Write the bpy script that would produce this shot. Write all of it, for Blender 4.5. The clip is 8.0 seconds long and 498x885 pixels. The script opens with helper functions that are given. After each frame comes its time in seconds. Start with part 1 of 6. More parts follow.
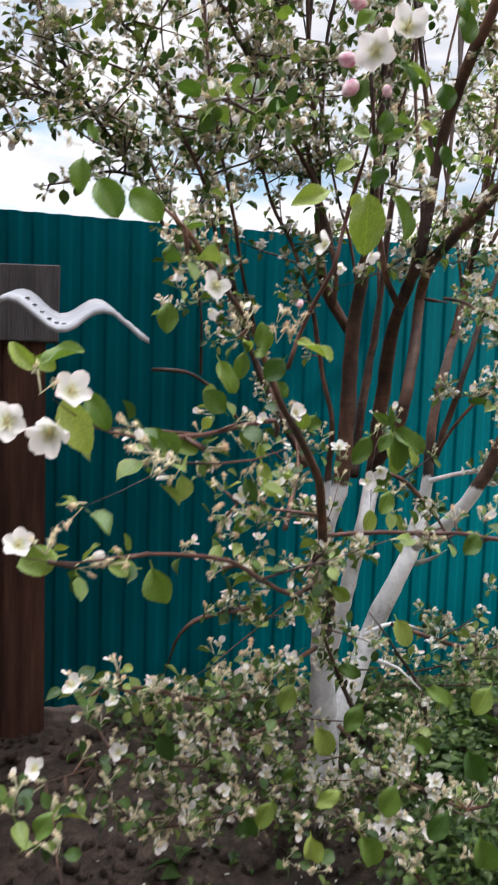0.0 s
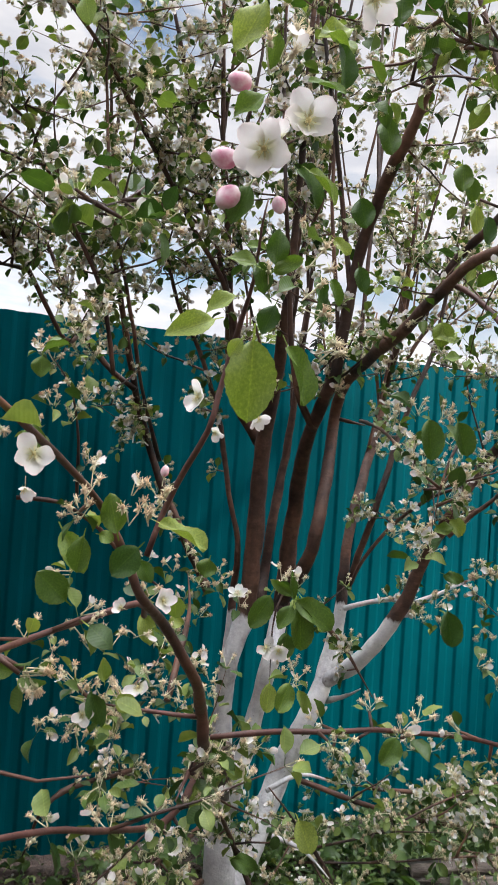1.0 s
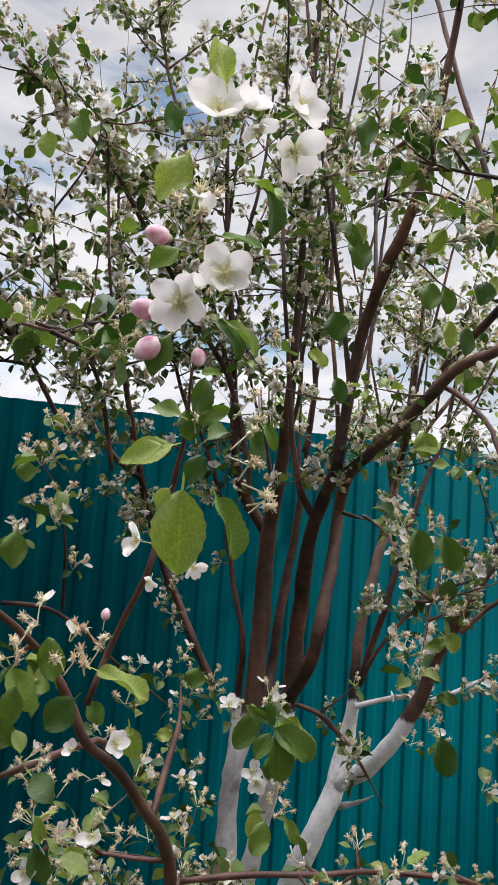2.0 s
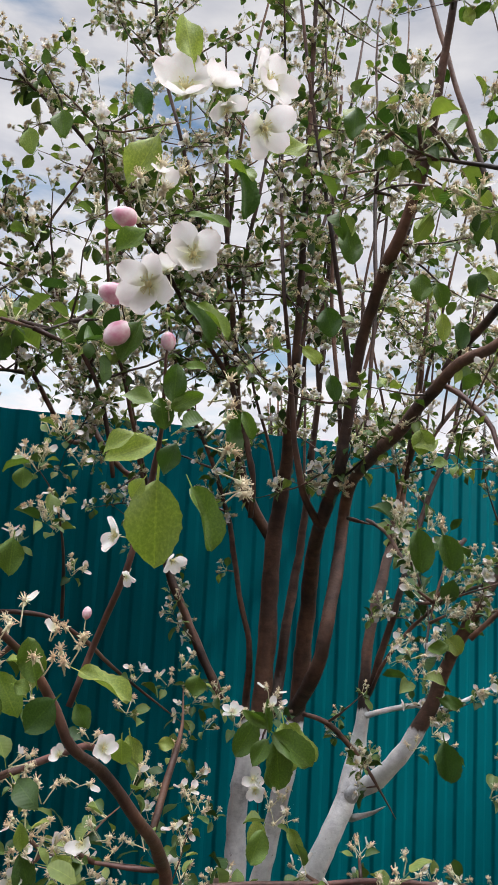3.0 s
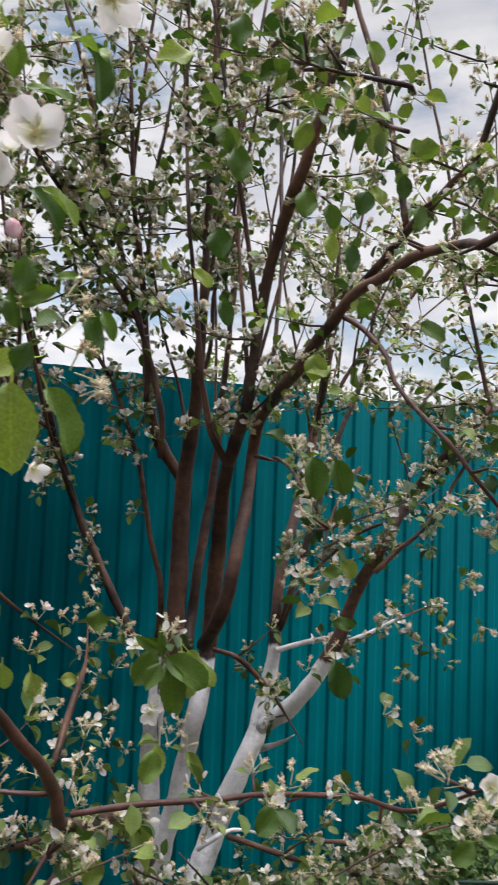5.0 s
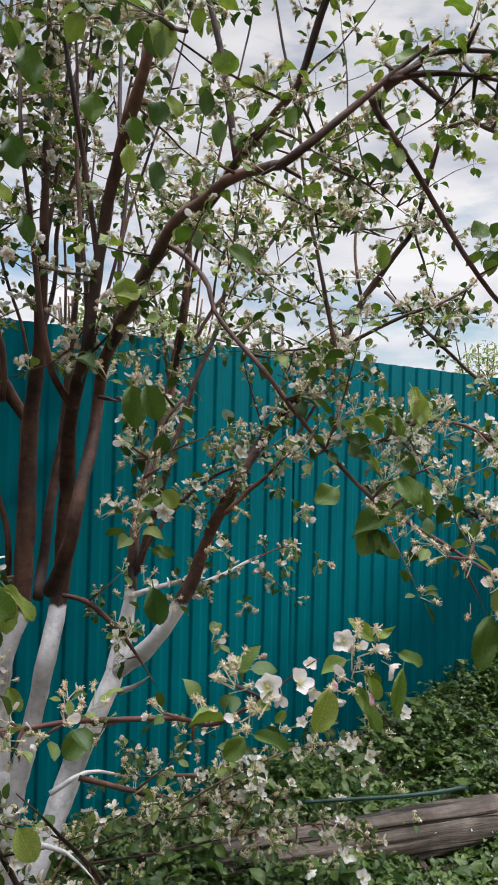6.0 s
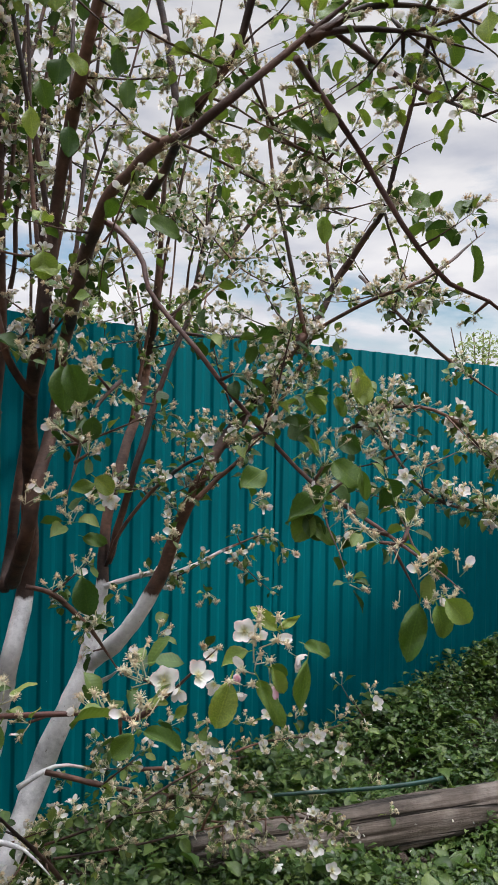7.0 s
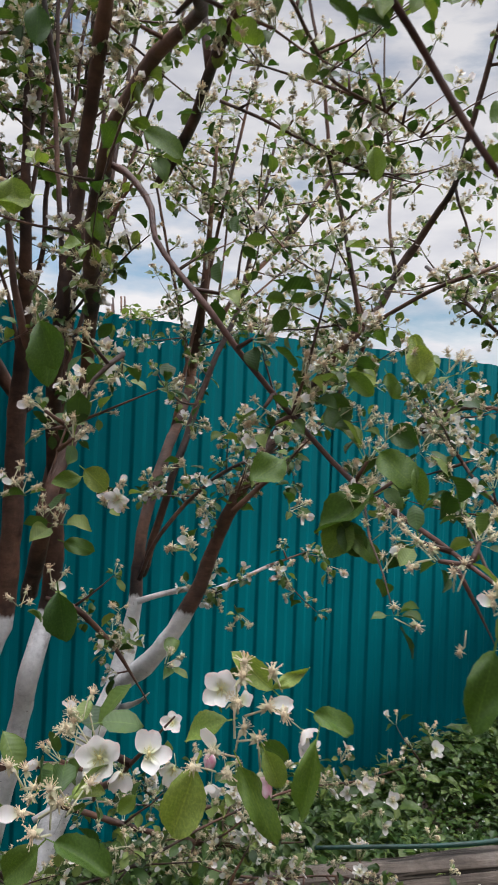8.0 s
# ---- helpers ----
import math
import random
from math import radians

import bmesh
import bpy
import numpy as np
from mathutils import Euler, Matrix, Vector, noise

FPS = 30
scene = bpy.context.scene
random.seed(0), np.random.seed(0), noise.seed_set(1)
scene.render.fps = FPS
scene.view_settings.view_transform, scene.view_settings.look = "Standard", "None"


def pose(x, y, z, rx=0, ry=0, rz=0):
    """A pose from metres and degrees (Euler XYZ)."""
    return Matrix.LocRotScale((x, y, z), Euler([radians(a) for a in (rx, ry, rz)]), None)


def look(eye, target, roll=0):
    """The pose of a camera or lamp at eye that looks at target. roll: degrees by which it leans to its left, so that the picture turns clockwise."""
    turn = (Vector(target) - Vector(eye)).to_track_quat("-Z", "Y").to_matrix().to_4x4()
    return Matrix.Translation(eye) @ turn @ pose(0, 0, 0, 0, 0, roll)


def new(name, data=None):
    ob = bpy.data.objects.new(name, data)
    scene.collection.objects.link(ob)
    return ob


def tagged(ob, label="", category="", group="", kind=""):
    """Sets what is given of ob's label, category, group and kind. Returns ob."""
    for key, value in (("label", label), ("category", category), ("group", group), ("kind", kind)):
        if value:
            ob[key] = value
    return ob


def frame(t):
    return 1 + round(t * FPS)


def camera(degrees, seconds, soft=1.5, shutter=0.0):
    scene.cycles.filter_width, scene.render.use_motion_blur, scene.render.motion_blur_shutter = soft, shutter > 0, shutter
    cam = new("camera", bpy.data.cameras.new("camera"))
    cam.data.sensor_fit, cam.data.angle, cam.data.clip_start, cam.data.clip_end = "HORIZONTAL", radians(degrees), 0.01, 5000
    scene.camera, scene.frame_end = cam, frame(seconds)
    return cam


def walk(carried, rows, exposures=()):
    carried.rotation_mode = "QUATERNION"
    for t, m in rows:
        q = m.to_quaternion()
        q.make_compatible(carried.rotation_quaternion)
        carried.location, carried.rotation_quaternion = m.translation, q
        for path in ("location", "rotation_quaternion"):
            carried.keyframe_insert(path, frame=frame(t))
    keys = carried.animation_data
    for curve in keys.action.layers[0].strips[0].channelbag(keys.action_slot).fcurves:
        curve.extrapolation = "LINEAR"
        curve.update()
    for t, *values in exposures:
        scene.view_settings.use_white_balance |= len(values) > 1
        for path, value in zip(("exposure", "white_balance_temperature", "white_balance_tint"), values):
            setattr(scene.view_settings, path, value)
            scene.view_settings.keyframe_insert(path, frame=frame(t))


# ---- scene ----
cam = camera(37.0, 8.0, shutter=0.2)
PATH = [
    (0, (0.602, 0.362, 1.416), (1.127, 2.282, 1.229), 2.0),
    (0.5, (0.69, 0.474, 1.506), (1.348, 2.361, 1.445), 3.4),
    (1, (0.725, 0.581, 1.513), (1.444, 2.447, 1.565), 4.1),
    (1.5, (0.771, 0.591, 1.548), (1.449, 2.467, 1.703), 4.1),
    (2, (0.795, 0.582, 1.576), (1.426, 2.465, 1.814), 4.1),
    (3.5, (0.836, 0.594, 1.555), (1.422, 2.487, 1.823), 3.0),
    (4, (0.843, 0.6, 1.548), (1.423, 2.5, 1.782), 2.9),
    (4.5, (0.84, 0.623, 1.534), (1.475, 2.509, 1.727), 2.6),
    (5, (0.869, 0.59, 1.533), (1.668, 2.417, 1.683), 2.3),
    (5.2, (0.893, 0.583, 1.531), (1.781, 2.373, 1.653), 2.2),
    (6.3, (0.988, 0.551, 1.484), (2.081, 2.226, 1.512), 1.4),
    (6.5, (1.013, 0.552, 1.482), (2.101, 2.229, 1.501), 1.4),
    (7, (1.059, 0.544, 1.485), (2.139, 2.227, 1.509), 1.0),
    (7.5, (1.147, 0.596, 1.472), (2.202, 2.295, 1.517), 1.3),
    (8, (1.216, 0.706, 1.456), (2.145, 2.476, 1.519), 2.4),
]
walk(cam, [(t, look(e, g, r)) for t, e, g, r in PATH], [(0, 0.56, 6490, 8), (1, 0.41, 6490, 8), (2, 0.24, 6490, 8), (5, 0.25, 6490, 8), (8, 0.12, 6490, 8)])

# ---- world, sun, exposure ----
SUN_AZ, SUN_EL = radians(138), radians(20)
world = bpy.data.worlds.new("sky")
scene.world = world
world.use_nodes = True
wn, wl = world.node_tree.nodes, world.node_tree.links
wn.clear()
w_out = wn.new("ShaderNodeOutputWorld")
w_bg = wn.new("ShaderNodeBackground")
w_sky = wn.new("ShaderNodeTexSky")
w_sky.sky_type, w_sky.sun_disc = "NISHITA", False
w_sky.sun_elevation, w_sky.sun_rotation = SUN_EL, SUN_AZ
w_scale = wn.new("ShaderNodeVectorMath")
w_scale.operation = "SCALE"
w_scale.inputs["Scale"].default_value = 0.15
wl.new(w_sky.outputs[0], w_scale.inputs[0])
# broken cloud: stretched noise over the sky directions
w_co = wn.new("ShaderNodeTexCoord")
w_map = wn.new("ShaderNodeMapping")
w_map.inputs["Scale"].default_value = (1.6, 1.6, 5.0)
w_noise = wn.new("ShaderNodeTexNoise")
w_noise.inputs["Scale"].default_value = 2.3
w_noise.inputs["Detail"].default_value = 7
w_noise.inputs["Roughness"].default_value = 0.55
w_ramp = wn.new("ShaderNodeValToRGB")
w_ramp.color_ramp.elements[0].position, w_ramp.color_ramp.elements[1].position = 0.32, 0.48
w_tone = wn.new("ShaderNodeValToRGB")
w_tone.color_ramp.elements[0].color = (0.515, 0.525, 0.605, 1)
w_tone.color_ramp.elements[1].color = (0.80, 0.78, 0.81, 1)
w_tone.color_ramp.elements[0].position, w_tone.color_ramp.elements[1].position = 0.3, 0.62
w_noise2 = wn.new("ShaderNodeTexNoise")
w_noise2.inputs["Scale"].default_value = 4.2
w_noise2.inputs["Detail"].default_value = 5
w_mix = wn.new("ShaderNodeMix")
w_mix.data_type = "RGBA"
wl.new(w_co.outputs["Generated"], w_map.inputs["Vector"])
wl.new(w_map.outputs[0], w_noise.inputs["Vector"])
wl.new(w_map.outputs[0], w_noise2.inputs["Vector"])
wl.new(w_noise.outputs["Fac"], w_ramp.inputs["Fac"])
wl.new(w_noise2.outputs["Fac"], w_tone.inputs["Fac"])
wl.new(w_ramp.outputs["Color"], w_mix.inputs["Factor"])
wl.new(w_scale.outputs[0], w_mix.inputs["A"])
# thick cloud is about three times as bright overhead as at the horizon
w_sep = wn.new("ShaderNodeSeparateXYZ")
w_lift = wn.new("ShaderNodeMapRange")
w_lift.inputs["From Min"].default_value, w_lift.inputs["From Max"].default_value = 0.66, 1.0
w_lift.inputs["To Min"].default_value, w_lift.inputs["To Max"].default_value = 1.0, 12.5
wl.new(w_co.outputs["Generated"], w_sep.inputs[0])
wl.new(w_sep.outputs["Z"], w_lift.inputs["Value"])
w_cloud = wn.new("ShaderNodeVectorMath")
w_cloud.operation = "SCALE"
wl.new(w_tone.outputs["Color"], w_cloud.inputs[0])
w_low = wn.new("ShaderNodeMapRange")
w_low.inputs["From Min"].default_value, w_low.inputs["From Max"].default_value = 0.12, 0.6
w_low.inputs["To Min"].default_value, w_low.inputs["To Max"].default_value = 1.08, 0.82
wl.new(w_sep.outputs["Z"], w_low.inputs["Value"])
w_both = wn.new("ShaderNodeMath")
w_both.operation = "MULTIPLY"
wl.new(w_lift.outputs[0], w_both.inputs[0])
wl.new(w_low.outputs[0], w_both.inputs[1])
wl.new(w_both.outputs[0], w_cloud.inputs["Scale"])
wl.new(w_cloud.outputs[0], w_mix.inputs["B"])
wl.new(w_mix.outputs["Result"], w_bg.inputs["Color"])
w_bg.inputs["Strength"].default_value = 1.0
wl.new(w_bg.outputs[0], w_out.inputs["Surface"])

sun = new("sun", bpy.data.lights.new("sun", "SUN"))
sun.data.energy, sun.data.angle, sun.data.color = 2.4, radians(8), (1.0, 0.94, 0.87)
sun.matrix_world = pose(0, 0, 6, 70, 0, 42)


# ---- materials ----
def nodes_of(name):
    m = bpy.data.materials.new(name)
    m.use_nodes = True
    return m, m.node_tree.nodes, m.node_tree.links, m.node_tree.nodes["Principled BSDF"]


def noise_node(n, l, scale, detail=4, rough=0.6, coord=None, stretch=(1, 1, 1)):
    tc = n.new("ShaderNodeTexCoord")
    mp = n.new("ShaderNodeMapping")
    mp.inputs["Scale"].default_value = stretch
    l.new(coord or tc.outputs["Object"], mp.inputs["Vector"])
    t = n.new("ShaderNodeTexNoise")
    t.inputs["Scale"].default_value, t.inputs["Detail"].default_value, t.inputs["Roughness"].default_value = scale, detail, rough
    l.new(mp.outputs[0], t.inputs["Vector"])
    return t.outputs["Fac"]


def ramp(n, l, fac, stops):
    r = n.new("ShaderNodeValToRGB")
    e = r.color_ramp.elements
    while len(e) < len(stops):
        e.new(0.5)
    for k, (p, c) in zip(e, stops):
        k.position, k.color = p, (*c, 1)
    l.new(fac, r.inputs["Fac"])
    return r.outputs["Color"]


def mixed(n, l, fac, a, b, blend="MIX"):
    m = n.new("ShaderNodeMix")
    m.data_type, m.blend_type = "RGBA", blend
    for key, v in (("Factor", fac), ("A", a), ("B", b)):
        if isinstance(v, (int, float)):
            m.inputs[key].default_value = v
        elif isinstance(v, tuple):
            m.inputs[key].default_value = (*v, 1)
        else:
            l.new(v, m.inputs[key])
    return m.outputs["Result"]


def bump(n, l, p, height, strength=0.4, distance=0.01):
    b = n.new("ShaderNodeBump")
    b.inputs["Strength"].default_value, b.inputs["Distance"].default_value = strength, distance
    l.new(height, b.inputs["Height"])
    l.new(b.outputs[0], p.inputs["Normal"])


def bark_colour(n, l):
    big = noise_node(n, l, 7, 5, stretch=(1, 1, 0.6))
    band = noise_node(n, l, 20, 3, stretch=(0.6, 0.6, 1.7))
    fine = noise_node(n, l, 55, 5, stretch=(1, 1, 1.3))
    a = ramp(n, l, big, [(0.34, (0.022, 0.014, 0.012)), (0.5, (0.088, 0.047, 0.034)), (0.66, (0.21, 0.108, 0.07))])
    a = mixed(n, l, 0.55, a, ramp(n, l, band, [(0.36, (0.42, 0.4, 0.4)), (0.48, (1, 1, 1)), (0.64, (1.1, 1.05, 1.0)), (0.72, (1.5, 1.45, 1.4))]), "MULTIPLY")
    return mixed(n, l, 0.45, a, ramp(n, l, fine, [(0.35, (0.5, 0.47, 0.46)), (0.7, (1.1, 1.1, 1.1))]), "MULTIPLY"), fine


def make_bark():
    m, n, l, p = nodes_of("apple_bark")
    c, fine = bark_colour(n, l)
    l.new(c, p.inputs["Base Color"])
    p.inputs["Roughness"].default_value, p.inputs["Specular IOR Level"].default_value = 0.5, 0.35
    bump(n, l, p, fine, 0.6, 0.004)
    return m


def make_white_bark(height):
    """Bark with lime wash up to a height, with an uneven brushed edge."""
    m, n, l, p = nodes_of("limewashed_bark")
    c, fine = bark_colour(n, l)
    geo = n.new("ShaderNodeNewGeometry")
    sep = n.new("ShaderNodeSeparateXYZ")
    l.new(geo.outputs["Position"], sep.inputs[0])
    edge = noise_node(n, l, 26, 3, stretch=(1, 1, 0.35))
    lift = n.new("ShaderNodeMath")
    lift.operation = "MULTIPLY_ADD"
    lift.inputs[1].default_value, lift.inputs[2].default_value = 0.07, -0.035
    l.new(edge, lift.inputs[0])
    add = n.new("ShaderNodeMath")
    l.new(sep.outputs["Z"], add.inputs[0])
    l.new(lift.outputs[0], add.inputs[1])
    cut = n.new("ShaderNodeMapRange")
    cut.inputs["From Min"].default_value, cut.inputs["From Max"].default_value = height - 0.006, height + 0.006
    l.new(add.outputs[0], cut.inputs["Value"])
    patch = noise_node(n, l, 14, 6, 0.7)
    lime = ramp(n, l, patch, [(0.3, (0.36, 0.35, 0.36)), (0.45, (0.62, 0.61, 0.62)), (0.6, (0.78, 0.77, 0.77))])
    flake = ramp(n, l, noise_node(n, l, 60, 4, 0.7), [(0.27, (0.25, 0.2, 0.18)), (0.36, (1, 1, 1))])
    lime = mixed(n, l, 1.0, lime, flake, "MULTIPLY")
    l.new(mixed(n, l, cut.outputs[0], lime, c), p.inputs["Base Color"])
    p.inputs["Roughness"].default_value = 0.75
    bump(n, l, p, fine, 0.6, 0.005)
    return m


def make_leaf(name, dark, mid, light, island=False):
    m, n, l, p = nodes_of(name)
    if island:
        rnd = n.new("ShaderNodeNewGeometry").outputs["Random Per Island"]
    else:
        rnd = n.new("ShaderNodeObjectInfo").outputs["Random"]
    hue = ramp(n, l, rnd, [(0.0, dark), (0.55, mid), (1.0, light)])
    uv = n.new("ShaderNodeUVMap")
    wave = n.new("ShaderNodeTexWave")
    wave.inputs["Scale"].default_value, wave.inputs["Distortion"].default_value = 1.1, 1.2
    wave.wave_type = "BANDS"
    l.new(uv.outputs[0], wave.inputs["Vector"])
    col = mixed(n, l, 0.14, hue, ramp(n, l, wave.outputs["Fac"], [(0.0, (1.5, 1.5, 1.2)), (0.14, (0.95, 0.95, 0.95)), (1.0, (1.05, 1.05, 1.0))]), "MULTIPLY")
    sep = n.new("ShaderNodeSeparateXYZ")
    l.new(uv.outputs[0], sep.inputs[0])
    mid = n.new("ShaderNodeMath")
    mid.operation = "ABSOLUTE"
    l.new(sep.outputs["Y"], mid.inputs[0])
    col = mixed(n, l, 0.6, col, ramp(n, l, mid.outputs[0], [(0.0, (1.6, 1.5, 1.3)), (0.035, (1, 1, 1))]), "MULTIPLY")
    pale = ramp(n, l, noise_node(n, l, 24, 4), [(0.42, (0, 0, 0)), (0.68, (0.75, 0.75, 0.75))])
    col = mixed(n, l, pale, col, mixed(n, l, 1.0, col, (1.7, 1.5, 1.6), "MULTIPLY"))
    spots = noise_node(n, l, 130, 3)
    col = mixed(n, l, 0.35, col, ramp(n, l, spots, [(0.3, (0.55, 0.6, 0.5)), (0.65, (1.1, 1.1, 1.1))]), "MULTIPLY")
    l.new(col, p.inputs["Base Color"])
    p.inputs["Roughness"].default_value, p.inputs["Specular IOR Level"].default_value = 0.38, 0.35
    bump(n, l, p, mixed(n, l, 0.2, spots, wave.outputs["Fac"]), 0.2, 0.003)
    tr = n.new("ShaderNodeBsdfTranslucent")
    l.new(mixed(n, l, 1.0, col, (1.5, 1.7, 0.6), "MULTIPLY"), tr.inputs["Color"])
    mx = n.new("ShaderNodeMixShader")
    mx.inputs[0].default_value = 0.22
    l.new(p.outputs[0], mx.inputs[1])
    l.new(tr.outputs[0], mx.inputs[2])
    l.new(mx.outputs[0], n["Material Output"].inputs["Surface"])
    return m


def make_petal(name, base, blush, see=0.3, scale=45):
    m, n, l, p = nodes_of(name)
    col = ramp(n, l, noise_node(n, l, scale, 3), [(0.35, blush), (0.6, base)])
    if name == "apple_petal":
        uv = n.new("ShaderNodeUVMap")
        sep = n.new("ShaderNodeSeparateXYZ")
        l.new(uv.outputs[0], sep.inputs[0])
        col = mixed(n, l, 1.0, col, ramp(n, l, sep.outputs["X"], [(0.0, (0.8, 0.84, 0.55)), (0.28, (0.97, 0.98, 0.92)), (0.5, (1, 1, 1)), (1.0, (1, 0.95, 0.95))]), "MULTIPLY")
    l.new(col, p.inputs["Base Color"])
    p.inputs["Roughness"].default_value = 0.55
    tr = n.new("ShaderNodeBsdfTranslucent")
    l.new(col, tr.inputs["Color"])
    mx = n.new("ShaderNodeMixShader")
    mx.inputs[0].default_value = see
    l.new(p.outputs[0], mx.inputs[1])
    l.new(tr.outputs[0], mx.inputs[2])
    l.new(mx.outputs[0], n["Material Output"].inputs["Surface"])
    return m


def make_plain(name, stops, scale, rough=0.8, bumpy=0.3, dist=0.01, stretch=(1, 1, 1), metal=0.0, fine=None):
    m, n, l, p = nodes_of(name)
    f = noise_node(n, l, scale, 6, 0.65, stretch=stretch)
    col = ramp(n, l, f, stops)
    g = noise_node(n, l, fine or scale * 7, 4, 0.6, stretch=stretch)
    col = mixed(n, l, 0.4, col, ramp(n, l, g, [(0.3, (0.45, 0.45, 0.45)), (0.7, (1.15, 1.15, 1.15))]), "MULTIPLY")
    l.new(col, p.inputs["Base Color"])
    p.inputs["Roughness"].default_value, p.inputs["Metallic"].default_value = rough, metal
    bump(n, l, p, g, bumpy, dist)
    return m


def make_fence_paint():
    m, n, l, p = nodes_of("turquoise_coated_steel")
    big = noise_node(n, l, 1.3, 3)
    col = ramp(n, l, big, [(0.3, (0.0, 0.086, 0.11)), (0.7, (0.0, 0.111, 0.138))])
    dust = noise_node(n, l, 30, 6, 0.7, stretch=(1, 1, 0.12))
    col = mixed(n, l, 0.25, col, ramp(n, l, dust, [(0.3, (0.7, 0.75, 0.78)), (0.7, (1.1, 1.08, 1.06))]), "MULTIPLY")
    specks = ramp(n, l, noise_node(n, l, 95, 2), [(0.77, (0, 0, 0)), (0.8, (1, 1, 1))])
    col = mixed(n, l, specks, col, (0.08, 0.26, 0.3))
    l.new(col, p.inputs["Base Color"])
    p.inputs["Roughness"].default_value, p.inputs["Specular IOR Level"].default_value = 0.5, 0.03
    bump(n, l, p, noise_node(n, l, 3.0, 2), 0.12, 0.02)
    return m


def make_log_wood():
    m, n, l, p = nodes_of("weathered_log")
    geo = n.new("ShaderNodeTexCoord")
    turn = n.new("ShaderNodeMapping")
    turn.inputs["Rotation"].default_value = (0, 0, radians(15.5))
    l.new(geo.outputs["Object"], turn.inputs["Vector"])
    grain = noise_node(n, l, 16, 6, 0.7, turn.outputs[0], (0.22, 3, 3))
    patch = noise_node(n, l, 7, 5, 0.65, turn.outputs[0])
    split = noise_node(n, l, 5, 3, 0.5, turn.outputs[0], (0.16, 2.6, 2.6))
    col = ramp(n, l, patch, [(0.3, (0.05, 0.038, 0.03)), (0.5, (0.11, 0.088, 0.072)), (0.7, (0.2, 0.172, 0.15))])
    col = mixed(n, l, 0.7, col, ramp(n, l, grain, [(0.32, (0.35, 0.32, 0.3)), (0.6, (1.15, 1.15, 1.15))]), "MULTIPLY")
    crack = ramp(n, l, split, [(0.455, (1, 1, 1)), (0.485, (0.1, 0.09, 0.08)), (0.51, (0.1, 0.09, 0.08)), (0.535, (1, 1, 1))])
    l.new(mixed(n, l, 0.9, col, crack, "MULTIPLY"), p.inputs["Base Color"])
    p.inputs["Roughness"].default_value = 0.9
    bump(n, l, p, mixed(n, l, 0.5, grain, crack), 0.9, 0.02)
    return m


BARK = make_bark()
YOUNG = make_plain("young_red_bark", [(0.3, (0.045, 0.02, 0.017)), (0.55, (0.115, 0.05, 0.038)), (0.75, (0.2, 0.1, 0.078))], 30, 0.55, 0.3, 0.002)
LIMED = make_white_bark(1.05)
LIMED_HIGH = make_white_bark(1.17)
LEAF = make_leaf("apple_leaf", (0.034, 0.08, 0.016), (0.11, 0.18, 0.034), (0.27, 0.34, 0.085))
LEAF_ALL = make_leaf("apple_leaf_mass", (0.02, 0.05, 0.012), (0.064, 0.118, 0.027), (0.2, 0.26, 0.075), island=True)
PETAL = make_petal("apple_petal", (0.9, 0.9, 0.87), (0.9, 0.84, 0.83), 0.42, 30)
BUD = make_petal("pink_bud", (0.72, 0.3, 0.42), (0.88, 0.74, 0.76), 0.2, 1.6)
STAMEN = make_petal("stamen_cream", (0.88, 0.8, 0.6), (0.76, 0.6, 0.4), 0.38, 14)
YELLOW = make_petal("anther_yellow", (0.78, 0.7, 0.36), (0.7, 0.62, 0.3), 0.2)
SEPAL = make_petal("pale_sepal", (0.5, 0.51, 0.31), (0.6, 0.53, 0.37), 0.2)
FENCE = make_fence_paint()
SOIL = make_plain("dug_soil", [(0.3, (0.026, 0.017, 0.013)), (0.52, (0.075, 0.05, 0.038)), (0.72, (0.17, 0.122, 0.092))], 16, 0.95, 0.8, 0.03)
WEED = make_leaf("weed_leaf", (0.022, 0.05, 0.012), (0.05, 0.095, 0.022), (0.12, 0.17, 0.05), island=True)
LOGWOOD = make_log_wood()
OLDWOOD = make_plain("old_brown_timber", [(0.3, (0.035, 0.016, 0.011)), (0.55, (0.12, 0.05, 0.033)), (0.75, (0.22, 0.105, 0.07))], 5, 0.85, 0.5, 0.006, (3, 3, 0.3))
GREYWOOD = make_plain("grey_board", [(0.3, (0.07, 0.065, 0.07)), (0.6, (0.15, 0.14, 0.15))], 5, 0.9, 0.5, 0.006, (3, 3, 0.3))
SLATE = make_plain("asbestos_cement", [(0.3, (0.2, 0.205, 0.225)), (0.6, (0.33, 0.335, 0.36))], 6, 0.9, 0.4, 0.004)
HOSE = make_plain("green_hose", [(0.3, (0.004, 0.02, 0.016)), (0.7, (0.008, 0.065, 0.048))], 12, 0.45, 0.1)
CONIFER = make_plain("far_conifer", [(0.3, (0.02, 0.03, 0.022)), (0.7, (0.05, 0.065, 0.05))], 3, 0.9, 0.3)
FARLEAF = make_leaf("far_bush_leaf", (0.1, 0.15, 0.05), (0.16, 0.21, 0.08), (0.24, 0.28, 0.12), island=True)


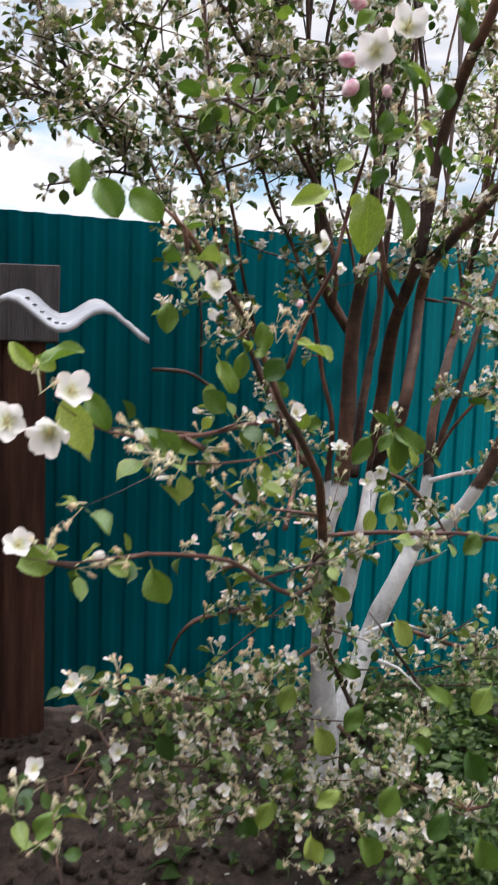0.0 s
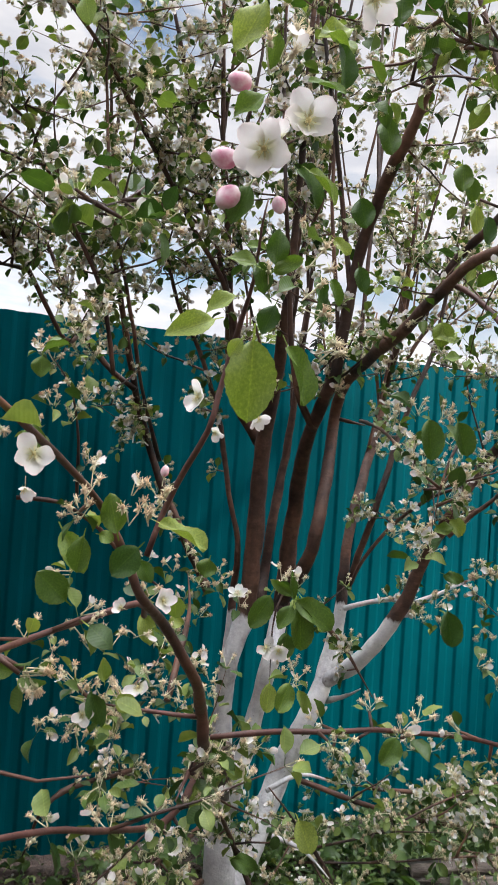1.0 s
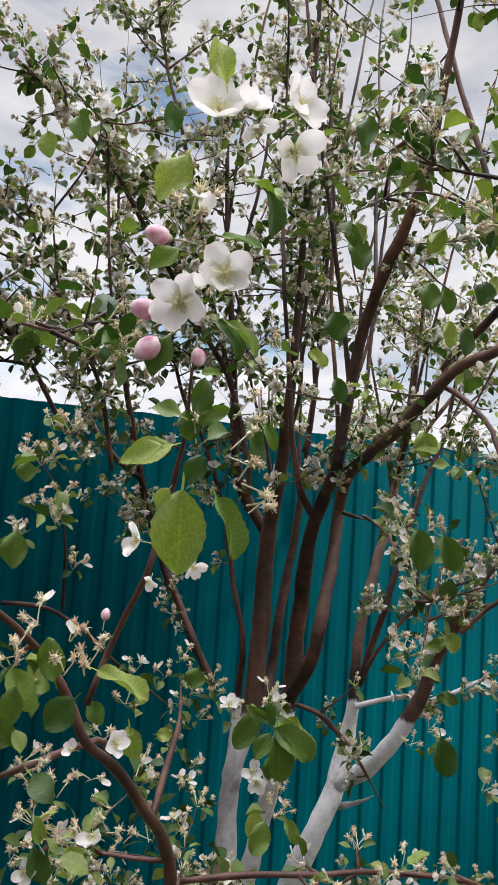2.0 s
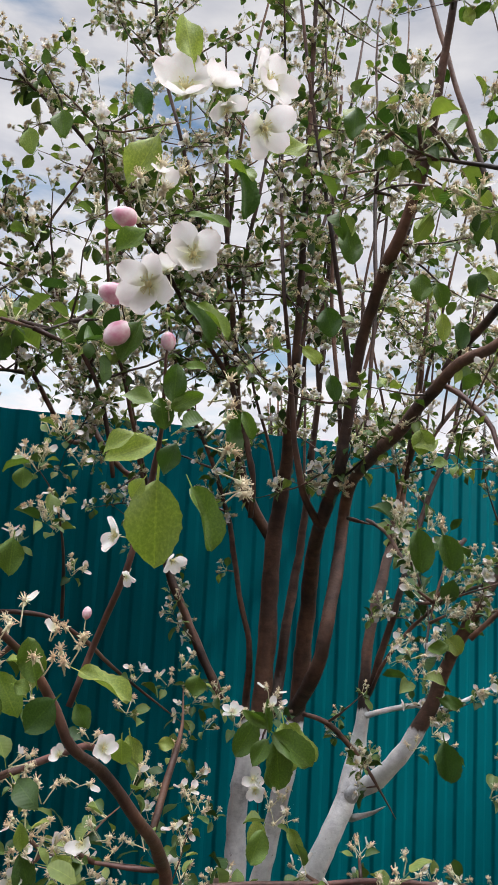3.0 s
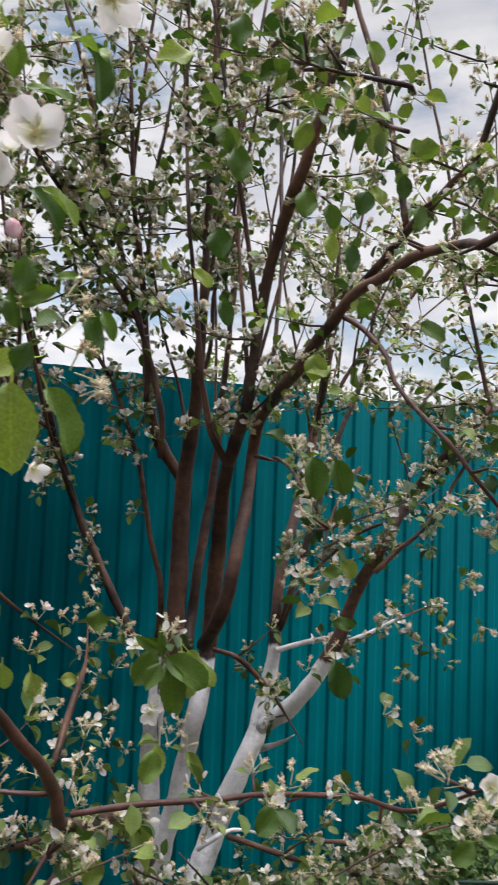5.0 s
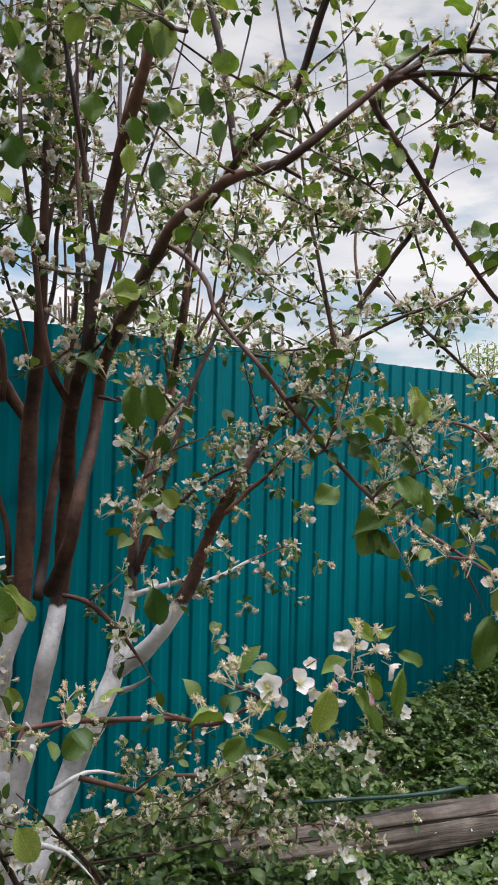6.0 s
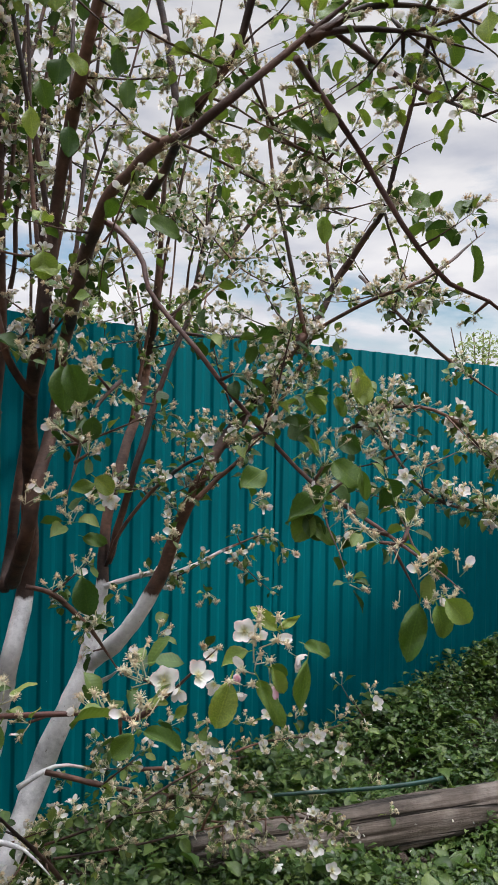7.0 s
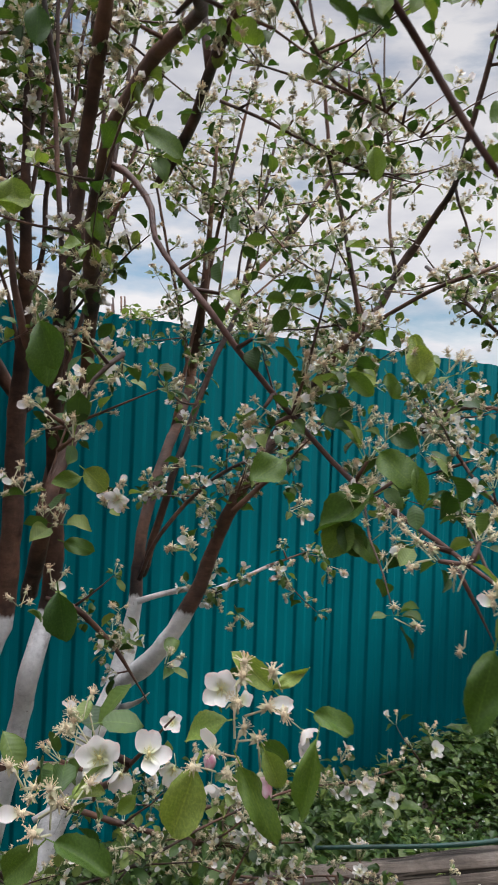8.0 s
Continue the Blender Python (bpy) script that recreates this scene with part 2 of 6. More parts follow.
# ---- mesh helpers ----
class Heap:
    """Collects placed templates into one mesh."""

    def __init__(self):
        self.v, self.f, self.m, self.uv, self.count = [], [], [], [], 0

    def add(self, tpl, mat):
        v, f, mi, uv = tpl
        M = np.asarray(mat)
        self.v.append(v @ M[:3, :3].T + M[:3, 3])
        self.f.append([tuple(i + self.count for i in q) for q in f])
        self.m.extend(mi)
        self.uv.append(uv)
        self.count += len(v)

    def mesh(self, name, mats, smooth=True):
        me = bpy.data.meshes.new(name)
        verts = np.concatenate(self.v)
        faces = [q for part in self.f for q in part]
        me.from_pydata(verts.tolist(), [], faces)
        for m in mats:
            me.materials.append(m)
        me.polygons.foreach_set("material_index", self.m)
        me.polygons.foreach_set("use_smooth", [smooth] * len(faces))
        loops = np.zeros(len(me.loops), dtype=np.int32)
        me.loops.foreach_get("vertex_index", loops)
        layer = me.uv_layers.new(name="UVMap")
        layer.data.foreach_set("uv", np.concatenate(self.uv)[loops].astype(np.float32).ravel())
        me.update()
        return me


def tpl_mesh(name, tpl, mats, smooth=True):
    h = Heap()
    h.add(tpl, np.eye(4))
    return h.mesh(name, mats, smooth)


def join_tpl(items):
    """Templates with their matrices (and a material slot each) as one template."""
    V, F, M, U, k = [], [], [], [], 0
    for tpl, mat, slot in items:
        v, f, mi, uv = tpl
        A = np.asarray(mat)
        V.append(v @ A[:3, :3].T + A[:3, 3])
        F += [tuple(i + k for i in q) for q in f]
        M += [slot] * len(f) if slot is not None else list(mi)
        U.append(uv)
        k += len(v)
    return np.concatenate(V), F, M, np.concatenate(U)


def leaf_tpl(rng, nl=4, nw=2, width=0.58, curl=0.25, fold=0.25, wavy=0.0, stalk=0.42):
    """A leaf of length 1 along +x with its blade facing +z, toothed oval, with a stalk."""
    v, uv, f = [], [], []
    for i in range(nl + 1):
        s = i / nl
        w = width * 0.5 * (math.sin(math.pi * min(1, s * 0.95 + 0.02) ** 0.86) ** 0.72) * (0.97 + 0.06 * (i % 2))
        if i == nl:
            w = 0.004
        for j in range(-nw, nw + 1):
            e = j / nw
            z = fold * abs(e) * w * 2 - curl * s * s + wavy * math.sin(7 * s + 2 * e) * abs(e) * 0.08
            x = s + 0.05 * abs(e) * (0.5 - s)
            v.append((x, e * w, z))
            uv.append((s * 2.4 + abs(e) * 0.35, e * 0.5))
    r = 2 * nw + 1
    for i in range(nl):
        for j in range(2 * nw):
            a = i * r + j
            f.append((a, a + r, a + r + 1, a + 1))
    k = len(v)
    v += [(-stalk, 0.014, -0.2 * stalk), (-stalk, -0.014, -0.2 * stalk), (0.02, 0.02, 0.0), (0.02, -0.02, 0.0)]
    uv += [(0, 0)] * 4
    f.append((k, k + 2, k + 3, k + 1))
    return np.array(v), f, [0] * len(f), np.array(uv)


def petal_tpl(n=4, cup=0.35, width=0.75):
    v, uv, f = [], [], []
    for i in range(n + 1):
        s = i / n
        w = width * 0.5 * (0.22 + 0.9 * math.sin(math.pi * (0.08 + 0.82 * s)) ** 0.9) if i < n else width * 0.2
        for j in range(-2, 3):
            e = j / 2
            notch = 0.05 * (1 - abs(e)) * (s > 0.9)
            v.append((s * (1 - 0.08 * e * e) - notch, e * w, cup * (s ** 1.6) * 0.8 + 0.16 * e * e - 0.05 * math.sin(6 * s) + 0.03 * math.sin(5 * e + 9 * s) * s))
            uv.append((s, e))
    for i in range(n):
        for j in range(4):
            a = i * 5 + j
            f.append((a, a + 5, a + 6, a + 1))
    return np.array(v), f, [0] * len(f), np.array(uv)


def spike_tpl(r0, r1, sides=3):
    v, f = [], []
    for x, r in ((0, r0), (1, r1)):
        for k in range(sides):
            a = 2 * math.pi * k / sides
            v.append((x, r * math.cos(a), r * math.sin(a)))
    for k in range(sides):
        f.append((k, (k + 1) % sides, sides + (k + 1) % sides, sides + k))
    f.append(tuple(range(sides, 2 * sides)))
    return np.array(v), f, [0] * len(f), np.zeros((len(v), 2))


def ball_tpl(lat=4, lon=7, pinch=0.0):
    v, f = [(0, 0, 0)], []
    for i in range(1, lat):
        a = math.pi * i / lat
        for k in range(lon):
            b = 2 * math.pi * k / lon
            r = math.sin(a) * (1 - pinch * i / lat)
            v.append((0.5 - 0.5 * math.cos(a), 0.5 * r * math.cos(b), 0.5 * r * math.sin(b)))
    v.append((1, 0, 0))
    for k in range(lon):
        f.append((0, 1 + k, 1 + (k + 1) % lon))
        for i in range(lat - 2):
            a, b = 1 + i * lon, 1 + (i + 1) * lon
            f.append((a + k, b + k, b + (k + 1) % lon, a + (k + 1) % lon))
        f.append((len(v) - 1, 1 + (lat - 2) * lon + (k + 1) % lon, 1 + (lat - 2) * lon + k))
    return np.array(v, float), f, [0] * len(f), np.zeros((len(v), 2))


def wrapped_tpl():
    """A closed bud: an egg whose petals overlap in a slow spiral."""
    v, f, mi, uv = ball_tpl(9, 15, 0.3)
    for i, (x, y, z) in enumerate(v):
        a = math.atan2(z, y)
        k = 1 + 0.11 * abs(math.sin(1.5 * a + 3.0 * x)) - 0.05
        v[i] = (x * 0.98, y * k, z * k)
    return v, f, mi, np.stack([v[:, 0], v[:, 1]], 1)


def aim(origin, direction, roll=0.0, size=1.0):
    """+x along direction, +z as far up as it goes, turned about the direction."""
    d = Vector(direction).normalized()
    up = Vector((0, 0, 1)) if abs(d.z) < 0.98 else Vector((0, 1, 0))
    y = up.cross(d).normalized()
    z = d.cross(y)
    m = Matrix((d, y, z)).transposed().to_4x4() @ Matrix.Rotation(roll, 4, "X") @ Matrix.Diagonal((size, size, size, 1))
    m.translation = origin
    return m


# petal, stamen, sepal, pedicel slots of a flower template
def flower_tpl(rng, petals, stamens, fine=True):
    items = []
    st = spike_tpl(0.0005 if fine else 0.0011, 0.00032 if fine else 0.0006)
    for k in range(stamens):
        a, b = rng.uniform(0, 2 * math.pi), rng.uniform(0.1, 1.45)
        d = (math.cos(a) * math.sin(b), math.sin(a) * math.sin(b), math.cos(b))
        ln = rng.uniform(0.005, 0.0095)
        m = aim((0, 0, 0.002), d) @ Matrix.Diagonal((ln, 0.9, 0.9, 1))
        items.append((st, m, 1))
        if fine:
            tip = Vector((0, 0, 0.002)) + Vector(d) * ln
            items.append((ball_tpl(3, 4), aim(tip, d, 0, 0.0013), 1))
    if fine:
        items.append((ball_tpl(3, 6), aim((0, 0, 0.0), (0, 0, 1), 0, 0.0062), 1))
    for k in range(5):
        a = 2 * math.pi * (k + 0.5) / 5
        m = aim((0, 0, 0), (math.cos(a), math.sin(a), rng.uniform(-0.9, 0.3)), 0, 0.008 if fine else 0.0095)
        items.append((leaf_tpl(rng, 2, 1, 0.4, 0.4, 0.1), m, 2))
    items.append((ball_tpl(3, 5), aim((0, 0, -0.006), (0, 0, 1), 0, 0.007), 2))
    items.append((spike_tpl(0.0011, 0.0009), aim((rng.uniform(-0.006, 0.006), rng.uniform(-0.006, 0.006), -0.028), (0, 0, 1)) @ Matrix.Diagonal((0.024, 1, 1, 1)), 2))
    for k in sorted(rng.sample(range(5), petals)):
        a = 2 * math.pi * k / 5 + rng.uniform(-0.15, 0.15)
        m = aim((math.cos(a) * 0.003, math.sin(a) * 0.003, 0), (math.cos(a), math.sin(a), rng.uniform(-0.1, 0.35)), rng.uniform(-0.25, 0.25), rng.uniform(0.016, 0.02))
        items.append((petal_tpl(3 if not fine else 4, rng.uniform(0.1, 0.5)), m, 0))
    return join_tpl(items)


def smooth_line(pts, step=0.03):
    """Catmull-Rom through (x, y, z, r) points."""
    p = np.array(pts, float)
    q = np.vstack([2 * p[0] - p[1], p, 2 * p[-1] - p[-2]])
    out = []
    for i in range(1, len(q) - 2):
        a, b, c, d = q[i - 1 : i + 3]
        n = max(2, int(np.linalg.norm(c[:3] - b[:3]) / step))
        for t in np.linspace(0, 1, n, endpoint=False):
            out.append(0.5 * (2 * b + (c - a) * t + (2 * a - 5 * b + 4 * c - d) * t * t + (3 * b - a - 3 * c + d) * t ** 3))
    out.append(p[-1])
    out = np.array(out)
    out[:, 3] = np.maximum(out[:, 3], 0.0008)
    return out


def tube_tpl(line, sides=8, knots=0.0, rng=None):
    v, f = [], []
    n = len(line)
    ref = None
    for i in range(n):
        d = Vector(line[min(i + 1, n - 1), :3] - line[max(i - 1, 0), :3]).normalized()
        if ref is None:
            ref = d.orthogonal().normalized()
        ref = (ref - d * ref.dot(d)).normalized()
        b = d.cross(ref)
        r = line[i, 3] * (1 + (rng.uniform(-knots, knots) if rng else 0))
        for k in range(sides):
            a = 2 * math.pi * k / sides
            rr = r * (1 + (rng.uniform(-knots, knots) * 0.5 if rng else 0))
            o = ref * math.cos(a) * rr + b * math.sin(a) * rr
            v.append((line[i, 0] + o.x, line[i, 1] + o.y, line[i, 2] + o.z))
    for i in range(n - 1):
        for k in range(sides):
            a, b2 = i * sides + k, i * sides + (k + 1) % sides
            f.append((a, b2, b2 + sides, a + sides))
    f.append(tuple(range(sides - 1, -1, -1)))
    f.append(tuple(range((n - 1) * sides, n * sides)))
    return np.array(v), f, [0] * len(f), np.zeros((len(v), 2))


def part(name, bm, material, parent, label=""):
    """A bmesh as one mesh object under its thing."""
    me = bpy.data.meshes.new(name)
    bm.to_mesh(me)
    bm.free()
    if material:
        me.materials.append(material)
    ob = new(name, me)
    ob.parent = parent
    if label:
        tagged(ob, label)
    return ob


def mesh_part(name, me, parent, m=None, label="", kind=""):
    ob = new(name, me)
    ob.parent = parent
    if m is not None:
        ob.matrix_basis = m
    return tagged(ob, label, "", "", kind)


# ---- ground ----
def rise(x, y):
    """Height of the ground: flat by the tree, banked up against the far stretch of fence."""
    bank = max(0.0, min(1.0, (x - 2.6) / 2.4)) * max(0.0, min(1.0, (y - 1.9) / 1.3))
    return 0.34 * bank * bank * (3 - 2 * bank) + 0.03 * (noise.noise(Vector((x * 1.3, y * 1.3, 0))))


def make_ground():
    bm = bmesh.new()
    xs = [-300, -60, -12, -5] + [-3 + 0.09 * i for i in range(122)] + [10, 14, 60, 300]
    ys = [-300, -60, -12, -4] + [-1 + 0.09 * i for i in range(56)] + [6, 12, 60, 300]
    grid = [[bm.verts.new((x, y, (rise(x, y) if -4 < x < 9 and -2 < y < 5 else 0) + (0.035 * noise.fractal(Vector((x * 9, y * 9, 3)), 1, 2, 4) if -4 < x < 9 and -2 < y < 5 else 0))) for x in xs] for y in ys]
    for j in range(len(ys) - 1):
        for i in range(len(xs) - 1):
            bm.faces.new((grid[j][i], grid[j][i + 1], grid[j + 1][i + 1], grid[j + 1][i]))
    for q in bm.faces:
        q.smooth = True
    me = bpy.data.meshes.new("ground")
    bm.to_mesh(me)
    bm.free()
    me.materials.append(SOIL)
    return tagged(new("ground", me), "dark dug garden soil with clods and weeds", "ground", "", "structure")


make_ground()


# ---- fence ----
FENCE_Y, FENCE_TOP, RIB = 3.4, 2.0, 0.0935


def make_panel():
    """One profiled sheet, ten ribs wide, with real thickness."""
    prof = []
    for i in range(10):
        x = i * RIB
        prof += [(x, 0.0), (x + 0.021, 0.0), (x + 0.025, -0.002), (x + 0.033, -0.009), (x + 0.037, -0.0105), (x + 0.067, -0.0105), (x + 0.072, -0.009), (x + 0.085, -0.001)]
    prof.append((10 * RIB + 0.02, 0.0))
    bm = bmesh.new()
    zs = [0.0, 0.7, 1.4, 1.975]
    rows = []
    for off in (0.0, 0.0012):
        rows.append([[bm.verts.new((x, y + off, z)) for x, y in prof] for z in zs])
    for s, r in enumerate(rows):
        for a, b in zip(r, r[1:]):
            for i in range(len(prof) - 1):
                q = (a[i], a[i + 1], b[i + 1], b[i])
                bm.faces.new(q if s == 0 else q[::-1])
    for i in range(len(prof) - 1):
        bm.faces.new((rows[0][-1][i], rows[0][-1][i + 1], rows[1][-1][i + 1], rows[1][-1][i]))
    me = bpy.data.meshes.new("panel")
    bm.to_mesh(me)
    bm.free()
    me.materials.append(FENCE)
    return me


def make_fence():
    fence = tagged(new("fence"), "turquoise profiled steel sheet garden fence", "fence", "", "structure")
    me = make_panel()
    rng = random.Random(4)
    for k in range(-5, 12):
        ob = new("panel", me)
        ob.parent = fence
        ob.matrix_basis = pose(0.233 + k * 10 * RIB, FENCE_Y - 0.002 * (k % 2), FENCE_TOP - 1.975 + rng.uniform(-0.004, 0.004), rng.uniform(-0.3, 0.3), rng.uniform(-0.1, 0.1), rng.uniform(-0.25, 0.25))
    return fence


make_fence()


# ---- the apple tree ----
tree = tagged(new("apple_tree"), "old apple tree in fading blossom with limewashed trunk", "tree")
tree.location = (1.57, 2.77, 0)
T0 = Matrix.Translation((-1.57, -2.77, 0))
rng = random.Random(11)
LINES = {}


def limb(name, pts, material=BARK, sides=10, knots=0.05, key=None, label=""):
    line = smooth_line(pts)
    line[:, 3] *= LIMB_WIDTH
    seed = rng.uniform(0, 90)
    for i in range(len(line)):
        swell = noise.noise(Vector((seed, i * 0.31, 0))) * 0.13 + max(0.0, noise.noise(Vector((seed, i * 0.8, 7))) - 0.25) * 0.5
        line[i, 3] *= 1 + swell * (0.5 if name in ("trunk", "stem") else 0.9)
        line[i, :3] += np.array(noise.noise_vector(Vector((seed, i * 0.45, 3)))) * min(0.004, line[i, 3] * 0.35)
    if name not in ("trunk", "stem"):
        tail = min(8, len(line) - 1)
        line[-tail:, 3] *= np.linspace(1.0, 0.25, tail)
    LINES[key or name] = line
    h = Heap()
    h.add(tube_tpl(line, sides, knots, rng), T0)
    return mesh_part(name, h.mesh(name, [material]), tree, None, label)


LIMB_WIDTH = 0.8
limb("trunk", [(1.570, 2.770, -0.040, 0.0840), (1.580, 2.770, 0.100, 0.0700), (1.566, 2.760, 0.250, 0.0600), (1.550, 2.745, 0.420, 0.0520), (1.535, 2.730, 0.600, 0.0440)], LIMED, 14, key="trunk")
limb("stem", [(1.575, 2.770, 0.120, 0.0620), (1.660, 2.780, 0.250, 0.0480), (1.780, 2.853, 0.450, 0.0464), (1.824, 2.835, 0.581, 0.0448), (1.872, 2.821, 0.694, 0.0415), (1.923, 2.838, 0.790, 0.0386), (1.958, 2.854, 0.892, 0.0373), (1.973, 2.843, 1.010, 0.0280), (1.975, 2.840, 1.077, 0.0243), (1.988, 2.860, 1.203, 0.0227), (2.025, 2.898, 1.331, 0.0223), (2.089, 2.957, 1.466, 0.0221), (2.176, 3.046, 1.611, 0.0210), (2.231, 3.094, 1.754, 0.0195), (2.228, 3.049, 1.891, 0.0182), (2.205, 2.964, 1.986, 0.0166), (2.199, 2.936, 2.107, 0.0140), (2.194, 2.907, 2.229, 0.0113), (2.188, 2.878, 2.350, 0.0086), (2.182, 2.850, 2.472, 0.0060)], LIMED, 14, key="stem_r")
limb("stem", [(1.989, 2.829, 1.115, 0.0149), (2.013, 2.793, 1.258, 0.0139), (2.041, 2.759, 1.408, 0.0139), (2.089, 2.776, 1.530, 0.0132), (2.128, 2.792, 1.636, 0.0124), (2.175, 2.807, 1.755, 0.0117), (2.222, 2.816, 1.858, 0.0108), (2.269, 2.823, 1.953, 0.0100), (2.300, 2.828, 2.100, 0.0090), (2.330, 2.833, 2.247, 0.0080), (2.360, 2.838, 2.394, 0.0070), (2.390, 2.843, 2.541, 0.0060)], BARK, 10, key="stem_r2")
limb("limb", [(1.925, 2.830, 0.790, 0.0300), (1.969, 2.724, 0.875, 0.0320), (2.009, 2.666, 0.953, 0.0298), (2.041, 2.631, 1.027, 0.0296), (2.072, 2.594, 1.119, 0.0260), (2.095, 2.557, 1.240, 0.0241), (2.107, 2.511, 1.319, 0.0229), (2.133, 2.450, 1.425, 0.0217), (2.219, 2.468, 1.535, 0.0214), (2.279, 2.440, 1.624, 0.0206), (2.289, 2.231, 1.784, 0.0155), (2.371, 2.275, 1.844, 0.0147), (2.444, 2.301, 1.918, 0.0136), (2.489, 2.292, 2.015, 0.0122), (2.511, 2.252, 2.071, 0.0113), (2.501, 2.157, 2.133, 0.0101), (2.483, 2.088, 2.166, 0.0090), (2.472, 2.021, 2.299, 0.0082), (2.460, 1.953, 2.433, 0.0075), (2.448, 1.886, 2.566, 0.0068), (2.437, 1.819, 2.700, 0.0060)], LIMED, 10, key="limb_r")
limb("limb", [(2.064, 2.395, 1.337, 0.0097), (2.131, 2.369, 1.409, 0.0084), (2.174, 2.334, 1.458, 0.0070), (2.292, 2.355, 1.583, 0.0066), (2.390, 2.325, 1.757, 0.0067), (2.402, 2.288, 1.838, 0.0067), (2.435, 2.075, 1.907, 0.0070), (2.597, 2.023, 1.982, 0.0058), (2.945, 2.122, 2.193, 0.0051)], BARK, 10, key="limb_r_b")
limb("stem", [(1.540, 2.735, 0.500, 0.0460), (1.528, 2.728, 0.777, 0.0356), (1.532, 2.698, 0.925, 0.0346), (1.571, 2.704, 1.048, 0.0359), (1.575, 2.695, 1.160, 0.0344), (1.576, 2.687, 1.290, 0.0328), (1.574, 2.674, 1.453, 0.0313), (1.567, 2.649, 1.567, 0.0295), (1.568, 2.611, 1.681, 0.0259), (1.560, 2.556, 1.789, 0.0222), (1.540, 2.490, 1.906, 0.0201), (1.528, 2.439, 2.005, 0.0167), (1.515, 2.399, 2.118, 0.0135), (1.507, 2.373, 2.247, 0.0119), (1.500, 2.354, 2.378, 0.0104), (1.494, 2.335, 2.627, 0.0093), (1.487, 2.315, 2.876, 0.0082), (1.481, 2.296, 3.125, 0.0071), (1.474, 2.276, 3.375, 0.0060)], LIMED, 10, key="stem_a")
limb("stem", [(1.631, 2.734, 1.072, 0.0200), (1.666, 2.800, 1.157, 0.0208), (1.672, 2.798, 1.243, 0.0191), (1.680, 2.800, 1.328, 0.0193), (1.696, 2.806, 1.432, 0.0177), (1.712, 2.805, 1.538, 0.0160), (1.719, 2.791, 1.645, 0.0142), (1.722, 2.770, 1.769, 0.0124), (1.720, 2.746, 1.909, 0.0106), (1.721, 2.723, 2.050, 0.0097), (1.721, 2.705, 2.299, 0.0088), (1.721, 2.686, 2.548, 0.0078), (1.721, 2.667, 2.798, 0.0069), (1.720, 2.649, 3.047, 0.0060)], LIMED, 10, key="stem_b")
limb("stem", [(1.560, 2.740, 0.450, 0.0460), (1.602, 2.688, 0.665, 0.0335), (1.619, 2.667, 0.793, 0.0327), (1.630, 2.626, 0.927, 0.0316), (1.683, 2.698, 1.047, 0.0330), (1.687, 2.684, 1.162, 0.0314), (1.677, 2.643, 1.313, 0.0294), (1.654, 2.570, 1.446, 0.0286), (1.614, 2.450, 1.571, 0.0241), (1.581, 2.307, 1.669, 0.0210), (1.566, 2.209, 1.744, 0.0187), (1.567, 2.186, 1.835, 0.0173), (1.576, 2.175, 1.943, 0.0166), (1.577, 2.136, 2.042, 0.0158), (1.569, 2.074, 2.117, 0.0165), (1.558, 1.992, 2.178, 0.0170), (1.542, 1.905, 2.215, 0.0156), (1.542, 1.856, 2.277, 0.0140), (1.543, 1.815, 2.328, 0.0126), (1.543, 1.778, 2.447, 0.0110), (1.543, 1.740, 2.566, 0.0093), (1.543, 1.703, 2.685, 0.0076), (1.543, 1.665, 2.805, 0.0060)], LIMED, 10, key="stem_c")
limb("limb", [(1.584, 2.466, 1.139, 0.0239), (1.566, 2.308, 1.252, 0.0222), (1.569, 2.256, 1.367, 0.0204), (1.615, 2.319, 1.473, 0.0199), (1.663, 2.395, 1.575, 0.0202), (1.677, 2.405, 1.666, 0.0196), (1.656, 2.323, 1.734, 0.0189), (1.603, 2.121, 1.772, 0.0175), (1.527, 1.865, 1.792, 0.0154), (1.494, 1.720, 1.822, 0.0134), (1.478, 1.632, 1.843, 0.0120), (1.466, 1.563, 1.860, 0.0118), (1.463, 1.485, 1.862, 0.0102), (1.464, 1.419, 1.870, 0.0093), (1.466, 1.359, 1.867, 0.0081), (1.467, 1.306, 1.857, 0.0077), (1.437, 1.224, 1.834, 0.0069), (1.556, 1.169, 1.955, 0.0073), (1.580, 1.143, 1.980, 0.0061)], LIMED, 10, key="limb_d")
limb("limb", [(1.534, 1.187, 1.927, 0.0073), (1.558, 1.165, 1.944, 0.0073), (1.594, 1.158, 1.971, 0.0069), (1.658, 1.128, 1.979, 0.0064), (1.708, 1.077, 1.945, 0.0056)], BARK, 10, key="limb_d_side")
limb("limb", [(1.534, 1.178, 1.929, 0.0054), (1.570, 1.160, 1.940, 0.0055), (1.626, 1.132, 1.943, 0.0049), (1.711, 1.095, 1.929, 0.0041)], BARK, 10, key="limb_d_mid")
limb("limb", [(1.649, 1.902, 1.931, 0.0117), (1.663, 1.867, 1.976, 0.0115), (1.661, 1.784, 2.005, 0.0109), (1.637, 1.674, 2.023, 0.0101), (1.623, 1.595, 2.033, 0.0091), (1.622, 1.536, 2.054, 0.0082), (1.632, 1.488, 2.082, 0.0075), (1.635, 1.438, 2.169, 0.0071), (1.639, 1.389, 2.256, 0.0068), (1.643, 1.340, 2.343, 0.0064), (1.647, 1.291, 2.430, 0.0060)], BARK, 10, key="limb_e")
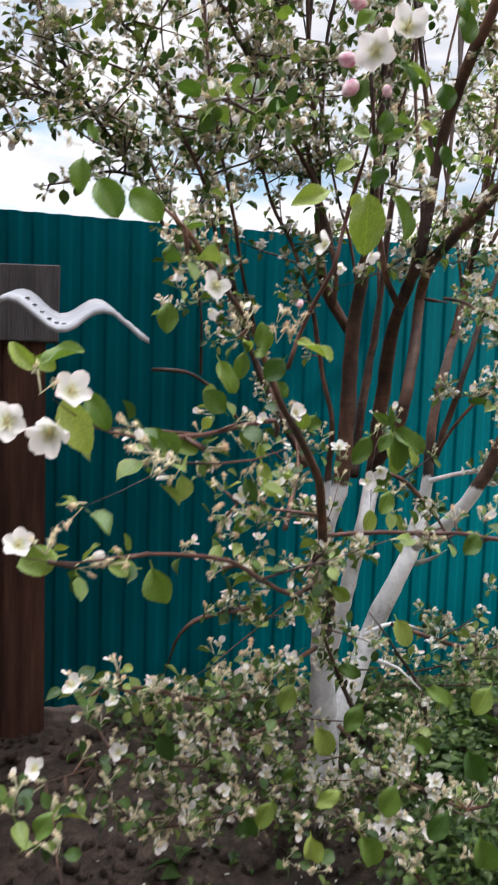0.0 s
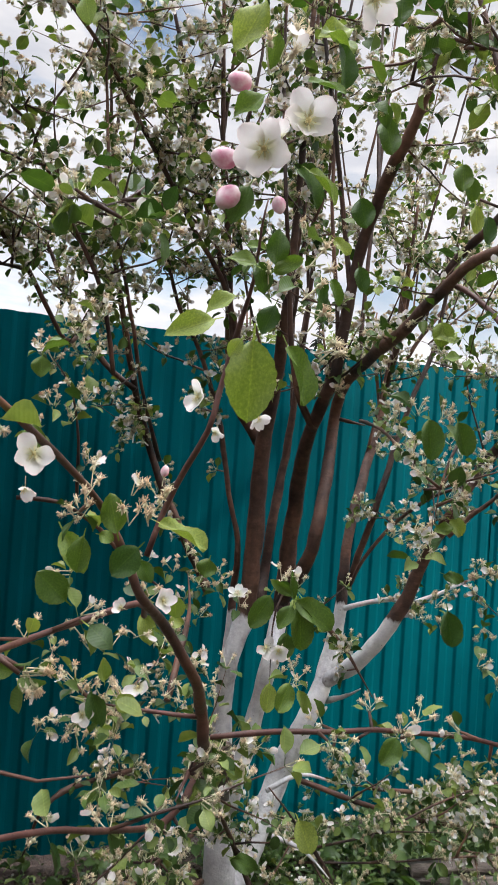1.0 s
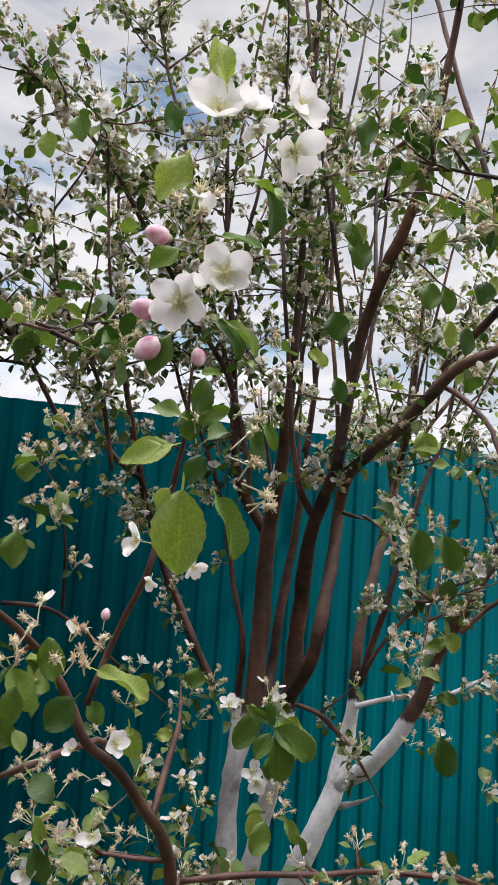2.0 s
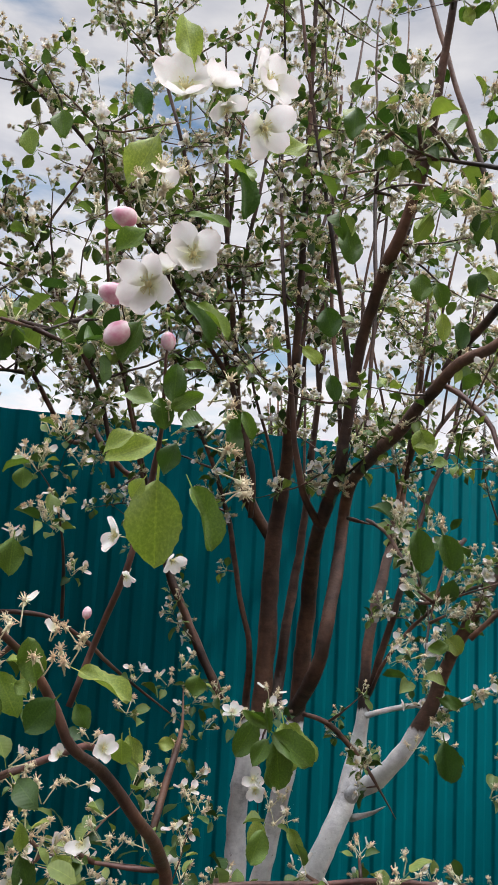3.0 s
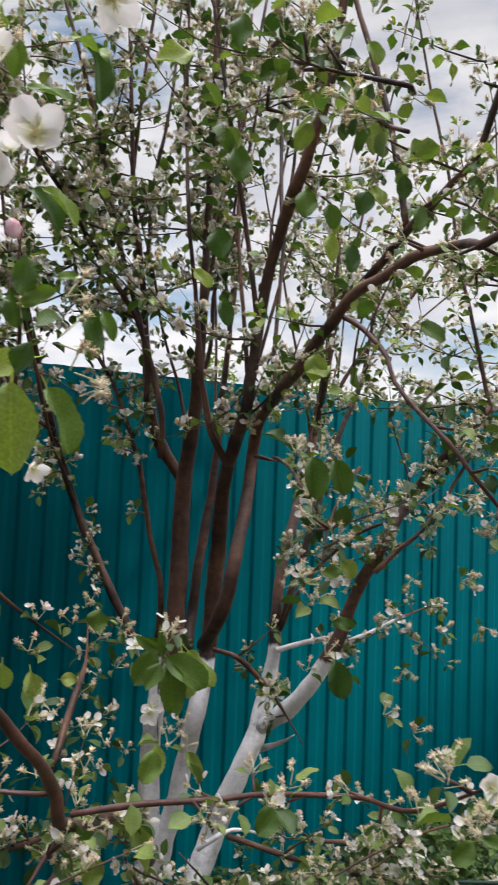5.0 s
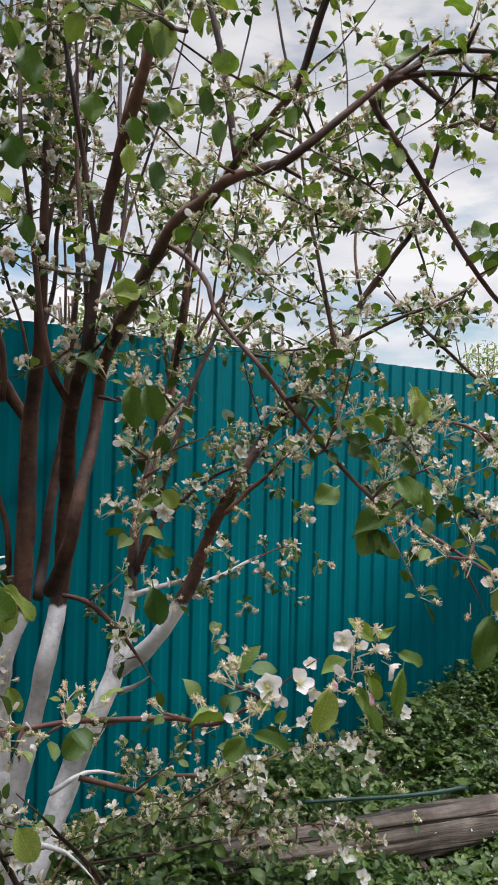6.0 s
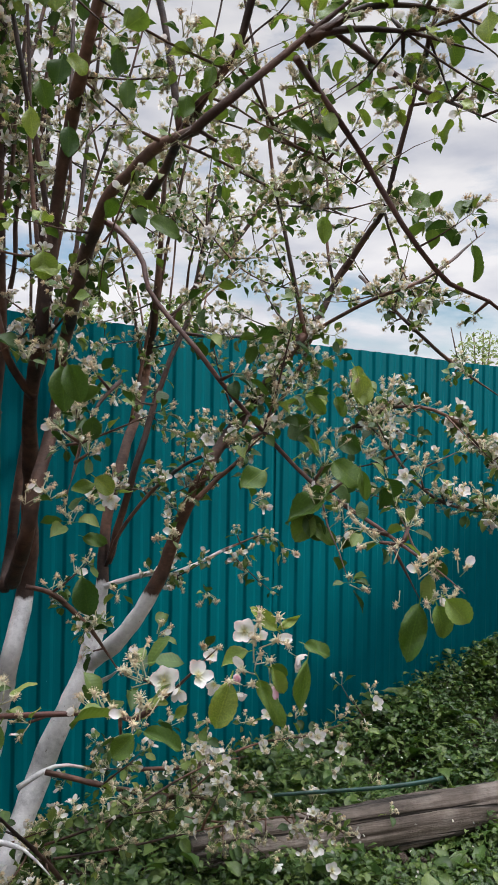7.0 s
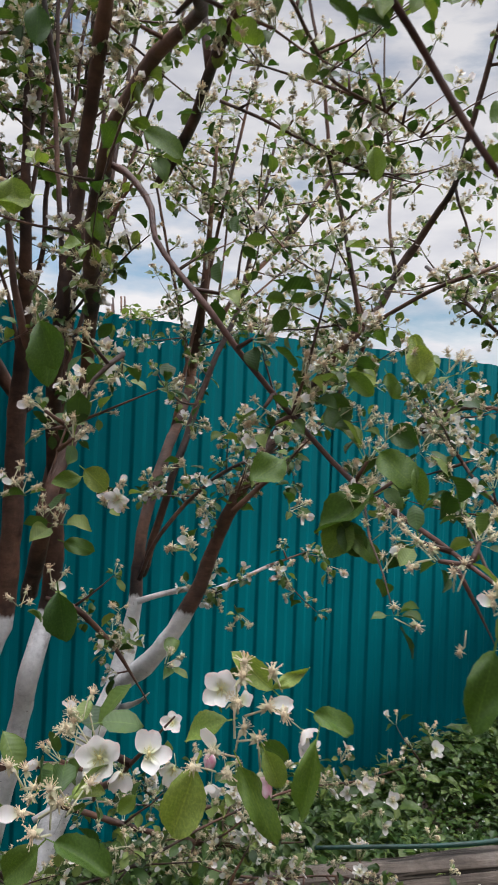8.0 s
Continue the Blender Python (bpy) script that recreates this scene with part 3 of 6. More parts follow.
limb("stem", [(1.530, 2.740, 0.520, 0.0320), (1.544, 2.775, 0.662, 0.0267), (1.537, 2.762, 0.845, 0.0225), (1.546, 2.769, 0.990, 0.0185), (1.550, 2.766, 1.123, 0.0144), (1.537, 2.720, 1.222, 0.0116), (1.533, 2.717, 1.280, 0.0108), (1.495, 2.718, 1.411, 0.0099), (1.460, 2.715, 1.575, 0.0099), (1.427, 2.714, 1.689, 0.0091), (1.369, 2.716, 1.834, 0.0082), (1.299, 2.729, 1.961, 0.0074), (1.239, 2.729, 2.161, 0.0060), (1.199, 2.729, 2.411, 0.0040)], LIMED, 10, key="stem_f")
limb("branch", [(1.628, 2.841, 1.578, 0.0251), (1.592, 2.841, 1.629, 0.0232), (1.542, 2.826, 1.697, 0.0213), (1.499, 2.792, 1.789, 0.0192), (1.464, 2.733, 1.918, 0.0171), (1.436, 2.687, 2.045, 0.0143), (1.416, 2.659, 2.156, 0.0125), (1.391, 2.640, 2.267, 0.0108), (1.367, 2.623, 2.394, 0.0091), (1.351, 2.611, 2.568, 0.0083), (1.335, 2.600, 2.742, 0.0076), (1.319, 2.588, 2.916, 0.0068), (1.303, 2.577, 3.090, 0.0060)], BARK, 7, key="branch_g")
limb("branch", [(1.597, 2.369, 1.611, 0.0142), (1.538, 2.332, 1.671, 0.0126), (1.500, 2.314, 1.759, 0.0112), (1.476, 2.303, 1.883, 0.0092), (1.448, 2.277, 2.029, 0.0074), (1.408, 2.236, 2.209, 0.0061), (1.417, 2.318, 2.522, 0.0054), (1.407, 2.311, 2.804, 0.0043), (1.382, 2.286, 3.100, 0.0030)], BARK, 7, key="branch_dfork")
limb("branch", [(1.498, 2.848, 1.087, 0.0181), (1.430, 2.912, 1.239, 0.0174), (1.354, 3.003, 1.423, 0.0170), (1.308, 3.039, 1.561, 0.0162), (1.247, 2.988, 1.705, 0.0148), (1.189, 2.911, 1.856, 0.0134), (1.150, 2.855, 1.966, 0.0113), (1.114, 2.800, 2.071, 0.0101), (1.093, 2.769, 2.216, 0.0091), (1.071, 2.738, 2.361, 0.0080), (1.050, 2.707, 2.506, 0.0070), (1.029, 2.676, 2.652, 0.0060)], BARK, 7, key="branch_h")
limb("twig", [(0.829, 2.042, 1.415, 0.0056), (0.885, 2.025, 1.414, 0.0056), (0.926, 2.024, 1.404, 0.0052), (0.992, 2.052, 1.359, 0.0053), (1.073, 2.141, 1.286, 0.0051), (1.225, 2.214, 1.173, 0.0055)], BARK, 7, key="left_a")
limb("twig", [(0.937, 2.020, 1.408, 0.0041), (0.930, 1.991, 1.490, 0.0041), (0.921, 1.966, 1.551, 0.0035), (0.902, 1.942, 1.618, 0.0035), (0.872, 1.945, 1.666, 0.0030), (0.842, 1.951, 1.694, 0.0025)], BARK, 7, key="left_b")
limb("twig", [(1.092, 1.844, 1.088, 0.0082), (1.116, 1.885, 1.126, 0.0085), (1.140, 1.924, 1.179, 0.0084), (1.174, 2.014, 1.215, 0.0080), (1.195, 2.106, 1.270, 0.0051)], BARK, 7, key="mid_shoot")
limb("twig", [(1.285, 1.738, 1.302, 0.0036), (1.238, 1.711, 1.296, 0.0030), (1.221, 1.701, 1.245, 0.0030), (1.226, 1.710, 1.161, 0.0025)], BARK, 7, key="hang_tuft")
limb("branch", [(1.236, 2.961, 1.721, 0.0128), (1.164, 2.989, 1.774, 0.0128), (1.092, 3.031, 1.859, 0.0129), (1.035, 3.085, 1.980, 0.0121), (0.991, 3.119, 2.084, 0.0113), (0.887, 3.156, 2.299, 0.0104)], BARK, 7, key="branch_h2")
limb("limb", [(1.500, 2.600, 0.550, 0.0240), (1.330, 2.150, 0.860, 0.0200), (1.067, 1.545, 1.118, 0.0111), (1.034, 1.480, 1.185, 0.0097), (1.008, 1.422, 1.238, 0.0087), (0.980, 1.374, 1.279, 0.0079), (0.955, 1.354, 1.313, 0.0074), (0.932, 1.333, 1.341, 0.0069), (0.907, 1.300, 1.365, 0.0063), (0.892, 1.285, 1.384, 0.0059), (0.881, 1.282, 1.409, 0.0054), (0.856, 1.261, 1.450, 0.0047), (0.839, 1.236, 1.471, 0.0041), (0.798, 1.198, 1.507, 0.0041), (0.729, 1.092, 1.554, 0.0037), (0.692, 1.063, 1.571, 0.0026), (0.670, 1.032, 1.574, 0.0015)], BARK, 10, key="fore")
limb("twig", [(0.887, 1.236, 1.422, 0.0035), (0.901, 1.237, 1.466, 0.0036), (0.910, 1.211, 1.503, 0.0035), (0.914, 1.169, 1.536, 0.0033), (0.920, 1.167, 1.566, 0.0033), (0.926, 1.162, 1.595, 0.0030), (0.927, 1.139, 1.629, 0.0029), (0.922, 1.106, 1.653, 0.0026), (0.917, 1.084, 1.685, 0.0025), (0.919, 1.080, 1.705, 0.0023)], YOUNG, 7, key="shoot")
limb("twig", [(0.944, 1.457, 1.321, 0.0050), (0.923, 1.399, 1.348, 0.0050), (0.841, 1.335, 1.339, 0.0043), (0.795, 1.299, 1.334, 0.0041), (0.693, 1.144, 1.344, 0.0032), (0.640, 1.088, 1.363, 0.0027), (0.607, 1.054, 1.387, 0.0018)], YOUNG, 7, key="fore_b")
limb("twig", [(1.059, 1.510, 1.149, 0.0047), (1.109, 1.505, 1.153, 0.0048), (1.177, 1.495, 1.155, 0.0049), (1.234, 1.488, 1.153, 0.0046), (1.289, 1.489, 1.152, 0.0047), (1.374, 1.507, 1.136, 0.0050), (1.435, 1.462, 1.141, 0.0045), (1.410, 1.306, 1.188, 0.0038), (1.374, 1.079, 1.320, 0.0024)], YOUNG, 7, key="htwig")
limb("twig", [(1.030, 1.472, 1.190, 0.0039), (0.987, 1.466, 1.198, 0.0040), (0.953, 1.482, 1.200, 0.0037), (0.910, 1.493, 1.206, 0.0034), (0.887, 1.499, 1.210, 0.0028)], YOUNG, 7, key="ltwig")
limb("twig", [(1.070, 1.568, 1.117, 0.0067), (1.034, 1.516, 1.103, 0.0053), (1.002, 1.464, 1.091, 0.0043)], YOUNG, 7, key="dtwig")
limb("twig", [(1.155, 1.778, 1.017, 0.0093), (1.016, 1.516, 1.049, 0.0058), (0.911, 1.366, 1.114, 0.0043), (0.823, 1.246, 1.181, 0.0037), (0.710, 1.163, 1.214, 0.0033), (0.631, 1.125, 1.216, 0.0028), (0.582, 1.123, 1.224, 0.0023)], YOUNG, 7, key="ptwig")
limb("branch", [(1.481, 1.664, 1.849, 0.0054), (1.497, 1.624, 1.829, 0.0058), (1.506, 1.579, 1.794, 0.0056), (1.510, 1.540, 1.756, 0.0050), (1.507, 1.513, 1.714, 0.0045), (1.519, 1.473, 1.669, 0.0044), (1.538, 1.426, 1.622, 0.0043), (1.566, 1.410, 1.580, 0.0039), (1.608, 1.401, 1.535, 0.0039), (1.649, 1.388, 1.489, 0.0040), (1.686, 1.356, 1.443, 0.0039), (1.697, 1.310, 1.418, 0.0038), (1.691, 1.249, 1.401, 0.0033), (1.677, 1.196, 1.389, 0.0031), (1.658, 1.133, 1.374, 0.0029), (1.644, 1.089, 1.365, 0.0027), (1.623, 1.034, 1.352, 0.0022)], YOUNG, 7, key="branch_droop")
limb("twig", [(1.651, 1.163, 1.381, 0.0026), (1.668, 1.158, 1.350, 0.0023), (1.685, 1.152, 1.318, 0.0021)], YOUNG, 7, key="droop_side")
limb("twig", [(1.551, 1.226, 1.932, 0.0057), (1.610, 1.275, 1.943, 0.0058), (1.636, 1.259, 1.902, 0.0050), (1.686, 1.267, 1.867, 0.0048), (1.721, 1.255, 1.813, 0.0045), (1.757, 1.235, 1.752, 0.0044), (1.820, 1.238, 1.714, 0.0042), (1.880, 1.222, 1.696, 0.0039), (1.951, 1.222, 1.663, 0.0033), (2.045, 1.239, 1.630, 0.0027)], YOUNG, 7, key="rtwig2")
limb("twig", [(1.570, 1.179, 1.945, 0.0040), (1.694, 1.230, 1.963, 0.0042), (1.785, 1.251, 1.969, 0.0040), (2.039, 1.343, 2.026, 0.0040)], YOUNG, 7, key="rtwig3")
limb("twig", [(1.637, 2.538, 1.114, 0.0084), (1.681, 2.524, 1.102, 0.0092), (1.722, 2.511, 1.079, 0.0092), (1.784, 2.503, 1.016, 0.0092), (1.826, 2.483, 0.961, 0.0084), (1.883, 2.451, 0.860, 0.0075)], BARK, 7, key="cross")
limb("twig", [(1.644, 2.210, 1.636, 0.0055), (1.571, 1.976, 1.600, 0.0047), (1.494, 1.750, 1.533, 0.0040), (1.442, 1.599, 1.483, 0.0031), (1.402, 1.539, 1.422, 0.0029)], BARK, 7, key="clustwig")
limb("twig", [(1.502, 1.595, 1.589, 0.0044), (1.462, 1.578, 1.552, 0.0039), (1.427, 1.559, 1.493, 0.0038), (1.408, 1.542, 1.438, 0.0029)], BARK, 7, key="clustwig2")
limb("twig", [(1.635, 2.299, 1.640, 0.0069), (1.660, 2.212, 1.624, 0.0060)], BARK, 7, key="long_thin")
limb("twig", [(1.948, 2.848, 0.721, 0.0153), (1.969, 2.762, 0.764, 0.0112), (1.958, 2.650, 0.823, 0.0081)], LIMED, 7, key="wtwig_a")
limb("twig", [(1.968, 2.812, 1.041, 0.0126), (2.045, 2.790, 1.066, 0.0118), (2.125, 2.767, 1.081, 0.0111), (2.123, 2.661, 1.088, 0.0110), (2.211, 2.636, 1.122, 0.0080), (2.310, 2.627, 1.164, 0.0072), (2.469, 2.634, 1.211, 0.0067)], LIMED_HIGH, 7, key="wtwig_b")
limb("twig", [(1.661, 2.659, 0.528, 0.0100), (1.771, 2.659, 0.565, 0.0086), (1.872, 2.627, 0.548, 0.0078), (1.968, 2.585, 0.540, 0.0065)], LIMED, 7, key="wlow")
limb("twig", [(1.702, 2.536, 0.609, 0.0096), (1.856, 2.436, 0.570, 0.0095), (1.974, 2.336, 0.559, 0.0094), (2.122, 2.292, 0.547, 0.0087), (2.220, 2.247, 0.553, 0.0073)], BARK, 7, key="low_dark")
limb("twig", [(1.470, 2.183, 0.645, 0.0080), (1.527, 2.132, 0.632, 0.0072), (1.569, 2.075, 0.592, 0.0062)], LIMED, 7, key="wlow2")
limb("twig", [(2.521, 2.265, 1.558, 0.0067), (2.457, 2.004, 1.610, 0.0061), (2.509, 1.873, 1.586, 0.0059), (2.721, 1.925, 1.493, 0.0058), (2.739, 1.863, 1.417, 0.0049)], BARK, 7, key="thin_r")
limb("twig", [(2.399, 1.962, 1.503, 0.0052), (2.375, 1.847, 1.421, 0.0050), (2.406, 1.776, 1.370, 0.0049), (2.628, 1.792, 1.334, 0.0047)], BARK, 7, key="thin_r2")
limb("twig", [(2.698, 2.432, 2.076, 0.0076), (2.626, 2.137, 1.874, 0.0068), (2.849, 2.168, 1.777, 0.0073), (3.022, 2.109, 1.668, 0.0067)], BARK, 7, key="thin_r3")
limb("twig", [(1.180, 2.413, 0.726, 0.0074), (0.979, 2.315, 0.720, 0.0090), (0.927, 2.356, 0.576, 0.0086)], BARK, 7, key="left_low")
limb("twig", [(1.536, 2.370, 0.356, 0.0096), (1.469, 2.405, 0.502, 0.0087), (1.318, 2.202, 0.756, 0.0068)], BARK, 7, key="base_sh1")
limb("twig", [(1.818, 2.524, 0.028, 0.0084), (1.639, 2.173, 0.489, 0.0067), (1.490, 2.080, 0.704, 0.0060), (1.384, 2.029, 0.832, 0.0056)], BARK, 7, key="base_sh2")
limb("branch", [(1.484, 2.620, 1.638, 0.0099), (1.474, 2.596, 1.755, 0.0107), (1.407, 2.633, 2.013, 0.0103), (1.288, 2.585, 2.149, 0.0093), (1.183, 2.531, 2.274, 0.0085), (1.086, 2.473, 2.373, 0.0083), (0.974, 2.368, 2.462, 0.0073), (0.865, 2.284, 2.522, 0.0058), (0.746, 2.227, 2.575, 0.0044), (0.641, 2.267, 2.696, 0.0034)], BARK, 7, key="branch_i")
limb("branch", [(1.265, 2.698, 1.499, 0.0087), (1.226, 2.637, 1.570, 0.0078), (1.158, 2.516, 1.685, 0.0066), (1.087, 2.399, 1.867, 0.0063), (1.024, 2.321, 2.037, 0.0055), (0.992, 2.304, 2.188, 0.0049), (0.973, 2.306, 2.377, 0.0044), (0.938, 2.260, 2.535, 0.0032)], BARK, 7, key="branch_j")
limb("branch", [(1.440, 2.635, 1.795, 0.0100), (1.427, 2.628, 1.948, 0.0102), (1.343, 2.648, 2.242, 0.0090), (1.269, 2.652, 2.536, 0.0085), (1.198, 2.594, 2.713, 0.0070), (1.137, 2.622, 2.935, 0.0065), (1.090, 2.604, 3.152, 0.0060), (1.060, 2.600, 3.477, 0.0044)], BARK, 7, key="branch_k")
limb("twig", [(1.352, 2.301, 0.638, 0.0087), (1.117, 2.017, 0.687, 0.0068), (0.938, 1.780, 0.752, 0.0053), (0.770, 1.619, 0.860, 0.0041), (0.642, 1.374, 0.961, 0.0026)], BARK, 7, key="low_a")
limb("twig", [(1.436, 2.545, 0.348, 0.0101), (1.152, 2.212, 0.446, 0.0078), (0.929, 1.948, 0.558, 0.0054), (0.745, 1.733, 0.668, 0.0041), (0.589, 1.469, 0.787, 0.0025)], BARK, 7, key="low_b")
limb("twig", [(1.457, 2.527, 0.202, 0.0103), (1.175, 2.218, 0.280, 0.0074), (0.912, 1.850, 0.456, 0.0053), (0.779, 1.753, 0.509, 0.0038)], BARK, 7, key="low_c")
limb("twig", [(1.423, 2.280, 0.410, 0.0091), (1.503, 2.209, 0.329, 0.0076), (1.531, 1.999, 0.364, 0.0063), (1.535, 1.750, 0.449, 0.0044)], BARK, 7, key="low_d")
limb("twig", [(1.482, 2.530, 0.103, 0.0088), (1.336, 2.046, 0.296, 0.0063), (1.365, 1.841, 0.320, 0.0052), (1.426, 1.740, 0.312, 0.0038)], BARK, 7, key="low_e")
limb("twig", [(1.026, 2.730, 1.852, 0.0079), (0.964, 2.654, 1.812, 0.0086), (0.852, 2.596, 1.970, 0.0084), (0.727, 2.542, 2.104, 0.0076), (0.639, 2.537, 2.233, 0.0068), (0.575, 2.500, 2.358, 0.0053), (0.559, 2.447, 2.456, 0.0037)], BARK, 7, key="far_l1")
limb("twig", [(0.727, 2.542, 2.104, 0.0060), (0.639, 2.479, 2.131, 0.0051), (0.553, 2.329, 2.065, 0.0040), (0.465, 2.282, 2.015, 0.0033)], BARK, 7, key="far_l2")
limb("twig", [(0.852, 2.596, 1.970, 0.0061), (0.764, 2.488, 1.950, 0.0051), (0.669, 2.413, 1.901, 0.0042), (0.581, 2.315, 1.853, 0.0033)], BARK, 7, key="far_l3")
limb("twig", [(1.057, 2.390, 1.701, 0.0070), (1.002, 2.345, 1.897, 0.0069), (0.900, 2.291, 2.054, 0.0061), (0.826, 2.288, 2.193, 0.0055), (0.776, 2.284, 2.329, 0.0042)], BARK, 7, key="far_l4")
limb("twig", [(1.959, 2.773, 1.113, 0.0088), (1.984, 2.725, 1.224, 0.0078), (2.057, 2.680, 1.341, 0.0077), (2.144, 2.604, 1.441, 0.0069), (2.241, 2.528, 1.496, 0.0061), (2.388, 2.530, 1.591, 0.0047)], BARK, 7, key="rblack")
limb("twig", [(1.968, 2.585, 0.540, 0.0084), (2.126, 2.543, 0.528, 0.0077), (2.356, 2.536, 0.516, 0.0063)], BARK, 7, key="wlow_end")
limb("twig", [(1.600, 2.288, 0.543, 0.0040), (1.759, 2.201, 0.610, 0.0039), (1.944, 2.185, 0.678, 0.0033), (2.133, 2.175, 0.718, 0.0034), (2.355, 2.193, 0.702, 0.0029), (2.549, 2.174, 0.730, 0.0031)], BARK, 7, key="low_f")
limb("twig", [(1.601, 2.295, 0.509, 0.0040), (1.785, 2.191, 0.540, 0.0033), (2.002, 2.143, 0.552, 0.0027), (2.254, 2.157, 0.509, 0.0029), (2.488, 2.194, 0.394, 0.0032)], BARK, 7, key="low_g")
limb("branch", [(2.316, 3.071, 1.954, 0.0109), (2.386, 3.036, 2.087, 0.0110), (2.580, 3.018, 2.318, 0.0106), (2.699, 2.975, 2.512, 0.0089), (2.814, 2.948, 2.694, 0.0082), (2.886, 2.832, 2.913, 0.0063)], BARK, 7, key="branch_p")
limb("branch", [(2.389, 3.035, 2.019, 0.0054), (2.654, 3.044, 2.263, 0.0049), (2.862, 2.995, 2.453, 0.0051), (3.071, 2.904, 2.627, 0.0043)], BARK, 7, key="branch_q")
limb("branch", [(2.276, 2.998, 1.997, 0.0054), (2.305, 3.017, 2.235, 0.0045), (2.316, 3.025, 2.435, 0.0046), (2.330, 3.031, 2.667, 0.0039)], BARK, 7, key="branch_s")
limb("branch", [(2.358, 3.026, 2.055, 0.0064), (2.352, 2.965, 2.224, 0.0054), (2.424, 2.907, 2.424, 0.0045), (2.504, 2.921, 2.630, 0.0038)], BARK, 7, key="branch_u")
limb("branch", [(2.231, 2.743, 2.282, 0.0041), (2.379, 2.650, 2.090, 0.0032), (2.643, 2.670, 2.055, 0.0034), (2.966, 2.754, 2.084, 0.0029)], BARK, 7, key="branch_v")
limb("branch", [(1.799, 1.996, 2.157, 0.0041), (1.862, 1.952, 2.123, 0.0040), (1.943, 1.926, 2.090, 0.0041), (2.053, 1.891, 2.047, 0.0041), (2.160, 1.781, 1.996, 0.0030)], BARK, 7, key="branch_w")
limb("branch", [(1.665, 1.532, 2.084, 0.0037), (1.723, 1.587, 2.095, 0.0039), (1.799, 1.645, 2.080, 0.0041), (1.870, 1.705, 2.083, 0.0044), (1.986, 1.721, 2.072, 0.0041), (2.070, 1.681, 2.009, 0.0032)], BARK, 7, key="branch_x")
limb("twig", [(1.296, 1.194, 1.956, 0.0033), (1.266, 1.228, 1.975, 0.0034), (1.224, 1.245, 1.981, 0.0031), (1.198, 1.264, 1.999, 0.0029), (1.170, 1.283, 2.036, 0.0020)], BARK, 7, key="near_r1")
limb("twig", [(1.256, 1.139, 1.874, 0.0027), (1.288, 1.269, 1.954, 0.0033), (1.262, 1.308, 1.985, 0.0031), (1.239, 1.374, 2.013, 0.0029), (1.219, 1.477, 2.022, 0.0025)], BARK, 7, key="near_r2")
limb("twig", [(0.803, 1.256, 1.744, 0.0020), (0.845, 1.355, 1.767, 0.0023), (0.890, 1.408, 1.808, 0.0026), (0.923, 1.462, 1.855, 0.0021)], BARK, 7, key="near_l1")


CROWN = {"stem_r", "stem_r2", "stem_a", "stem_b", "stem_c", "limb_e", "stem_f", "branch_g", "branch_h", "branch_h2", "branch_i", "branch_k", "branch_p", "branch_u", "far_l1", "far_l4"}

# leaf and flower templates
leaf_tpls = [leaf_tpl(rng, 5, 1, rng.uniform(0.55, 0.75), rng.uniform(-0.05, 0.5), rng.uniform(0.05, 0.5), rng.uniform(0.3, 1)) for _ in range(8)]
leaf_fine = [leaf_tpl(rng, 14, 3, rng.uniform(0.68, 0.76), rng.uniform(-0.1, 0.3), rng.uniform(0.0, 0.35), rng.uniform(0.6, 1.6), 0.2) for _ in range(10)]
FLOWER_MATS = [PETAL, STAMEN, SEPAL]
spent = [flower_tpl(rng, p, 22, False) for p in (0, 0, 0, 0, 0, 0, 1, 0, 2)]
spent_fine = [flower_tpl(rng, p, 20, True) for p in (0, 0, 0, 1, 0, 0, 0)]
fresh = [flower_tpl(rng, 5, 14, False) for _ in range(3)]
leaf_meshes = [tpl_mesh("leaf", t, [LEAF]) for t in leaf_fine]
spur_leaf = [tpl_mesh("leaf", leaf_tpl(rng, 9, 2, rng.uniform(0.6, 0.78), rng.uniform(-0.1, 0.5), rng.uniform(-0.1, 0.4), 1.2), [LEAF]) for _ in range(8)]
spent_meshes = [tpl_mesh("faded_blossom", t, FLOWER_MATS) for t in spent_fine]

far_leaf, far_bloom, far_twig = Heap(), Heap(), Heap()
near_leaf, near_bloom = [], []
petal_mesh = [tpl_mesh("petal", petal_tpl(6, c, 0.8), [PETAL]) for c in (0.2, 0.4, 0.6)]
heart = join_tpl([(flower_tpl(rng, 0, 16, True), Matrix.Diagonal((0.75, 0.75, 0.8, 1)), None)])
heart_mesh = tpl_mesh("blossom", heart, [PETAL, YELLOW, SEPAL])
bud_mesh = tpl_mesh("flower_bud", join_tpl([(wrapped_tpl(), aim((0, 0, 0), (0, 0, 1), 0, 1), 0), *[(leaf_tpl(rng, 2, 1, 0.45, -0.5, 0.3), aim((math.cos(a) * 0.12, math.sin(a) * 0.12, -0.02), (math.cos(a), math.sin(a), 1.2), 0, 0.5), 1) for a in (0.2, 1.4, 2.7, 4.0, 5.2)], (ball_tpl(4, 7), aim((0, 0, -0.12), (0, 0, 1), 0, 0.42), 1), (spike_tpl(0.06, 0.05), aim((0.1, 0.05, -0.9), (-0.1, -0.05, 1)) @ Matrix.Diagonal((0.85, 1, 1, 1)), 1)]), [BUD, SEPAL])


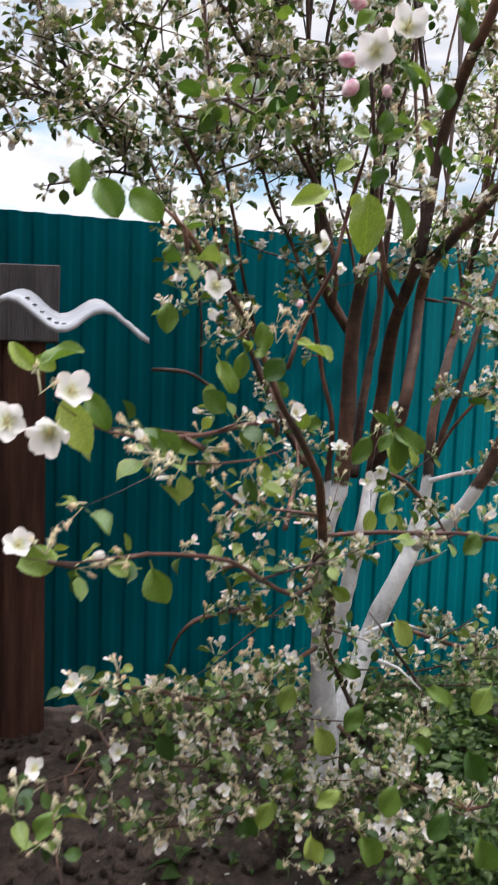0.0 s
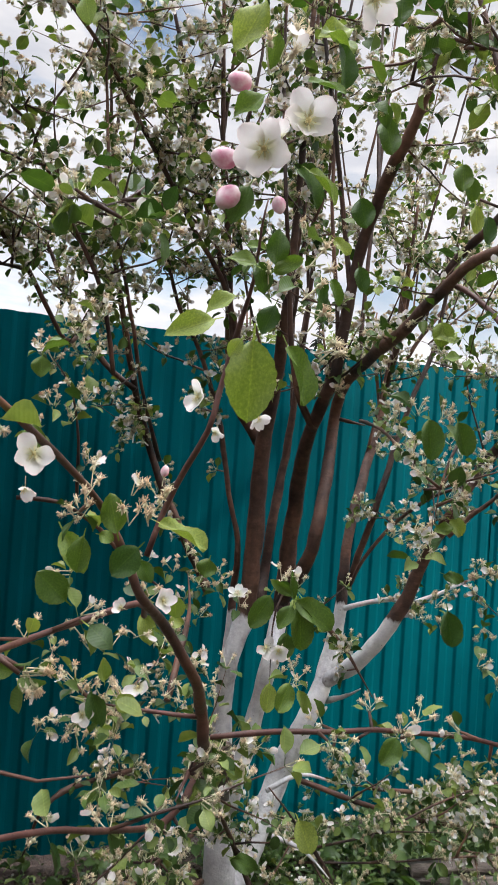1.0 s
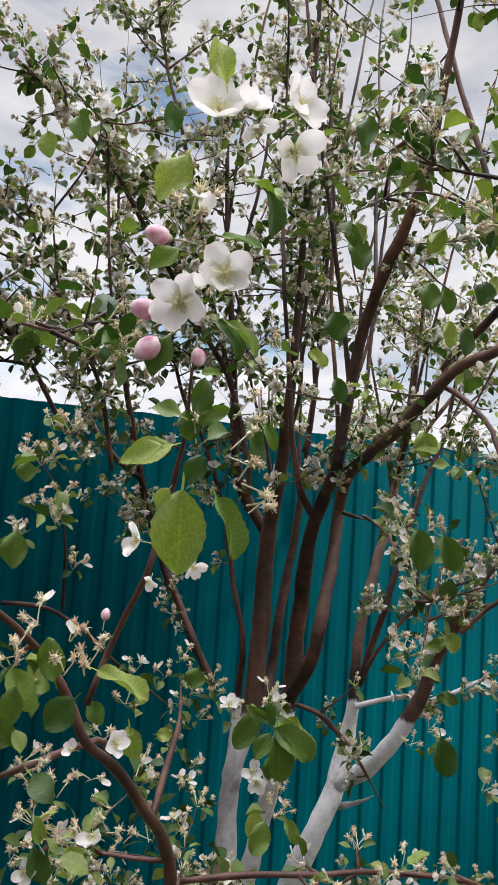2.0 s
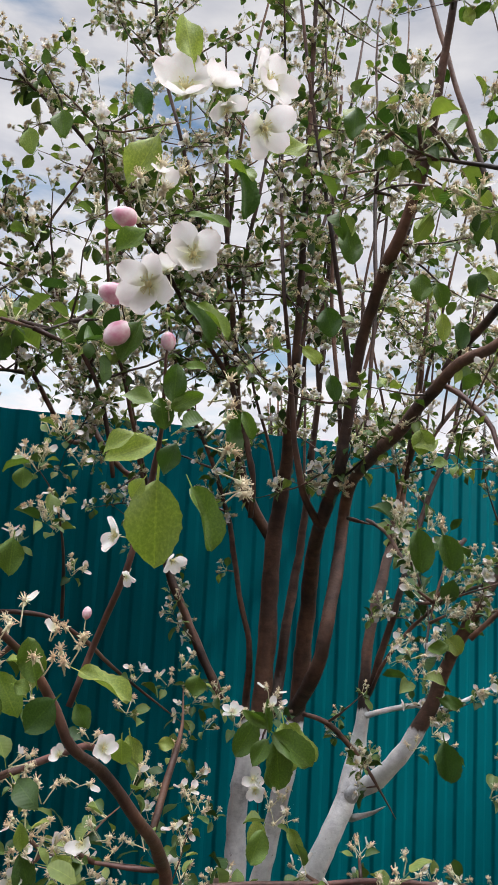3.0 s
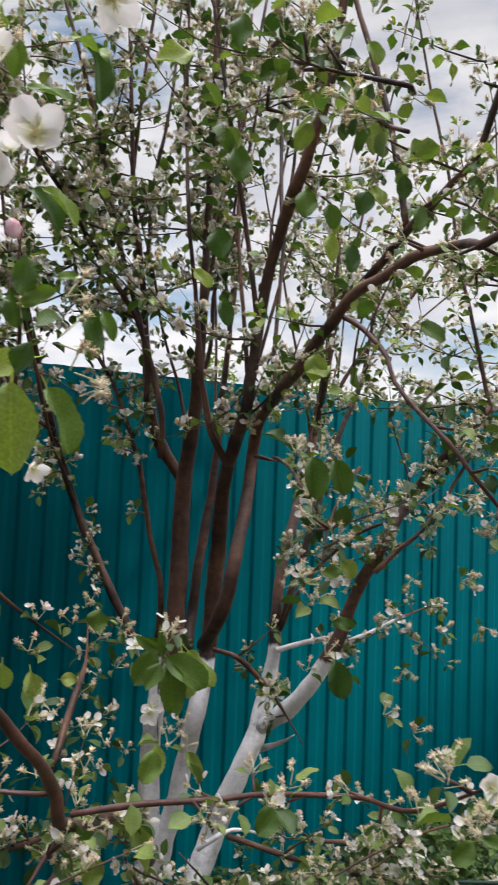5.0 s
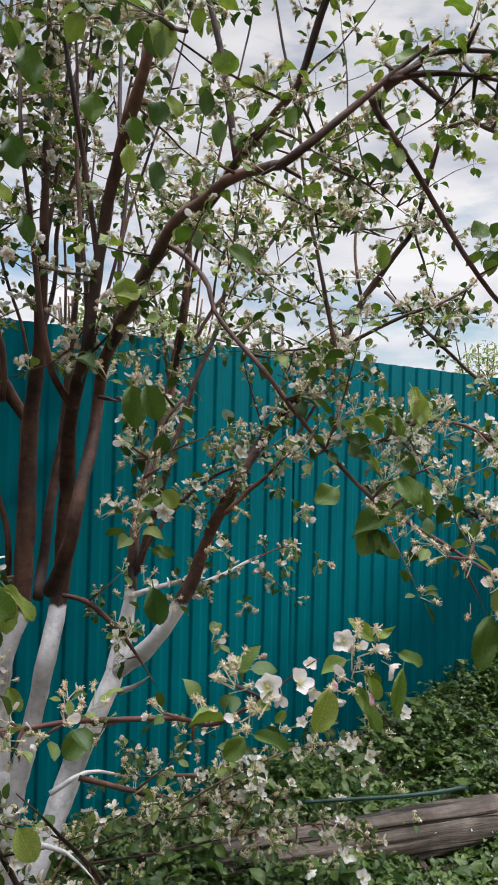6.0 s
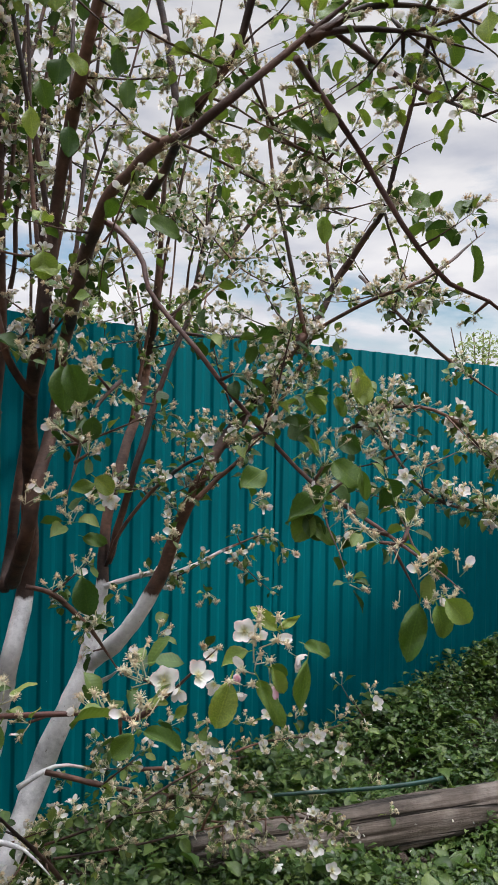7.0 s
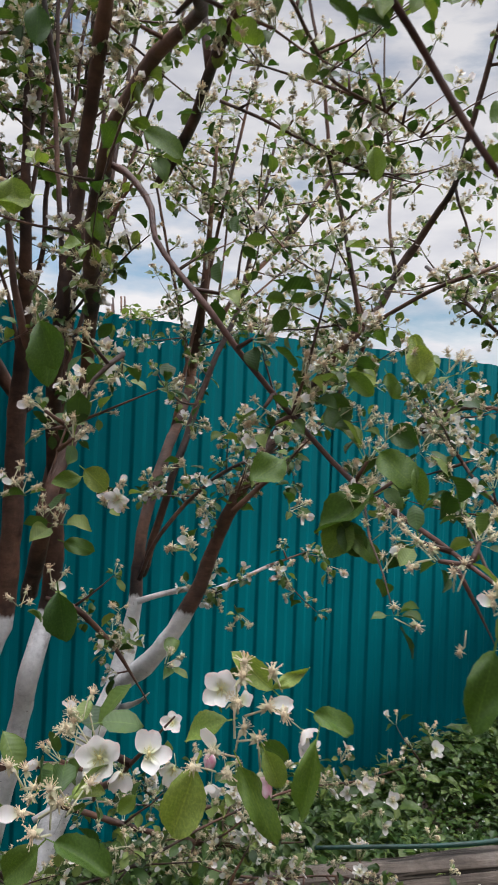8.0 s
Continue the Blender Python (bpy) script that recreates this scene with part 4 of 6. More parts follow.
def leaf_at(base, tip, width=0.58, face=(-0.35, -1, 0.3)):
    """A large leaf from the end of its stalk to its tip, its blade turned to a direction."""
    b, d = Vector(base), Vector(tip) - Vector(base)
    ln = d.length
    d.normalize()
    n = Vector(face) + Vector((rng.gauss(0, 0.14), rng.gauss(0, 0.1), rng.gauss(0, 0.14)))
    n = (n - d * n.dot(d)).normalized()
    m = Matrix((d, n.cross(d), n)).transposed().to_4x4() @ Matrix.Diagonal((ln, ln * width / 0.73, ln, 1))
    m.translation = b
    mesh_part("leaf", rng.choice(leaf_meshes), tree, T0 @ m)


def blossom_at(at, face, size, petals=5):
    """An open flower: a heart with stamens, and its petals."""
    q = Vector(face).to_track_quat("Z", "Y").to_matrix().to_4x4()
    k = 0.78 * size / 0.042
    heart_ob = mesh_part("blossom", heart_mesh, tree, T0 @ Matrix.Translation(at) @ q @ Matrix.Diagonal((k, k, k, 1)), "open white apple blossom")
    turn = rng.uniform(0, 6)
    for i in range(petals):
        a = turn + i * 2 * math.pi / 5 + rng.uniform(-0.12, 0.12)
        m = aim((math.cos(a) * 0.002, math.sin(a) * 0.002, 0.001 * i - 0.002), (math.cos(a), math.sin(a), rng.uniform(0.05, 0.35)), rng.uniform(-0.2, 0.2), 0.0205 * rng.uniform(0.92, 1.06))
        mesh_part("petal", rng.choice(petal_mesh), heart_ob, m)


def bud_at(at, direction, size):
    q = Vector(direction).to_track_quat("Z", "Y").to_matrix().to_4x4()
    size *= 0.8
    q = Matrix.Translation(at) @ q @ Matrix.Translation((0, 0, -size * 0.5)) @ Matrix.Diagonal((size * 0.85, size * 0.85, size, 1))
    mesh_part("flower_bud", bud_mesh, tree, T0 @ q, "closed pink flower bud")



def near(p):
    return p[1] < 1.72 and p[2] < 2.5 and -0.6 < p[0] < 2.6


def cluster(at, out, leaves, flowers, size=1.0):
    """A spur: a rosette of leaves round a tuft of faded flowers."""
    at, out = Vector(at), Vector(out).normalized()
    if at.y < 0.95:  # the path before the tree stays clear
        return
    side = out.orthogonal().normalized()
    turn = rng.uniform(0, 6.28)
    for k in range(leaves):
        a = turn + k * 2.4 + rng.uniform(-0.4, 0.4)
        d = out * rng.uniform(-0.1, 0.75) + (side * math.cos(a) + out.cross(side) * math.sin(a)) + Vector((0, 0, rng.uniform(-0.55, 0.15)))
        ln = size * (rng.uniform(0.016, 0.033) if rng.random() < 0.85 else rng.uniform(0.033, 0.042))
        if near(at):
            ln *= 0.9
        d.normalize()
        m = aim(at + d * ln * 0.42, d, rng.uniform(-0.9, 0.9), ln)
        if near(at) and len(near_leaf) < 300:
            near_leaf.append(m)
        else:
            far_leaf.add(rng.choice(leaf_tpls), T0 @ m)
    for k in range(flowers):
        a = turn + 1 + k * 2.1
        d = out * 0.9 + (side * math.cos(a) + out.cross(side) * math.sin(a)) * rng.uniform(0.35, 1.0) + Vector((0, 0, 0.25))
        d.normalize()
        q = d.to_track_quat("Z", "Y").to_matrix().to_4x4()
        s = size * rng.uniform(0.8, 1.1) * (0.72 if near(at) else 1.0)
        q = Matrix.Translation(at + d * 0.03 * s) @ q @ Matrix.Rotation(rng.uniform(0, 6), 4, "Z") @ Matrix.Diagonal((s, s, s, 1))
        if near(at) and len(near_bloom) < 300:
            near_bloom.append(q)
        elif near(at):
            far_bloom.add(rng.choice(spent_fine), T0 @ q)
        elif rng.random() < 0.04:
            far_bloom.add(rng.choice(fresh), T0 @ q)
        else:
            far_bloom.add(rng.choice(spent), T0 @ q)


def twig(start, direction, length, r0, gap=0.075, bend=0.35, lift=0.12, level=0):
    """A wandering twig with spurs along it."""
    p, d = Vector(start), Vector(direction).normalized()
    if near(p):
        r0 *= 0.55
    n = max(3, int(length / 0.045))
    line = []
    for i in range(n + 1):
        s = i / n
        line.append((*p, r0 * (1 - 0.72 * s)))
        p = p + d * (length / n)
        d = (d + Vector((rng.gauss(0, bend), rng.gauss(0, bend), rng.gauss(lift, bend))) * 0.28).normalized()
        if p.y > FENCE_Y - 0.1:
            p.y, d.y = FENCE_Y - 0.1, -abs(d.y)
        if p.y < 0.95:  # and short of the path
            p.y, d.y = 0.95, abs(d.y)
    far_twig.add(tube_tpl(np.array(line), 5), T0)
    at = gap * rng.uniform(0.3, 1)
    while at < length:
        i = min(n - 1, int(at / length * n))
        q = Vector(line[i][:3])
        o = Vector((rng.gauss(0, 1), rng.gauss(0, 1), rng.gauss(0.3, 0.8)))
        cluster(q, o, rng.randint(2, 4), rng.choice((2, 4, 6, 7, 8)), rng.uniform(0.8, 1.1))
        if level == 0 and rng.random() < 0.28:
            twig(q, o, length * rng.uniform(0.3, 0.5), r0 * 0.55, gap, bend, lift, 1)
        at += gap * rng.uniform(0.6, 1.5)
    cluster(line[-1][:3], d, rng.randint(3, 6), rng.choice((2, 3, 4)))


def clothe(key, start, end, twigs, length, spurs, r0=0.003, lift=0.12, spread=1.0, lean=(0, 0, 0)):
    """Side twigs and spurs on a stretch of a limb."""
    line = LINES[key]
    for k in range(twigs):
        i = int((start + (end - start) * rng.random()) * (len(line) - 1))
        o = Vector((rng.gauss(0, spread), rng.gauss(0, spread) , rng.gauss(0.25, 0.6))) + Vector(lean)
        twig(line[i, :3], o, length * rng.uniform(0.55, 1.3), r0 * rng.uniform(0.8, 1.5), lift=lift)
    for k in range(spurs):
        i = int((start + (end - start) * rng.random()) * (len(line) - 1))
        o = Vector((rng.gauss(0, 1), rng.gauss(0, 1), rng.gauss(0.2, 0.7)))
        p = Vector(line[i, :3])
        far_twig.add(tube_tpl(np.array([(*p, 0.003), (*(p + o.normalized() * 0.03), 0.002)]), 5), T0)
        cluster(p + o.normalized() * 0.03, o, rng.randint(2, 4), rng.choice((3, 4, 5, 6)))


def sprout(key, where, rise_by, spread, r0):
    """A straight dark shoot rising steeply from a stem, with short spurs."""
    p = Vector(LINES[key][int(where * (len(LINES[key]) - 1)), :3])
    pts = []
    dx, dy = rng.gauss(0, spread), rng.gauss(0, spread)
    n = 7
    for i in range(n + 1):
        s = i / n
        pts.append((p.x + dx * rise_by * s + rng.gauss(0, 0.006), p.y + dy * rise_by * s + rng.gauss(0, 0.006), p.z + rise_by * s, r0 * (1 - 0.7 * s)))
    name = "sprout_%s_%d" % (key, int(where * 1000))
    limb("shoot", pts, BARK, 7, key=name)
    clothe(name, 0.25, 1.0, 1, 0.14, 4, r0=0.0026)


for key, where in (("stem_a", 0.45), ("stem_a", 0.52), ("stem_a", 0.58), ("stem_b", 0.3), ("stem_b", 0.45), ("stem_c", 0.45), ("stem_c", 0.5), ("stem_c", 0.56),
                   ("stem_r", 0.62), ("stem_r", 0.7), ("limb_d", 0.42), ("branch_g", 0.4), ("limb_e", 0.3), ("limb_r", 0.55), ("limb_r", 0.65), ("stem_a", 0.4), ("stem_a", 0.66), ("stem_b", 0.38), ("stem_b", 0.55), ("stem_c", 0.62), ("stem_c", 0.7), ("branch_g", 0.6), ("branch_h", 0.7), ("stem_r", 0.8)):
    sprout(key, where, rng.uniform(1.0, 1.6), 0.11, rng.uniform(0.006, 0.0095))
for key, a, b, n, ln, sp in (
    ("stem_r", 0.55, 1.0, 7, 0.32, 9), ("stem_r2", 0.3, 1.0, 7, 0.35, 7), ("limb_r", 0.25, 1.0, 10, 0.35, 14),
    ("limb_r_b", 0.1, 1.0, 6, 0.3, 9), ("stem_a", 0.6, 1.0, 11, 0.35, 11), ("stem_b", 0.5, 1.0, 7, 0.35, 7),
    ("stem_c", 0.5, 1.0, 10, 0.35, 10), ("limb_d", 0.45, 0.75, 3, 0.22, 4), ("limb_d", 0.75, 1.0, 1, 0.15, 4), ("limb_d_side", 0.2, 1.0, 2, 0.2, 5),
    ("limb_d_mid", 0.2, 1.0, 2, 0.2, 5), ("limb_e", 0.3, 1.0, 9, 0.35, 9), ("stem_f", 0.5, 1.0, 9, 0.3, 10),
    ("branch_g", 0.3, 1.0, 10, 0.35, 10), ("branch_dfork", 0.3, 1.0, 6, 0.3, 6), ("branch_h", 0.1, 0.6, 7, 0.25, 12), ("branch_h", 0.6, 1.0, 6, 0.25, 8), ("branch_h2", 0.3, 1.0, 5, 0.2, 8),
    ("fore", 0.1, 0.3, 2, 0.25, 3), ("fore", 0.35, 1.0, 1, 0.12, 4), ("fore_b", 0.1, 1.0, 2, 0.2, 4), ("htwig", 0.1, 0.9, 0, 0.2, 9),
    ("ltwig", 0.1, 1.0, 1, 0.2, 4), ("dtwig", 0.2, 1.0, 2, 0.15, 4), ("ptwig", 0.1, 1.0, 2, 0.2, 7), ("branch_droop", 0.2, 1.0, 4, 0.18, 9),
    ("rtwig2", 0.1, 1.0, 1, 0.1, 5), ("rtwig3", 0.1, 1.0, 1, 0.1, 4), ("cross", 0.2, 1.0, 3, 0.15, 4), ("clustwig", 0.3, 1.0, 1, 0.1, 5),
    ("clustwig2", 0.1, 1.0, 2, 0.12, 6), ("wtwig_b", 0.3, 1.0, 4, 0.2, 8), ("wlow_end", 0.0, 1.0, 3, 0.15, 6), ("low_dark", 0.1, 1.0, 6, 0.2, 8),
    ("thin_r", 0.0, 1.0, 6, 0.2, 9), ("thin_r2", 0.0, 1.0, 5, 0.2, 8), ("thin_r3", 0.0, 1.0, 5, 0.2, 8), ("left_low", 0.1, 0.6, 3, 0.2, 5),
    ("branch_i", 0.3, 1.0, 15, 0.32, 9), ("branch_j", 0.1, 0.6, 2, 0.15, 5), ("branch_j", 0.6, 1.0, 6, 0.25, 6), ("branch_k", 0.15, 1.0, 19, 0.35, 11),
    ("near_r1", 0.1, 1.0, 2, 0.12, 5), ("near_r2", 0.1, 1.0, 2, 0.12, 5), ("near_l1", 0.1, 1.0, 3, 0.12, 6),
    ("low_a", 0.1, 1.0, 8, 0.2, 15), ("low_b", 0.1, 1.0, 8, 0.2, 17), ("low_c", 0.1, 1.0, 8, 0.2, 17), ("low_d", 0.1, 1.0, 8, 0.2, 17), ("low_e", 0.1, 1.0, 7, 0.2, 15),
    ("far_l1", 0.5, 1.0, 9, 0.25, 9), ("far_l2", 0.1, 1.0, 5, 0.18, 7), ("far_l3", 0.1, 1.0, 4, 0.15, 6), ("far_l4", 0.2, 1.0, 12, 0.28, 8),
    ("rblack", 0.4, 1.0, 3, 0.15, 6),
    ("low_f", 0.2, 1.0, 5, 0.15, 8), ("low_g", 0.2, 1.0, 5, 0.15, 8),
    ("base_sh1", 0.1, 1.0, 4, 0.2, 6), ("base_sh2", 0.1, 1.0, 5, 0.2, 6),
    ("branch_p", 0.3, 1.0, 7, 0.25, 6), ("branch_q", 0.2, 1.0, 4, 0.2, 6), ("branch_s", 0.3, 1.0, 4, 0.2, 5), ("branch_u", 0.3, 1.0, 4, 0.2, 5), ("branch_v", 0.2, 1.0, 3, 0.2, 6),
    ("branch_w", 0.1, 1.0, 6, 0.25, 8), ("branch_x", 0.1, 1.0, 6, 0.22, 8),
    ("thin_r", 0.1, 1.0, 4, 0.2, 8), ("thin_r2", 0.1, 1.0, 3, 0.18, 7), ("limb_r", 0.3, 0.7, 4, 0.3, 8), ("branch_h2", 0.5, 1.0, 3, 0.25, 5), ("far_l1", 0.4, 1.0, 4, 0.25, 5),
):
    full = 1.3 if key in CROWN and b > 0.6 else 1.0
    clothe(key, a, b, int(n * full), ln, int(sp * full))


# the near shoots, spur by spur
# blossoming shoot
blossom_at((0.915, 1.011, 1.732), (-0.1, -1, 0.1), 0.048)
blossom_at((0.893, 1.027, 1.716), (-0.5, -0.75, -0.35), 0.051)
blossom_at((0.903, 1.026, 1.726), (-0.2, -0.3, 0.9), 0.032, 4)
blossom_at((0.905, 1.020, 1.842), (-0.2, -0.9, 0.45), 0.061)
blossom_at((0.923, 1.013, 1.847), (0.3, -0.5, 0.8), 0.044, 4)
blossom_at((0.953, 1.003, 1.849), (0.45, -0.9, 0.15), 0.052)
blossom_at((0.951, 1.000, 1.817), (0.3, -0.8, -0.5), 0.046, 4)
blossom_at((0.930, 1.013, 1.832), (0.2, -0.5, -0.8), 0.037, 3)
bud_at((0.874, 1.052, 1.715), (-1, -0.1, 0), 0.024)
bud_at((0.879, 1.053, 1.689), (-0.7, -0.3, -0.6), 0.027)
bud_at((0.875, 1.034, 1.759), (-1, 0, 0.1), 0.021)
bud_at((0.908, 1.032, 1.683), (0.1, -0.4, -0.9), 0.016)
leaf_at((0.908, 1.017, 1.861), (0.899, 1.016, 1.891), 0.58, (-0.25, -1, 0.3))
leaf_at((0.894, 1.048, 1.825), (0.879, 1.057, 1.788), 0.57, (-0.3, -0.8, 0.5))
leaf_at((0.906, 1.053, 1.809), (0.905, 1.057, 1.786), 0.59, (-0.25, -1, 0.3))
leaf_at((0.949, 1.046, 1.815), (0.957, 1.047, 1.778), 0.49, (0.3, -1, 0))
leaf_at((0.935, 1.043, 1.815), (0.959, 1.036, 1.802), 0.51, (0.2, -0.7, 0.7))
leaf_at((0.908, 0.999, 1.752), (0.932, 0.992, 1.746), 0.46, (0, -0.7, 0.7))
leaf_at((0.888, 1.019, 1.747), (0.871, 1.027, 1.730), 0.57, (-0.25, -1, 0.3))
leaf_at((0.892, 1.048, 1.698), (0.883, 1.054, 1.671), 0.67, (-0.25, -1, 0.3))
leaf_at((0.917, 1.026, 1.707), (0.935, 1.023, 1.685), 0.59, (0.3, -1, 0.1))
leaf_at((0.922, 1.019, 1.705), (0.943, 1.014, 1.687), 0.46, (0.4, -0.8, 0.3))
leaf_at((0.886, 1.063, 1.845), (0.882, 1.061, 1.866), 0.65, (-0.25, -1, 0.3))
leaf_at((0.929, 1.012, 1.840), (0.925, 1.011, 1.858), 0.59, (-0.25, -1, 0.3))
leaf_at((0.919, 1.057, 1.650), (0.919, 1.054, 1.676), 0.65, (-0.25, -1, 0.3))
leaf_at((0.907, 1.061, 1.649), (0.886, 1.068, 1.656), 0.67, (0, -0.9, 0.5))
leaf_at((0.912, 1.071, 1.655), (0.918, 1.072, 1.634), 0.71, (-0.25, -1, 0.3))
leaf_at((0.918, 1.058, 1.646), (0.937, 1.050, 1.657), 0.50, (-0.25, -1, 0.3))
leaf_at((0.900, 1.078, 1.630), (0.878, 1.087, 1.618), 0.65, (0, -0.8, 0.7))
leaf_at((0.926, 1.070, 1.626), (0.919, 1.075, 1.604), 0.65, (-0.25, -1, 0.3))
leaf_at((0.964, 1.078, 1.654), (0.966, 1.082, 1.620), 0.57, (0.2, -1, 0.1))
leaf_at((0.972, 1.076, 1.653), (0.981, 1.075, 1.634), 0.50, (-0.25, -1, 0.3))
leaf_at((0.918, 1.087, 1.602), (0.920, 1.094, 1.540), 0.62, (-0.15, -1, 0.2))
leaf_at((0.938, 1.070, 1.598), (0.954, 1.070, 1.556), 0.52, (0.25, -1, 0.2))
leaf_at((0.909, 1.088, 1.602), (0.901, 1.092, 1.588), 0.71, (-0.25, -1, 0.3))
cluster((0.943, 1.061, 1.650), (0.7, -0.5, 0.1), 0, 2, 1.00)
cluster((0.943, 1.064, 1.629), (0.7, -0.5, 0.1), 0, 2, 1.00)
cluster((0.950, 1.065, 1.608), (0.7, -0.5, 0.1), 0, 2, 1.00)
cluster((0.957, 1.065, 1.590), (0.7, -0.5, 0.1), 0, 2, 1.00)
cluster((0.922, 1.071, 1.632), (0, -0.5, 0.6), 1, 1, 1.00)
cluster((0.888, 0.993, 1.754), (0, -0.5, 0.6), 0, 2, 1.00)
cluster((0.884, 0.996, 1.747), (0, -0.5, 0.6), 0, 2, 1.00)
blossom_at((0.905, 1.171, 1.563), (-0.9, -0.4, 0.1), 0.038, 4)
blossom_at((0.940, 1.126, 1.548), (0.5, -0.7, -0.4), 0.028, 4)
blossom_at((0.910, 1.138, 1.534), (-0.3, -0.6, -0.6), 0.022, 3)
# spurs on the low front branch
cluster((0.865, 1.217, 1.475), (0, -0.5, 0.6), 0, 2, 1.00)
cluster((0.887, 1.210, 1.475), (0, -0.5, 0.6), 0, 2, 1.00)
cluster((0.861, 1.211, 1.452), (0, -0.5, 0.6), 0, 2, 1.00)
cluster((0.880, 1.204, 1.451), (0, -0.5, 0.6), 0, 2, 1.00)
cluster((0.824, 1.209, 1.471), (0, -0.5, 0.6), 0, 2, 1.00)
cluster((0.821, 1.212, 1.456), (0, -0.5, 0.6), 0, 2, 1.00)
cluster((0.845, 1.309, 1.475), (0, -0.5, 0.6), 0, 2, 1.00)
cluster((0.880, 1.215, 1.458), (0, -0.5, 0.6), 0, 2, 1.00)
leaf_at((0.890, 1.212, 1.455), (0.930, 1.201, 1.431), 0.44, (0, -0.7, 1))
leaf_at((0.873, 1.209, 1.433), (0.853, 1.219, 1.407), 0.83, (-0.25, -1, 0.3))
leaf_at((0.859, 1.235, 1.442), (0.849, 1.234, 1.478), 0.66, (-0.25, -1, 0.3))
leaf_at((0.842, 1.230, 1.441), (0.855, 1.226, 1.437), 0.93, (-0.25, -1, 0.3))
leaf_at((0.828, 1.223, 1.440), (0.824, 1.229, 1.406), 0.60, (-0.25, -1, 0.3))
leaf_at((0.902, 1.323, 1.406), (0.915, 1.321, 1.383), 0.69, (-0.25, -1, 0.3))
leaf_at((0.861, 1.251, 1.307), (0.857, 1.250, 1.330), 0.52, (-0.25, -1, 0.3))
leaf_at((0.864, 1.328, 1.274), (0.877, 1.328, 1.239), 0.57, (-0.25, -1, 0.3))
leaf_at((0.897, 1.342, 1.266), (0.909, 1.341, 1.245), 0.89, (-0.25, -1, 0.3))
leaf_at((0.953, 1.359, 1.364), (0.955, 1.363, 1.336), 0.80, (-0.25, -1, 0.3))
bud_at((0.893, 1.216, 1.500), (0.1, -0.2, 1), 0.013)
blossom_at((0.931, 1.331, 1.363), (0.2, -0.9, 0.4), 0.037)
blossom_at((0.894, 1.357, 1.351), (-0.6, -0.6, 0.3), 0.026, 3)
blossom_at((0.926, 1.382, 1.259), (-0.7, -0.5, 0.5), 0.044, 3)
blossom_at((0.858, 1.333, 1.250), (-0.3, -0.9, 0.2), 0.033, 4)
cluster((0.919, 1.347, 1.364), (0, -0.5, 0.6), 1, 2, 1.00)
cluster((0.915, 1.379, 1.313), (0, -0.5, 0.6), 1, 2, 1.00)
cluster((0.855, 1.349, 1.319), (0, -0.5, 0.6), 1, 2, 1.00)
cluster((0.869, 1.346, 1.307), (0, -0.5, 0.6), 1, 2, 1.00)
cluster((0.859, 1.330, 1.273), (0, -0.5, 0.6), 1, 2, 1.00)
cluster((0.877, 1.324, 1.269), (0, -0.5, 0.6), 1, 2, 1.00)
cluster((0.944, 1.401, 1.256), (0, -0.5, 0.6), 1, 2, 1.00)
cluster((0.959, 1.397, 1.246), (0, -0.5, 0.6), 1, 2, 1.00)
cluster((0.881, 1.341, 1.313), (0, -0.5, 0.6), 1, 2, 1.00)
cluster((0.881, 1.935, 1.730), (0, -0.5, 0.6), 3, 4, 1.00)
cluster((0.863, 1.948, 1.666), (0, -0.5, 0.6), 3, 4, 1.00)
cluster((0.910, 1.941, 1.609), (0, -0.5, 0.6), 3, 4, 1.00)
cluster((0.869, 1.935, 1.587), (0, -0.5, 0.6), 3, 4, 1.00)
cluster((0.904, 1.948, 1.565), (0, -0.5, 0.6), 3, 4, 1.00)
cluster((0.841, 1.950, 1.537), (0, -0.5, 0.6), 3, 4, 1.00)
cluster((0.948, 1.997, 1.486), (0, -0.5, 0.6), 3, 4, 1.00)
cluster((0.843, 1.952, 1.684), (0, -0.5, 0.6), 3, 4, 1.00)
cluster((0.941, 1.975, 1.684), (0, -0.5, 0.6), 3, 4, 1.00)
cluster((0.906, 1.948, 1.729), (0, -0.5, 0.6), 3, 4, 1.00)
leaf_at((0.837, 1.865, 1.551), (0.835, 1.873, 1.487), 0.65, (-0.25, -1, 0.3))
leaf_at((0.843, 1.901, 1.669), (0.843, 1.906, 1.632), 0.85, (-0.25, -1, 0.3))
cluster((1.192, 2.103, 1.304), (0, -0.5, 0.6), 3, 3, 1.00)
cluster((1.162, 2.116, 1.268), (0, -0.5, 0.6), 3, 3, 1.00)
cluster((1.261, 2.087, 1.262), (0, -0.5, 0.6), 3, 3, 1.00)
cluster((1.219, 2.103, 1.237), (0, -0.5, 0.6), 3, 3, 1.00)
cluster((1.074, 2.042, 1.231), (0, -0.5, 0.6), 3, 3, 1.00)
cluster((1.105, 1.939, 1.138), (0, -0.5, 0.6), 3, 3, 1.00)
cluster((1.164, 1.924, 1.112), (0, -0.5, 0.6), 3, 3, 1.00)
cluster((1.194, 1.917, 1.093), (0, -0.5, 0.6), 3, 3, 1.00)
cluster((1.136, 1.831, 1.081), (0, -0.5, 0.6), 3, 3, 1.00)
cluster((1.088, 2.084, 1.285), (0, -0.5, 0.6), 3, 3, 1.00)
cluster((1.269, 1.984, 1.220), (0, -0.5, 0.6), 3, 3, 1.00)
leaf_at((1.065, 1.941, 1.219), (1.080, 1.944, 1.158), 0.60, (-0.25, -1, 0.3))
leaf_at((1.170, 1.896, 1.328), (1.163, 1.902, 1.293), 1.10, (-0.25, -1, 0.3))
